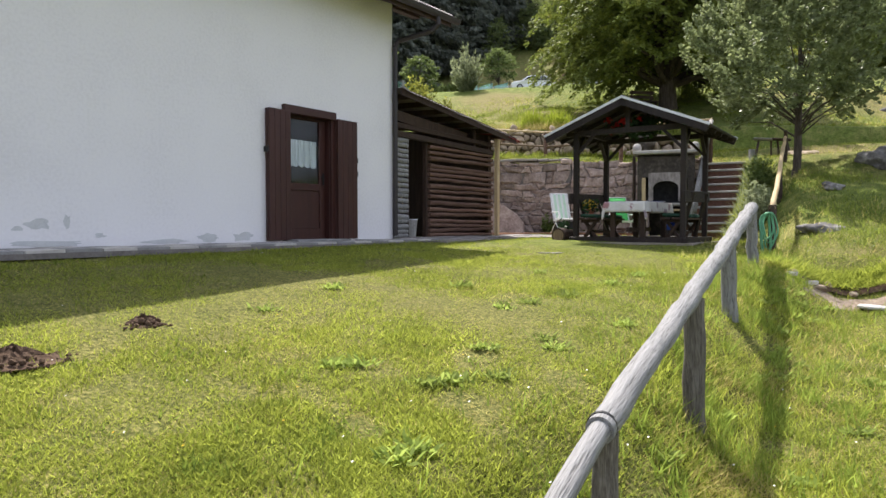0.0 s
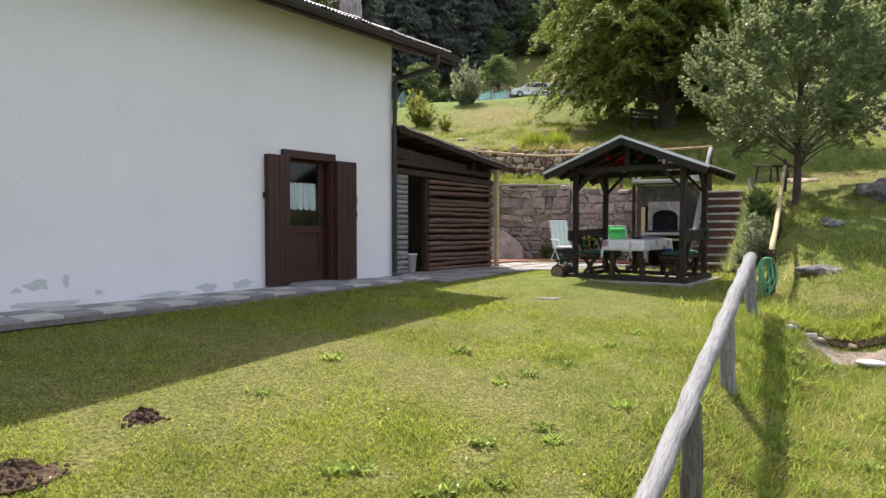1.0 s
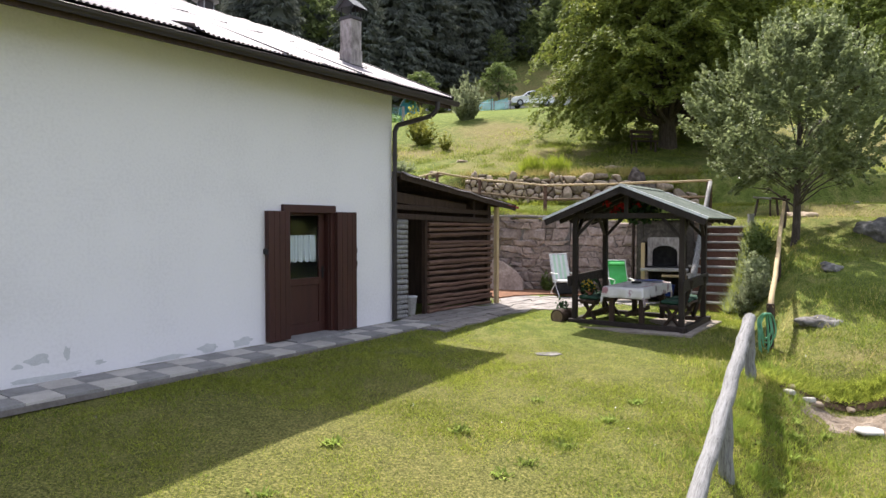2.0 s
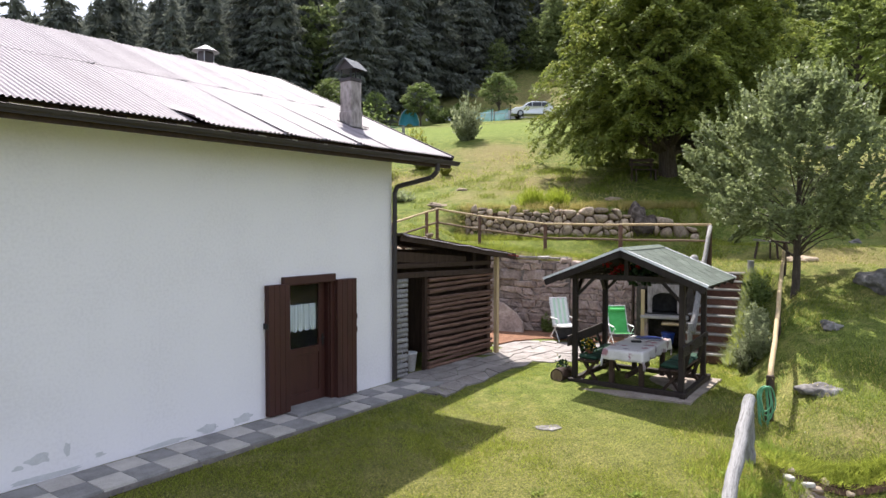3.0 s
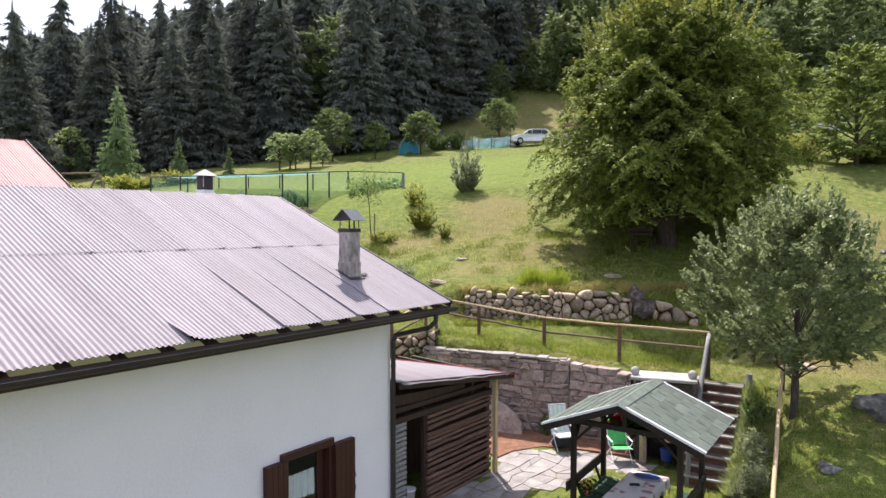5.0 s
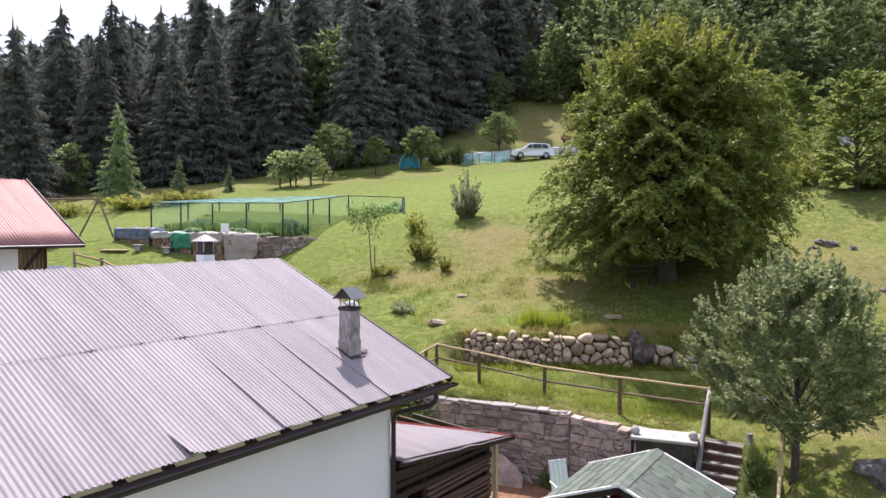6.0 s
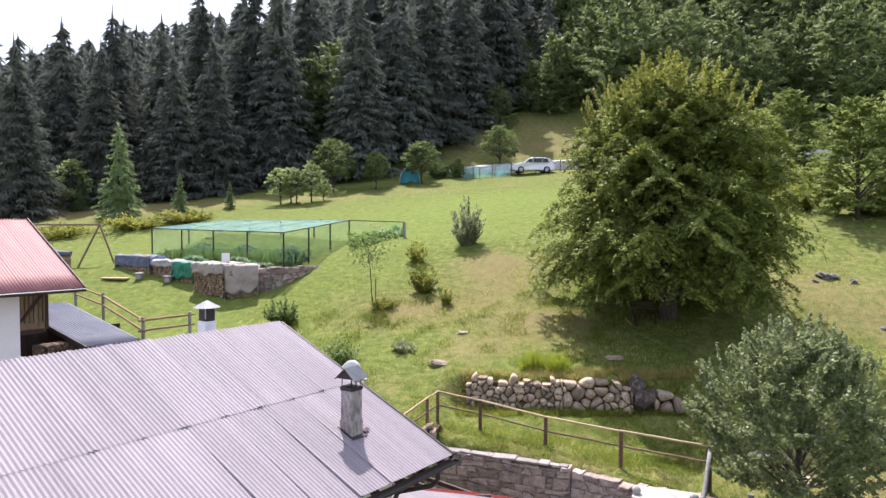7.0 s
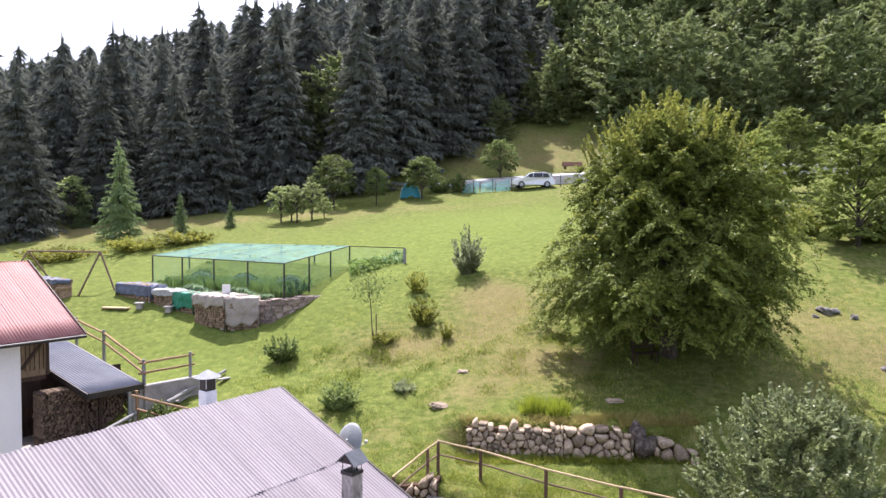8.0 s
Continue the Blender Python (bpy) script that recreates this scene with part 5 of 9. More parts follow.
def rubble_wall(parent, a, b, z0, top, depth, sx, sz, material, seed, lean=0.0, gap=0.03, drop=0.2, bulge=0.05, soft=0, core=None, cap=None, coursed=False):
    """A wall face of fitted stones of mixed size: cells round jittered seeds, each a stone with its own edges and depth."""
    g = random.Random(seed)
    a, b = Vector((*a, 0)), Vector((*b, 0))
    d = b - a
    L = d.length
    F = pose(a.x, a.y, 0, 0, 0, math.degrees(math.atan2(d.y, d.x)))
    zt = max(top(0), top(0.5), top(1))
    seeds = []
    j = 0
    z = z0 - sz * 0.5
    cells = {}
    if coursed:
        # rough courses of squared blocks: wavy beds, slanting ends, now and then a split block
        zc, j = z0 - 0.1, 0

        def bed(x, n):
            return 0.42 * sz * noise.noise((x * 1.1, n * 3.3, seed)) + 0.12 * sz * noise.noise((x * 5, n * 2.1, seed + 4))
        while zc < zt:
            h = sz * g.uniform(0.65, 1.35)
            x = -g.uniform(0, sx)
            lean0 = 0.0
            while x < L:
                w = sx * g.uniform(0.45, 1.7)
                lean1 = g.uniform(-0.08, 0.08)
                lo = [(x + (w * k) / 3 - lean0 * (1 - k / 3) - lean1 * k / 3, zc + bed(x + w * k / 3, j)) for k in range(4)]
                hi = [(x + (w * k) / 3 + lean0 * (1 - k / 3) + lean1 * k / 3, zc + h + bed(x + w * k / 3, j + 1)) for k in range(3, -1, -1)]
                blocks = [lo + hi]
                if h > sz * 0.95 and w < sx * 0.8:
                    mid = [((a[0] + b[0]) / 2, (a[1] + b[1]) / 2 + g.uniform(-0.02, 0.02)) for a, b in zip(lo, hi[::-1])]
                    blocks = [lo + mid[::-1], mid + hi]
                for poly in blocks:
                    cx = sum(p[0] for p in poly) / 8
                    if -0.1 < cx < L + 0.1:
                        seeds.append((cx, sum(p[1] for p in poly) / 8))
                        cells[seeds[-1]] = poly
                x += w
                lean0 = lean1
            zc += h
            j += 1
        z = zt + 10
    while z < zt + sz:
        x = -sx * (0.5 + 0.5 * (j % 2))
        while x < L + sx:
            if g.random() > drop:
                seeds.append((x + g.uniform(-0.36, 0.36) * sx, z + g.uniform(-0.36, 0.36) * sz))
            x += sx
        z += sz
        j += 1
    for i, (px, pz) in enumerate(seeds):
        c = min(max(px / L, 0), 1)
        poly = [(px - 2 * sx, pz - 2 * sz), (px + 2 * sx, pz - 2 * sz), (px + 2 * sx, pz + 2 * sz), (px - 2 * sx, pz + 2 * sz)]
        if coursed:
            poly = cells[px, pz]
        for k, (qx, qz) in enumerate(seeds):
            if not coursed and k != i and abs(qx - px) < 3 * sx and abs(qz - pz) < 3 * sz and poly:
                nx, nz = qx - px, qz - pz
                poly = clip_half(poly, (px + qx) / 2, (pz + qz) / 2, nx, nz)
        slope = (top(1) - top(0)) / L
        for args in ((0, 0, -1, 0), (L, 0, 1, 0), (0, z0 - 0.1, 0, -1), (c * L, top(c) + (g.uniform(-0.22, 0.1) if soft else g.uniform(-0.09, 0.05)), -slope, 1)):
            poly = clip_half(poly, *args) if len(poly) > 2 else poly
        if len(poly) < 3:
            continue
        if not soft:
            rough = []
            for m in range(len(poly)):
                (ax, az), (bx, bz) = poly[m], poly[(m + 1) % len(poly)]
                rough.append((ax, az))
                if math.hypot(bx - ax, bz - az) > 0.1:
                    for q in (0.35, 0.7):
                        rough.append((ax + (bx - ax) * q + g.uniform(-0.018, 0.018), az + (bz - az) * q + g.uniform(-0.018, 0.018)))
            poly = rough
        for _ in range(soft):
            poly = [q for m in range(len(poly)) for q in ((poly[m][0] * 0.75 + poly[(m + 1) % len(poly)][0] * 0.25, poly[m][1] * 0.75 + poly[(m + 1) % len(poly)][1] * 0.25),
                                                         (poly[m][0] * 0.25 + poly[(m + 1) % len(poly)][0] * 0.75, poly[m][1] * 0.25 + poly[(m + 1) % len(poly)][1] * 0.75))]
        cx, cz = sum(p[0] for p in poly) / len(poly), sum(p[1] for p in poly) / len(poly)
        r = sum(math.hypot(p[0] - cx, p[1] - cz) for p in poly) / len(poly)
        if r < (0.1 if soft else 0.05):
            continue
        bm = bmesh.new()
        out = bulge * g.uniform(0.4, 1.3)
        rings = []
        tx, tz = g.uniform(-0.25, 0.25), g.uniform(-0.25, 0.25)
        for q, y in ((1.0, depth * 0.8), (1.0, 0.03 if soft else 0.006), (0.93 if soft else 0.985, -0.35 * out), (0.66, -out)):
            ring = []
            for p in poly:
                ux, uz = p[0] - cx, p[1] - cz
                ln = math.hypot(ux, uz) + 1e-6
                k = max(0.2, q - gap * 0.5 / ln)
                yy = y + (g.uniform(-0.25, 0.25) * bulge + (ux * tx + uz * tz) * 0.5 if y < 0.02 else 0)
                ring.append(bm.verts.new((ux * k, yy, uz * k)))
            rings.append(ring)
        n = len(poly)
        for A, B in zip(rings, rings[1:]):
            for m in range(n):
                bm.faces.new((A[m], A[(m + 1) % n], B[(m + 1) % n], B[m]))
        bm.faces.new(rings[-1])
        bm.faces.new(rings[0][::-1])
        bmesh.ops.recalc_face_normals(bm, faces=bm.faces)
        ob = part("stone", bm, material, parent, smooth=bool(soft))
        ob.matrix_local = F @ Matrix.Translation((cx, lean * (cz - z0), cz))
    bm = bmesh.new()
    n = 12
    y0, y1 = (0.06 if soft else 0.016), depth * 1.2 + 0.1
    ring = [(0, z0 - 0.15), (L, z0 - 0.15)] + [(L * i / n, top(i / n) - (0.09 if not soft else 0.2 + 0.08 * noise.noise((i * 0.9, seed, 0)))) for i in range(n, -1, -1)]
    A = [bm.verts.new((x, y0 + lean * max(0, z - z0), z)) for x, z in ring]
    B = [bm.verts.new((x, y1 + lean * max(0, z - z0), z)) for x, z in ring]
    bm.faces.new(A)
    bm.faces.new(B[::-1])
    for i in range(len(ring)):
        bm.faces.new((A[i], B[i], B[(i + 1) % len(ring)], A[(i + 1) % len(ring)]))
    bmesh.ops.recalc_face_normals(bm, faces=bm.faces)
    part("wall_core", bm, core or MORTAR, parent).matrix_local = F
    if cap:
        x = 0.0
        while x < L - 0.1:
            w = min(g.uniform(0.25, 0.7), L - x)
            bm = bmesh.new()
            h = g.uniform(0.035, 0.07)
            box(bm, (0, 0, 0), (w * 0.97, g.uniform(0.22, 0.36), h), None, 0.012)
            for v in bm.verts:
                v.co += Vector((0, 0.03 * noise.noise(v.co * 5 + Vector((x, 0, 0))), 0.02 * noise.noise(v.co * 6 + Vector((0, x, 0)))))
            ob = part("coping_stone", bm, cap, parent)
            ob.matrix_local = F @ pose(x + w / 2, lean * (top(x / L) - z0) + 0.12 + g.uniform(-0.03, 0.03), top((x + w / 2) / L) + h * 0.3, g.uniform(-2, 2), -math.degrees(math.atan(slope)) + g.uniform(-1.5, 1.5), g.uniform(-3, 3))
            x += w


def build_retaining():
    w = thing("retaining_wall", pose(0, 0, 0), "rough grey-pink granite retaining wall with pale coping", "stone wall", kind="structure")
    rubble_wall(w, RW[1], RW[2], -0.1, lambda s: 2.08 - 0.05 * s, 0.35, 0.42, 0.23, STONE, 3, 0.06, 0.014, 0.3, 0.05, 0, None, FLAG, True)
    rubble_wall(w, RW[2], RW[3], -0.1, lambda s: 1.94 - 0.02 * s, 0.35, 0.34, 0.2, STONE, 4, 0.06, 0.014, 0.3, 0.05, 0, coursed=True)
    rubble_wall(w, RW[3], RW[4], -0.1, lambda s: 1.92, 0.35, 0.34, 0.2, STONE, 5, 0.06, 0.014, 0.3, 0.05, 0, coursed=True)
    bm = bmesh.new()
    prism(bm, [(-0.5, 0.0), (0.52, 0.0), (0.5, 0.3), (0.3, 0.55), (-0.1, 0.82), (-0.42, 0.9), (-0.55, 0.5)], 0, 0.16)
    bmesh.ops.bevel(bm, geom=bm.edges[:], offset=0.025, segments=1, affect="EDGES")
    ob = part("leaning_slab", bm, STONE)
    ob.matrix_world = pose(1.75, 18.5, -0.02, 72, 0, -21)
    tagged(ob, "large grey stone slab leaning against the wall foot", "stone slab")
    d = thing("dry_stone_wall", pose(0, 0, 0), "low dry wall of pale rounded field stones holding the meadow bank", "stone wall", kind="structure")
    rubble_wall(d, (0.75, 22.75), (4.0, 22.4), 2.5, lambda s: 3.58 - 0.04 * s, 0.4, 0.225, 0.155, BOULDER, 7, 0.12, 0.016, 0.3, 0.08, 1, SOIL)
    rubble_wall(d, (4.0, 22.4), (6.3, 22.2), 2.45, lambda s: 3.55 - 0.1 * s, 0.4, 0.3, 0.22, BOULDER, 8, 0.12, 0.018, 0.38, 0.1, 1, SOIL)
    rubble_wall(d, (6.95, 22.15), (8.4, 21.95), 2.4, lambda s: 3.2 - 0.25 * s, 0.4, 0.40, 0.32, BOULDER, 9, 0.12, 0.05, 0.3, 0.14, 1, SOIL)
    e = thing("dry_stone_end", pose(0, 0, 0), "short piece of dry stone wall below the fence corner", "stone wall", kind="structure")
    rubble_wall(e, (-1.7, 20.35), (-0.2, 20.05), 1.9, lambda s: 2.45 + 0.3 * s, 0.4, 0.26, 0.2, BOULDER, 12, 0.1, 0.05, 0.15, 0.09, 1, SOIL)
    bm = lump((0.75, 0.55, 1.15), 23, 4, 0.7)
    ob = part("rock", bm, mat("brown_rock", [(0.03, 0.022, 0.018), (0.09, 0.07, 0.058), (0.25, 0.21, 0.18)], 4, 0.9, 1.0, 11, bdist=0.06), None, smooth=True)
    ob.matrix_world = pose(6.62, 22.3, 2.9)
    tagged(ob, "dark weathered rock standing in the dry wall", "rock")
    ob["group"] = "rocks"


build_retaining()


def build_bbq():
    q = thing("barbecue", pose(5.40, 16.28, -0.05, 0, 0, -20), "masonry garden barbecue with arched white firebox and stone slab top", "barbecue")
    hw = 0.66
    bm = bmesh.new()
    box(bm, (0, 0.62, 1.0), (2 * hw, 0.1, 2.0))
    for s in (-1, 1):
        box(bm, (s * (hw - 0.08), 0.3, 1.0), (0.16, 0.6, 2.0), None, 0.015)
    box(bm, (0, 0.3, 1.72), (2 * hw - 0.32, 0.58, 0.5))
    part("body", bm, mat("sooty_stone", [(0.03, 0.025, 0.022), (0.065, 0.055, 0.048), (0.14, 0.12, 0.105)], 3, 0.95, 0.6, 16), q)
    bm = bmesh.new()
    box(bm, (0, 0.25, 2.07), (2 * hw + 0.22, 0.85, 0.08), None, 0.015)
    part("top_slab", bm, CONCRETE, q, "pale concrete top slab")
    for x in (-hw - 0.02, hw + 0.0):
        bm = bmesh.new()
        bmesh.ops.create_icosphere(bm, subdivisions=3, radius=0.11)
        for v in bm.verts:
            v.co *= 1 + 0.08 * noise.noise(v.co * 12)
        ob = part("stone_ball", bm, CONCRETE, q, "rounded pale stone", smooth=True)
        ob.matrix_local = pose(x, 0.1, 2.2)
    # arched white surround
    bm = bmesh.new()
    w, r, z0, spring, topz = 0.40, 0.29, 0.88, 1.22, 1.58
    N = 14
    inner = [(-r, z0)] + [(-r * math.cos(math.pi * i / N), spring + 0.16 * math.sin(math.pi * i / N)) for i in range(N + 1)] + [(r, z0)]
    outer = [(-w, z0)] + [(-w + 2 * w * i / N, topz if 0 < i < N else topz - 0.02) for i in range(N + 1)] + [(w, z0)]
    for y0, y1 in ((0.0, 0.12),):
        I0 = [bm.verts.new((x, y0, z)) for x, z in inner]
        O0 = [bm.verts.new((x, y0, z)) for x, z in outer]
        I1 = [bm.verts.new((x, y1, z)) for x, z in inner]
        O1 = [bm.verts.new((x, y1, z)) for x, z in outer]
        for i in range(len(inner) - 1):
            bm.faces.new((I0[i], I0[i + 1], O0[i + 1], O0[i]))
            bm.faces.new((I1[i + 1], I1[i], O1[i], O1[i + 1]))
            bm.faces.new((I0[i + 1], I0[i], I1[i], I1[i + 1]))
            bm.faces.new((O0[i], O0[i + 1], O1[i + 1], O1[i]))
    bmesh.ops.recalc_face_normals(bm, faces=bm.faces)
    part("arch_surround", bm, SOOTY, q, "white stone arch with soot")
    bm = bmesh.new()
    box(bm, (0, 0.56, 1.2), (0.9, 0.03, 0.75))
    box(bm, (0, 0.3, 0.86), (0.98, 0.5, 0.03))
    part("firebox", bm, IRON, q, "soot-black firebox")
    bm = bmesh.new()
    box(bm, (0, -0.06, 0.8), (1.1, 0.4, 0.07), None, 0.01)
    part("hearth_shelf", bm, CONCRETE, q)
    bm = bmesh.new()
    box(bm, (0.22, -0.18, 0.66), (0.55, 0.4, 0.05), None, 0.01)
    part("side_shelf", bm, PALEWOOD, q)
    for x in (-0.45, 0.45):
        bm = bmesh.new()
        box(bm, (x, 0.05, 0.38), (0.14, 0.4, 0.76), None, 0.01)
        part("pier", bm, STONE, q)
    bm = bmesh.new()
    beam(bm, (-0.5, -0.12, 0.0), (-0.5, -0.12, 1.45), 0.09, 0.09, 0.01)
    part("front_post", bm, PALEWOOD, q)
    bm = bmesh.new()
    box(bm, (-hw - 0.1, 0.3, 1.0), (0.04, 0.5, 2.0))
    part("side_board", bm, DARKWOOD, q)
    t = thing("blue_bucket", pose(5.38, 15.95, -0.03) @ Matrix.Diagonal((0.8, 0.8, 0.8, 1)), "blue plastic tub standing by the barbecue", "bucket")
    bm = bmesh.new()
    rod(bm, (0, 0, 0.22), (0, 0, 0.52), 0.15, 0.19, 18)
    part("body", bm, BLUEPLASTIC, t)
    bm = bmesh.new()
    rod(bm, (0, 0, 0.52), (0, 0, 0.545), 0.2, 0.2, 18)
    part("rim", bm, BLUEPLASTIC, t)
    for k in range(3):
        an = k * math.tau / 3
        bm = bmesh.new()
        rod(bm, (0.14 * math.cos(an), 0.14 * math.sin(an), 0), (0.11 * math.cos(an), 0.11 * math.sin(an), 0.23), 0.012, seg=6)
        part("leg", bm, IRON, t)


build_bbq()
RISER = mat("reddish_plank", [(0.075, 0.035, 0.022), (0.13, 0.062, 0.042), (0.19, 0.1, 0.07)], 4, 0.8, 0.4, 40, stretch=(0.6, 5, 5), vary=0.2)
TREAD = mat("trodden_earth", [(0.09, 0.075, 0.06), (0.15, 0.125, 0.1), (0.22, 0.19, 0.155)], 4, 0.95, 0.6, 30)


def build_steps():
    s = thing("garden_steps", pose(6.22, 14.62, 0, 0, 0, 57.5), "garden steps with plank risers and stone treads up to the terrace", "steps")
    # local x: up the flight, y: to the left
    g = random.Random(6)
    n, rise, run, w = 10, 0.186, 0.235, 0.98
    for i in range(n):
        z = -0.08 + rise * i
        bm = bmesh.new()
        box(bm, (run * i + 0.02, w / 2, z + rise / 2), (0.04, w, rise), pose(0, 0, 0, g.uniform(-1, 1)).to_3x3(), 0.006)
        part("riser", bm, RISER, s)
        bm = bmesh.new()
        box(bm, (run * (i + 0.55), w / 2, z + rise + 0.0), (run + 0.05, w + 0.06, 0.05), pose(0, 0, 0, g.uniform(-1, 1), g.uniform(-1, 1)).to_3x3(), 0.01)
        tr = part("tread", bm, TREAD, s)
        bm = bmesh.new()
        box(bm, (run * i - 0.012, w / 2, z + rise + 0.004), (0.05, w + 0.07, 0.05), None, 0.01)
        part("nosing", bm, CONCRETE, tr)
    bm = bmesh.new()
    prism(bm, [(0.05, 0.02), (run * n, 0.02), (run * n, w - 0.02), (0.05, w - 0.02)], -0.2, -0.1)
    for v in bm.verts:
        if v.co.z > -0.15:
            v.co.z = -0.1 + v.co.x * rise / run * 0.98
    part("fill", bm, SOIL, s)
    h = thing("handrail", pose(0, 0, 0), "weathered pale log handrail slanting beside the garden steps", "handrail")
    bm = bmesh.new()
    rod(bm, (5.62, 15.05, 0.55), (6.92, 17.38, 2.94), 0.075, 0.05, 12, 7, 0.012, 3)
    part("rail", bm, GREYLOG, h, smooth=True)
    bm = bmesh.new()
    rod(bm, (5.55, 15.08, -0.1), (5.6, 15.1, 0.75), 0.06, 0.05, 10, 3, 0.006, 4)
    part("post", bm, GREYLOG, h)
    bm = bmesh.new()
    beam(bm, (6.88, 17.4, 1.6), (6.88, 17.4, 2.95), 0.09, 0.09, 0.008)
    part("post", bm, DARKWOOD, h)
    p = thing("gate_post", pose(7.56, 16.46, 1.66), "short grey squared wooden post at the top of the steps", "post")
    bm = bmesh.new()
    beam(bm, (0, 0, -0.1), (0, 0, 0.42), 0.12, 0.12, 0.015)
    part("shaft", bm, GREYLOG, p)
    bm = bmesh.new()
    box(bm, (0, 0, 0.43), (0.13, 0.13, 0.03), None, 0.01)
    part("cap", bm, GREYLOG, p)


build_steps()


# ---- fences ----
def fence(name, pts, label, group, post_m, rail_m, rails, pr=0.05, rr=0.035, square=True, over=0.15):
    """Posts at pts (x, y, top height) and poles between them; rails: drops below the tops."""
    f = thing(name, pose(pts[0][0], pts[0][1], 0), label, "fence", group)
    o = Vector((pts[0][0], pts[0][1], 0))
    for k, (x, y, z) in enumerate(pts):
        bm = bmesh.new()
        zg = gz(x, y) - 0.25
        if square:
            beam(bm, Vector((x, y, zg)) - o, Vector((x, y, z)) - o, 2 * pr, 2 * pr, 0.01)
        else:
            rod(bm, Vector((x, y, zg)) - o, Vector((x, y, z)) - o, pr, pr * 0.9, 10, 4, 0.006, k)
        part("post", bm, post_m, f)
    for k, (p, q) in enumerate(zip(pts, pts[1:])):
        a, b = Vector(p) - o, Vector(q) - o
        for r in rails:
            d = (b - a).normalized() * over * 0.3
            off = Vector((0, 0, -r))
            bm = bmesh.new()
            rod(bm, a + off - d, b + off + d, rr, rr * 0.85, 8, 6, 0.008, k * 7 + int(r * 10))
            part("rail", bm, rail_m if r < 0.3 or rail_m.name == "honey_brown_pole" else FENCEWOOD, f)
    return f


# top rail in paler wood than the lower one: sunlight on it put into colour
fence("terrace_fence", [(-1.45, 19.35, 3.02), (-0.5, 20.75, 3.36), (-0.18, 21.15, 3.47), (1.15, 20.95, 3.24), (3.05, 20.0, 3.0), (4.95, 18.7, 2.98), (6.92, 17.42, 2.98)],
      "rustic brown post-and-rail fence along the terrace edge", "rail fences", LOG, PALEWOOD, (0.0, 0.42), 0.05, 0.034)


OLDPOST = mat("old_post", [(0.045, 0.038, 0.032), (0.13, 0.115, 0.10), (0.22, 0.2, 0.18)], 10, 0.9, 0.9, 40, stretch=(5, 5, 0.3), bdist=0.012)
RAILWOOD = mat("split_grey_log", [(0.045, 0.043, 0.042), (0.2, 0.196, 0.194), (0.275, 0.271, 0.27), (0.34, 0.337, 0.336)], 10, 0.85, 0.9, 40, stretch=(5, 5, 0.22), pos=(0.3, 0.5, 0.72), bdist=0.012)


def log_rail(name, a, b, r0, r1, seg, rings, wob, seed, m, parent, label=""):
    """A pole from a to b, with its grain along its own axis."""
    a, b = Vector(a), Vector(b)
    bm = bmesh.new()
    rod(bm, (0, 0, 0), (0, 0, (b - a).length), r0, r1, seg, rings, wob, seed)
    ob = part(name, bm, m, parent, label, smooth=True)
    ob.matrix_local = Matrix.Translation(a) @ (b - a).to_track_quat("Z", "X").to_matrix().to_4x4()
    ob.data.set_sharp_from_angle(angle=radians(50))
    return ob


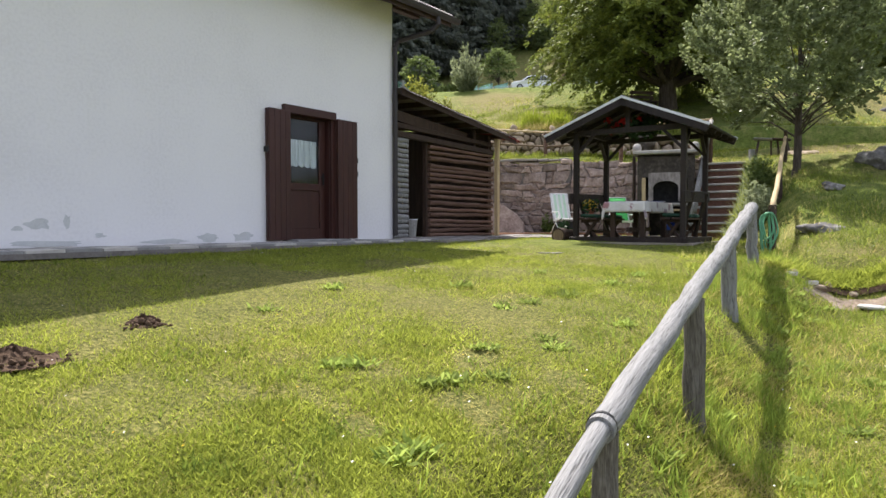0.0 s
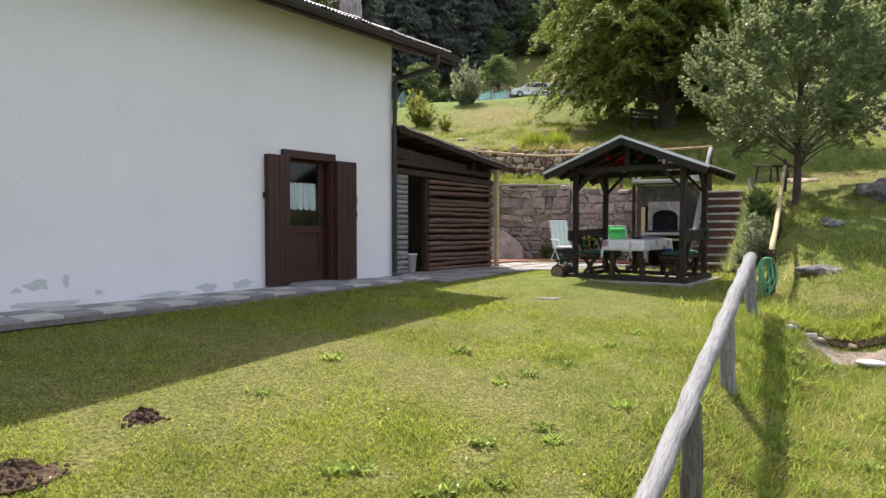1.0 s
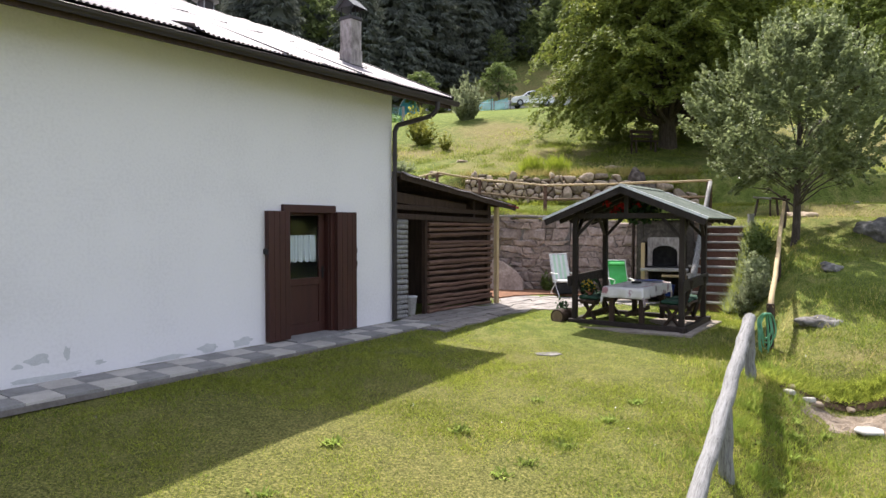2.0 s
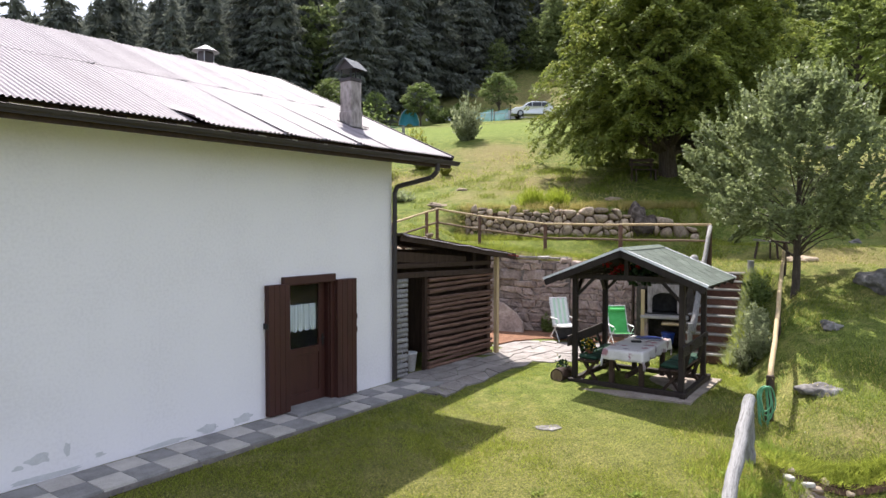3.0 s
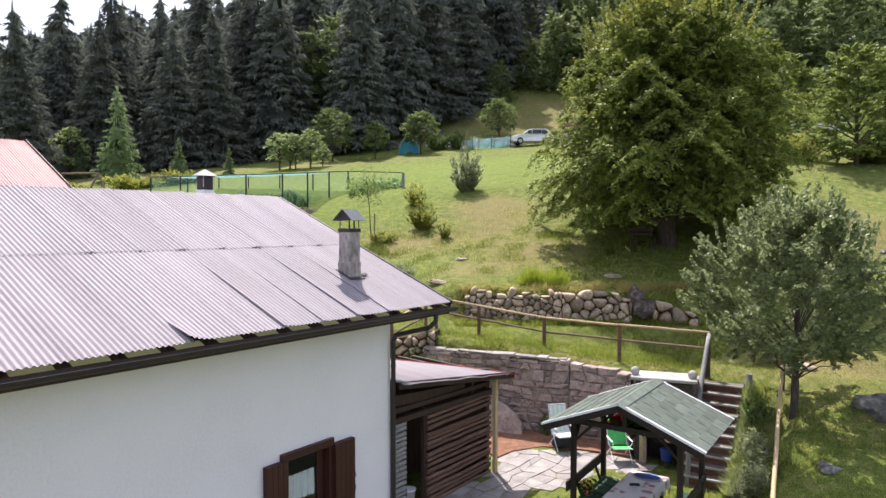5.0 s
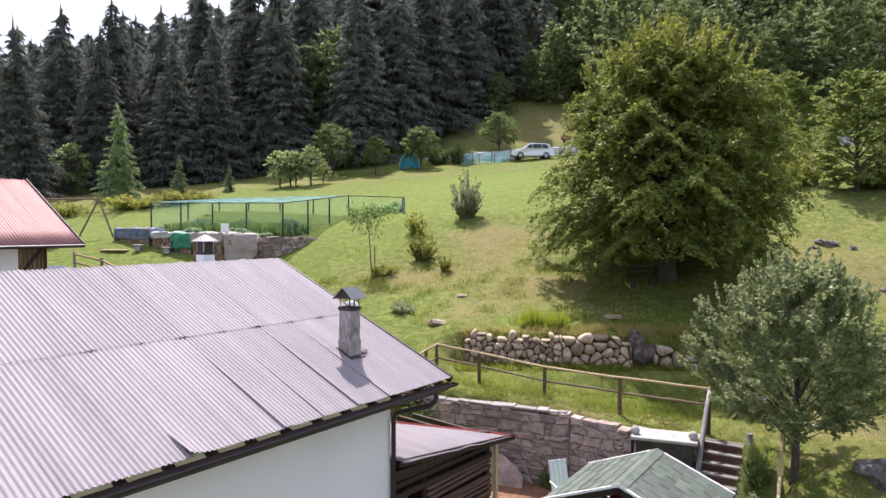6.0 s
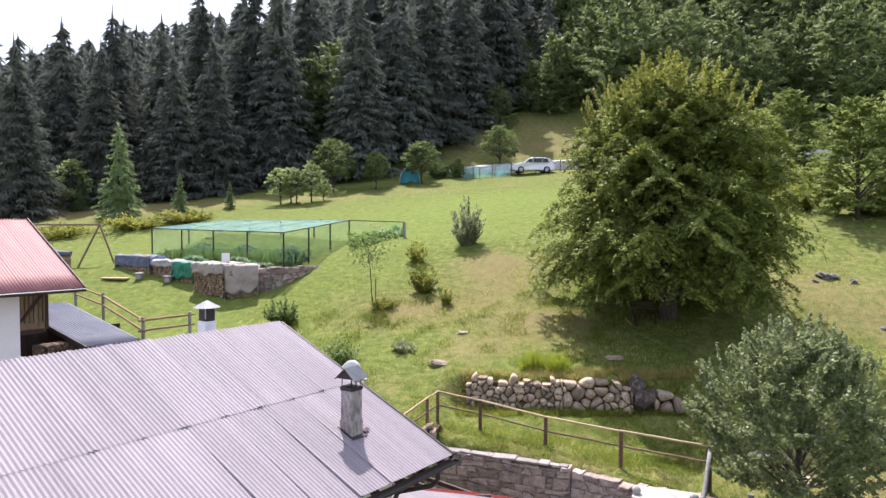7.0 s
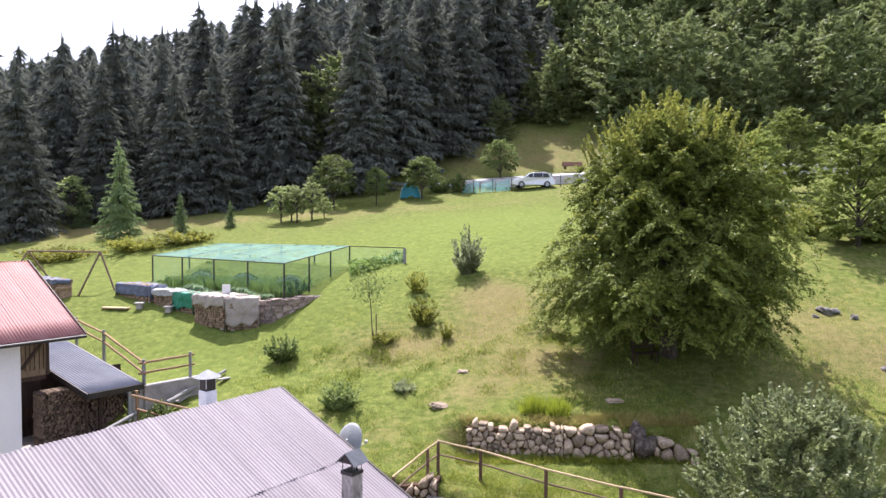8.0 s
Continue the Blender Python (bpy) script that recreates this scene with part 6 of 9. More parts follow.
def low_fence():
    f = thing("lawn_fence", pose(0, 0, 0), "bleached grey log rail on short posts beside the lawn", "fence", "rail fences")
    pts = [(0.60, 2.45, -0.50), (1.66, 4.42, -0.22), (2.75, 6.45, 0.06), (4.2, 9.12, 0.42)]
    for k, (x, y, z) in enumerate(pts):
        zg = gz(x, y) - 0.2
        log_rail("post", (x + 0.04, y + 0.02, zg), (x, y, z), 0.055 if k == 0 else 0.075, 0.05 if k == 0 else 0.068, 14, 8, 0.012, k + 2, OLDPOST if k < 2 else RAILWOOD, f, "dark weathered post" if k < 2 else "")
    log_rail("rail", (-0.85, -0.35, -0.98), (0.62, 2.5, -0.462), 0.045, 0.04, 18, 12, 0.008, 8, RAILWOOD, f)
    log_rail("rail", (0.57, 2.41, -0.48), (4.37, 9.48, 0.508), 0.054, 0.084, 22, 40, 0.009, 9, RAILWOOD, f)
    bm = bmesh.new()
    rod(bm, (0.585, 2.44, -0.476), (0.592, 2.455, -0.474), 0.058, 0.058, 16)
    part("wire_tie", bm, IRON, f, "dark wire binding")
    h = thing("slope_handrail", pose(0, 0, 0), "long pale pole handrail running up the grass bank", "handrail")
    bm = bmesh.new()
    rod(bm, (5.22, 10.62, 0.52), (8.35, 16.4, 2.42), 0.045, 0.036, 12, 14, 0.012, 19)
    part("rail", bm, PALEWOOD, h, smooth=True)
    for x, y, z in ((5.24, 10.66, 0.58), (6.7, 13.35, 1.38), (8.3, 16.3, 2.55)):
        bm = bmesh.new()
        rod(bm, (x, y, gz(x, y) - 0.25), (x, y, z), 0.065 if x < 6 else 0.05, 0.06 if x < 6 else 0.045, 10, 4, 0.006, int(x))
        part("post", bm, DARKWOOD, h)
    hose = thing("garden_hose", pose(5.22, 10.6, 0), "green garden hose coiled over a fence post", "hose")
    HOSE = mat("green_hose", [(0.07, 0.22, 0.12), (0.12, 0.33, 0.19), (0.18, 0.43, 0.27)], 8, 0.45, 0.05, 50)
    g = random.Random(8)
    for k in range(6):
        cu = bpy.data.curves.new("coil", "CURVE")
        cu.dimensions = "3D"
        cu.bevel_depth = 0.011
        cu.bevel_resolution = 2
        sp = cu.splines.new("NURBS")
        n = 14
        sp.points.add(n - 1)
        sp.use_cyclic_u = True
        hw, hh, ox = g.uniform(0.06, 0.13), g.uniform(0.2, 0.4), g.uniform(-0.08, 0.03)
        for i in range(n):
            an = i * math.tau / n
            sp.points[i].co = (-0.1 + ox + hw * math.cos(an), -0.1 - 0.012 * k + 0.03 * math.sin(3 * an), 0.46 - hh + hh * math.sin(an), 1)
        ob = new("coil", cu)
        ob.parent = hose
        cu.materials.append(HOSE)


low_fence()


# ---- rocks, soil, small bench on the bank ----
EDGE_TURF = []


def rocks():
    def rock(x, y, size, seed, label, m=DARKROCK, sink=0.3, rot=0, det=3):
        bm = lump(size, seed, det + 1, 0.55)
        ob = part("rock", bm, m, None, smooth=True)
        ob.matrix_world = pose(x, y, gz(x, y) + size[2] * (0.5 - sink), 4, 3, rot)
        tagged(ob, label, "rock", "rocks")
    rock(10.05, 14.9, (1.15, 0.9, 0.62), 2, "large grey boulder half sunk in the grass bank", sink=0.36)
    rock(6.45, 11.25, (0.8, 0.36, 0.26), 5, "low flat grey rock showing through the grass", DARKROCK, 0.82, 10)
    rock(7.6, 13.1, (0.4, 0.28, 0.2), 6, "small grey rock in the shaded grass", DARKROCK, 0.6)
    rock(9.2, 17.3, (0.8, 0.5, 0.3), 8, "small grey rock in the grass bank", BOULDER, 0.5)
    rock(0.8, 27.1, (0.5, 0.3, 0.16), 9, "small pale stone in the meadow", BOULDER, 0.3)
    rock(-0.15, 24.6, (0.75, 0.45, 0.22), 10, "flat pale stone in the meadow", BOULDER, 0.3)
    rock(6.2, 24.4, (0.55, 0.35, 0.16), 11, "flat pale stone in the tree's shade", BOULDER, 0.3)
    for k, (x, y, s) in enumerate(((17.4, 30.6, 1.3), (18.2, 29.9, 0.7), (16.6, 30.2, 0.6), (19.3, 28.6, 0.9), (18.9, 25.4, 1.0), (17.2, 26.2, 0.6), (12.6, 20.5, 0.7), (15.5, 21.4, 0.8))):
        rock(x, y, (s * 0.6, s * 0.45, s * 0.3), 13 + k, "grey rock lying in the upper meadow", DARKROCK, 0.4, k * 40)
    for k, (x, y, s) in enumerate(((5.02, 8.95, 0.16), (4.75, 9.1, 0.11), (5.3, 9.2, 0.13), (5.55, 9.05, 0.1))):
        rock(x, y, (s * 1.3, s, s * 0.7), 30 + k, "pale stone at the edge of the dug bank", BOULDER, 0.3, k * 30, 2)

    def mound(x, y, r, h, seed, label):
        g = random.Random(seed)
        bm = bmesh.new()
        n = 26
        rows = []
        for i in range(9):
            q = i / 8
            rows.append([bm.verts.new((r * q * math.cos(k * math.tau / n) * (1 + 0.2 * noise.noise((math.cos(k * math.tau / n), math.sin(k * math.tau / n), seed))), r * q * math.sin(k * math.tau / n) * (1 + 0.2 * noise.noise((math.cos(k * math.tau / n), math.sin(k * math.tau / n), seed))),
                                       h * (1 - q) ** 0.9 * (1 + g.uniform(-0.5, 0.5)) - 0.012)) for k in range(n)])
        for i in range(8):
            for k in range(n):
                bm.faces.new((rows[i][k], rows[i][(k + 1) % n], rows[i + 1][(k + 1) % n], rows[i + 1][k]))
        bmesh.ops.remove_doubles(bm, verts=bm.verts, dist=0.001)
        for k in range(110):
            q, an = r * 1.35 * g.random() ** 0.6, g.uniform(0, math.tau)
            sz = g.uniform(0.008, 0.03) * (1.2 - 0.5 * q / r)
            zc = h * max(0.0, 1 - q / r) * 0.9
            bmesh.ops.create_icosphere(bm, subdivisions=1, radius=sz, matrix=pose(q * math.cos(an), q * math.sin(an), zc, g.uniform(0, 360), g.uniform(0, 360), 0) @ Matrix.Diagonal((1, g.uniform(0.6, 1.2), 0.8, 1)))
        ob = part("molehill", bm, SOIL, None)
        ob.matrix_world = pose(x, y, gz(x, y))
        tagged(ob, label, "molehill", "molehills")
    mound(-2.24, 5.0, 0.17, 0.075, 1, "small dark molehill of fresh soil in the lawn")
    mound(-2.62, 4.05, 0.28, 0.085, 2, "broad dry molehill of crumbled soil in the lawn")
    # worn soil below an eroded edge of turf, with pale stones
    SANDY = mat("sandy_soil", [(0.12, 0.088, 0.062), (0.23, 0.18, 0.135), (0.36, 0.295, 0.235)], 5, 1.0, 0.8, 40)
    bm = bmesh.new()
    rings = []
    for q in range(1, 11):
        ring = []
        for k in range(36):
            an = k * math.tau / 36
            r = (1 + 0.5 * noise.noise((math.cos(an) * 2.2, math.sin(an) * 2.2, 4))) * q / 10
            x, y = 5.5 + 1.05 * r * math.cos(an), 8.62 - 0.12 * r * math.cos(an) + 0.36 * r * math.sin(an)
            ring.append(bm.verts.new((x, y, gz(x, y) + 0.035 * (1 - (q / 10) ** 2) + 0.04 * noise.noise((x * 7, y * 7, 2)) - (0.04 if q == 10 else 0))))
        rings.append(ring)
    for A, B in zip(rings, rings[1:]):
        for k in range(36):
            bm.faces.new((A[k], A[(k + 1) % 36], B[(k + 1) % 36], B[k]))
    bm.faces.new(rings[0])
    ob = part("worn_soil", bm, SANDY)
    tagged(ob, "bare sandy soil worn into the grass", "soil", kind="structure")
    bm = bmesh.new()
    prev = None
    for k in range(40):
        t = k / 39
        x, y = 4.55 + 2.6 * t, 9.02 + 0.1 * math.sin(t * 7) + 0.18 * t
        z = gz(x, y)
        h = 0.035 * math.sin(math.pi * t) ** 0.5 + 0.04 * noise.noise((x * 3, 0, 9))
        row = [bm.verts.new((x, y + o + 0.03 * noise.noise((x * 6, o * 9, 1)), z + dz)) for o, dz in ((-0.12, -0.04), (-0.06, 0.02), (-0.03, h * 0.6), (-0.05, h), (0.06, h + 0.01), (0.3, -0.03))]
        if prev:
            for m in range(5):
                bm.faces.new((prev[m], row[m], row[m + 1], prev[m + 1]))
        prev = row
    ob = part("eroded_edge", bm, SOIL)
    tagged(ob, "dark eroded soil edge under the turf of the bank", "soil", kind="structure")
    g = np.random.RandomState(90)
    xs = g.uniform(4.5, 7.2, 6000)
    ys = 9.06 + 0.1 * np.sin((xs - 4.55) / 2.6 * 7) + 0.18 * (xs - 4.55) / 2.6 + g.uniform(-0.06, 0.3, 6000)
    EDGE_TURF.append(np.stack([xs, ys], 1))
    for k, (x, y, s, m) in enumerate(((5.42, 8.42, 0.72, "pale_slab"), (4.62, 8.86, 0.34, "pale_stone"), (4.92, 8.93, 0.3, "pale_stone"), (6.1, 8.55, 0.4, "pale_stone"))):
        bm = bmesh.new()
        prism(bm, [(-0.28, -0.14), (0.1, -0.2), (0.3, -0.04), (0.24, 0.14), (-0.1, 0.18), (-0.32, 0.05)], 0, 0.07)
        bmesh.ops.bevel(bm, geom=bm.edges[:], offset=0.02, segments=1, affect="EDGES")
        ob = part(m, bm, bpy.data.materials.get("pale_rock") or mat("pale_rock", [(0.34, 0.32, 0.29), (0.46, 0.43, 0.4), (0.55, 0.52, 0.49)], 4, 0.85, 0.4, 30))
        ob.matrix_world = pose(x, y, gz(x, y) + 0.02, 3, 4, 20 + 70 * k) @ Matrix.Diagonal((s, s, 0.8 if k else 0.6, 1))
        tagged(ob, "pale flat stone on bare soil below the bank", "stone slab", "stones on the bare soil")
    b = thing("small_bench", pose(8.78, 18.0, gz(8.78, 18.0), 0, 0, -25), "small weathered plank bench with splayed legs on the bank", "bench")
    for k, x in enumerate((-0.2, 0.24)):
        bm = bmesh.new()
        box(bm, (x, 0, 0.46 - 0.03 * k), (0.46, 0.34, 0.045), pose(0, 0, 0, 0, 6).to_3x3(), 0.008)
        part("seat_plank", bm, GREYLOG if k == 0 else DARKWOOD, b)
    for x in (-0.3, 0.0, 0.15, 0.36):
        bm = bmesh.new()
        beam(bm, (x * 1.25, -0.1, -0.02), (x, 0.02, 0.43), 0.045, 0.045)
        part("leg", bm, DARKWOOD, b)


rocks()


def tree_bench():
    b = thing("garden_bench", pose(8.05, 27.0, gz(8.05, 27.0), 0, 0, 12), "dark weathered plank bench in the shade under the beech", "bench")
    for y in (-0.14, 0.04):
        bm = bmesh.new()
        box(bm, (0, y, 0.44), (1.05, 0.16, 0.04), None, 0.006)
        part("seat_plank", bm, DARKWOOD, b)
    for z in (0.66, 0.84):
        bm = bmesh.new()
        box(bm, (0, 0.2, z), (1.05, 0.035, 0.12), None, 0.006)
        part("back_plank", bm, DARKWOOD, b)
    for x in (-0.42, 0.42):
        bm = bmesh.new()
        beam(bm, (x, 0.18, -0.05), (x, 0.23, 0.92), 0.06, 0.06)
        part("back_post", bm, DARKWOOD, b)
        bm = bmesh.new()
        beam(bm, (x, -0.18, -0.05), (x, -0.16, 0.42), 0.06, 0.06)
        part("leg", bm, DARKWOOD, b)


tree_bench()

# ---- trees and woods ----
def sprays(centres, outward, count, reach, spread, droop, size, seed, up=0.0, aspect=1.7):
    """Leaf quads in flat sprays that start at the centres and point outward. Returns an array (n, 4, 3)."""
    g = np.random.RandomState(seed)
    c = np.repeat(centres, count, 0)
    o = np.repeat(outward, count, 0)
    side = np.cross(o, (0, 0, 1.0))
    side /= np.linalg.norm(side, axis=1)[:, None] + 1e-6
    k = len(c)
    t = g.uniform(0, 1, (k, 1))
    w = g.normal(size=(k, 1)) * spread * (1.1 - 0.6 * t)
    p = c + o * t * reach + side * w + np.array((0, 0, 1.0)) * (g.normal(size=(k, 1)) * spread * 0.28 - droop * t * t + up * t)
    a = o * 0.7 + side * g.normal(size=(k, 1)) * 0.9 + g.normal(size=(k, 3)) * 0.35
    a[:, 2] -= droop * 0.6 * t[:, 0]
    a /= np.linalg.norm(a, axis=1)[:, None]
    nrm = np.array((0, 0, 1.0)) + g.normal(size=(k, 3)) * 0.65
    b = np.cross(nrm, a)
    b /= np.linalg.norm(b, axis=1)[:, None] + 1e-6
    s = size * g.uniform(0.6, 1.35, (k, 1))
    a, b = a * s * aspect * 0.5, b * s * 0.5
    return np.stack([p - a, p + b, p + a, p - b], 1)


def crown_points(n, radii, seed, profile, shell=0.45):
    """Points in a crown: profile(t) gives the width at the height t (0 to 1)."""
    g = np.random.RandomState(seed)
    t = g.uniform(0.02, 1, n)
    an = g.uniform(0, math.tau, n)
    rr = g.uniform(0, 1, n) ** shell
    lobes = 1 + 0.16 * np.sin(an * 3 + t * 6 + seed) + 0.10 * np.sin(an * 7 - t * 11 + seed * 2)
    w = profile(t) * lobes
    p = np.stack([radii[0] * w * rr * np.cos(an), radii[1] * w * rr * np.sin(an), radii[2] * t], 1)
    o = np.stack([np.cos(an), np.sin(an), 0.9 * (t - 0.45) + g.normal(size=n) * 0.12], 1)
    o /= np.linalg.norm(o, axis=1)[:, None]
    return p, o


def limbs(bm, base, top, tips, r, seed, fork=0.12, thin=1.0):
    """A tapered trunk and limbs that curve out to the tips."""
    rod(bm, base, top, r, r * 0.3, 10, 6, r * 0.25, seed)
    # root flare
    rod(bm, Vector(base) - Vector((0, 0, 0.1)), Vector(base) + Vector((0, 0, r * 2)), r * 1.25, r, 10, 2)
    g = random.Random(seed)
    base, top = Vector(base), Vector(top)
    for tip in tips:
        tip = Vector(tip)
        f = min(0.9, max(fork, (tip.z - base.z) / (top.z - base.z) * 0.7 - 0.05))
        s = base + (top - base) * f
        mid = s + (tip - s) * 0.5 + Vector((0, 0, 0.12 * (tip - s).length))
        rr = r * thin * (0.45 - 0.25 * f) * g.uniform(0.8, 1.2)
        rod(bm, s, mid, rr, rr * 0.6, 6, 3, rr * 0.5, g.randint(0, 99))
        rod(bm, mid, tip, rr * 0.6, rr * 0.15, 5, 3, rr * 0.4, g.randint(0, 99))


def unit(v):
    return v / (np.linalg.norm(v, axis=1)[:, None] + 1e-9)


def bough_leaves(origin, tip, width, count, size, seed, hang=0.25, rise=0.25, inner=0.3, aspect=1.9):
    """Leaf quads of flat, drooping boughs that run from the origins to the tips; width: half the breadth of a bough."""
    g = np.random.RandomState(seed)
    nb = len(tip)
    i = np.repeat(np.arange(nb), count)
    k = len(i)
    o, d = origin[i], (tip - origin)[i]
    ln = np.linalg.norm(d, axis=1)[:, None]
    fwd = d / ln
    side = unit(np.cross(fwd, (0, 0, 1.0)))
    # leaves sit on side twigs: a twig has its own place on the bough and its own reach
    tw = g.randint(0, 22, k)
    rs = np.random.RandomState(seed + 1)
    ts = rs.uniform(inner, 1.0, (nb, 22))
    to = rs.uniform(-1, 1, (nb, 22))
    s = ts[i, tw][:, None]
    q = g.uniform(0, 1, (k, 1)) ** 0.7
    reach = to[i, tw][:, None] * width[i][:, None] * (1.15 - 0.75 * np.abs(s - 0.55) ** 1.2)
    p = o + d * s + fwd * (0.45 * q * width[i][:, None]) + side * reach * q
    p[:, 2:] += rise * ln * np.sin(np.pi * np.clip(s, 0, 1)) * 0.5 - hang * (q * np.abs(reach) + 0.5 * q * q * s)
    p += g.normal(size=(k, 3)) * np.array((0.05, 0.05, 0.035)) * width[i][:, None]
    a = fwd * 0.7 + side * np.sign(reach) * 0.8 + g.normal(size=(k, 3)) * 0.4
    a[:, 2] -= hang * 1.1 * q[:, 0]
    a = unit(a)
    b = unit(np.cross(np.array((0, 0, 1.0)) + g.normal(size=(k, 3)) * 0.5, a))
    z = size * g.uniform(0.6, 1.35, (k, 1))
    a, b = a * z * aspect * 0.5, b * z * 0.5
    return np.stack([p - a, p + b, p + a, p - b], 1)


def leaf_tips(arr):
    """Pointed triangles in place of leaf quads, of about the same area."""
    a, b = arr[:, 2] - arr[:, 0], arr[:, 1] - arr[:, 3]
    return np.stack([arr[:, 0] - b * 0.6, arr[:, 0] + b * 0.6, arr[:, 2] + a * 0.2], 1)


def core_leaves(n, radii, low, size, seed, prof, shell=0.6):
    """Coarse inner foliage that closes a crown."""
    p, o = crown_points(n, radii, seed, prof, shell)
    p[:, 2] += low
    return sprays(p, o, 3, size * 2, size, size * 0.6, size, seed + 1)


def big_beech():
    x, y = 9.2, 27.6
    z = gz(x, y)
    t = thing("tree", pose(x, y, z - 0.1), "broad old beech tree with drooping yellow-green crown in the meadow", "tree")
    prof = lambda q: np.interp(q, [0, 0.08, 0.22, 0.42, 0.62, 0.8, 0.92, 1.0], [0.86, 0.96, 1.0, 0.95, 0.84, 0.66, 0.46, 0.2])
    g = np.random.RandomState(5)
    nb = 230
    q = (np.arange(nb) + g.uniform(0, 1, nb)) / nb
    an = np.arange(nb) * 2.39996 + g.normal(size=nb) * 0.25
    lobes = 1 + 0.10 * np.sin(an * 3 + q * 5) + 0.07 * np.sin(an * 5 - q * 9 + 1)
    R = 5.3 * prof(q) * lobes * g.uniform(0.72, 1.06, nb)
    zt = 1.05 + 8.9 * q
    tip = np.stack([R * np.cos(an), R * np.sin(an), zt], 1)
    zo = np.clip(1.6 + 7.2 * (q - 0.1), 1.6, 8.6)
    org = np.stack([0.05 * R * np.cos(an), 0.05 * R * np.sin(an), zo], 1)
    width = 0.5 + 0.75 * prof(q) * g.uniform(0.7, 1.2, nb)
    arr = bough_leaves(org, tip, width, 860, 0.062, 6, hang=0.72, rise=0.22, inner=0.42)
    # ragged upright tips along the top
    an2 = g.uniform(0, math.tau, 90)
    rr = 3.3 * np.sqrt(g.uniform(0, 1, 90))
    c = np.stack([rr * np.cos(an2), rr * np.sin(an2), 9.9 - 0.19 * rr ** 2 + g.uniform(-0.35, 0.25, 90)], 1)
    up = np.stack([0.35 * np.cos(an2), 0.35 * np.sin(an2), np.ones(90)], 1)
    # top and bough tips get a lighter leaf colour that stands for sunlight
    young = np.concatenate([sprays(c, up, 46, 0.85, 0.09, 0.0, 0.075, 9), sprays(tip - (tip - org) * 0.12, unit(tip - org) + np.array((0, 0, 0.15)), 34, 0.8, 0.16, 0.3, 0.066, 19)])
    place("young_foliage", tris("young_foliage", leaf_tips(young)), leaf_mat("sunlit_beech_leaf", (0.095, 0.112, 0.025), (0.35, 0.365, 0.08), 0.42), t, "crown and bough tips coloured lighter yellow-green for the sun on them")
    arr = np.concatenate([arr, core_leaves(7500, (3.7, 3.7, 7.5), 1.6, 0.12, 25, prof, 0.5)])
    place("crown", tris("crown", leaf_tips(arr)), BEECH, t)
    bm = bmesh.new()
    tips = [tuple(org[i] * 0.25 + tip[i] * 0.75) for i in range(0, nb, 4)]
    limbs(bm, (0, 0, 0), (0.2, 0.1, 8.2), tips, 0.34, 5)
    part("trunk", bm, BARK, t)


def apple_tree():
    x, y = 8.02, 15.25
    z = gz(x, y)
    t = thing("tree", pose(x, y, z - 0.05), "small round apple tree with grey-green leaves on the bank", "tree")
    prof = lambda q: np.interp(q, [0, 0.1, 0.3, 0.55, 0.8, 1.0], [0.62, 0.88, 1.0, 0.9, 0.68, 0.3])
    # leafy shoots that lean out and up, with gaps between them
    p, o = crown_points(430, (2.05, 2.0, 2.95), 8, prof, 0.3)
    p[:, 2] += 1.55
    g = np.random.RandomState(6)
    o = unit(o * np.array((0.8, 0.8, 0.5)) + np.array((0, 0, 0.75)) + g.normal(size=o.shape) * 0.3)
    arr = sprays(p, o, 96, 0.55, 0.1, 0.03, 0.058, 3, up=0.05, aspect=1.5)
    # hanging side twigs round the foot of the crown
    lp, lo = crown_points(46, (1.5, 1.5, 0.6), 18, lambda q: 0.75 + 0.25 * q, 0.3)
    lp[:, 2] += 1.55
    lo = unit(lo * np.array((1, 1, 0.0)) + np.array((0, 0, -0.5)))
    arr = np.concatenate([arr, sprays(lp, lo, 70, 0.4, 0.1, 0.1, 0.058, 4)])
    an = g.uniform(0, math.tau, 120)
    rr = g.uniform(0.1, 1.9, 120)
    c = np.stack([rr * np.cos(an), rr * np.sin(an), 4.35 - 0.34 * rr ** 2 + g.uniform(-0.3, 0.25, 120)], 1)
    up = np.stack([0.2 * np.cos(an), 0.2 * np.sin(an), np.ones(120)], 1)
    arr = np.concatenate([arr, sprays(c, up, 44, 0.85, 0.045, 0.0, 0.066, 11)])
    place("crown", quads("crown", arr), APPLE, t)
    bm = bmesh.new()
    tips = [tuple(p[i] * 0.8) for i in range(0, 40)]
    limbs(bm, (0, 0, 0), (0.05, 0.0, 3.8), tips, 0.09, 9, 0.24, 0.6)
    part("trunk", bm, BARK, t)


big_beech()
apple_tree()


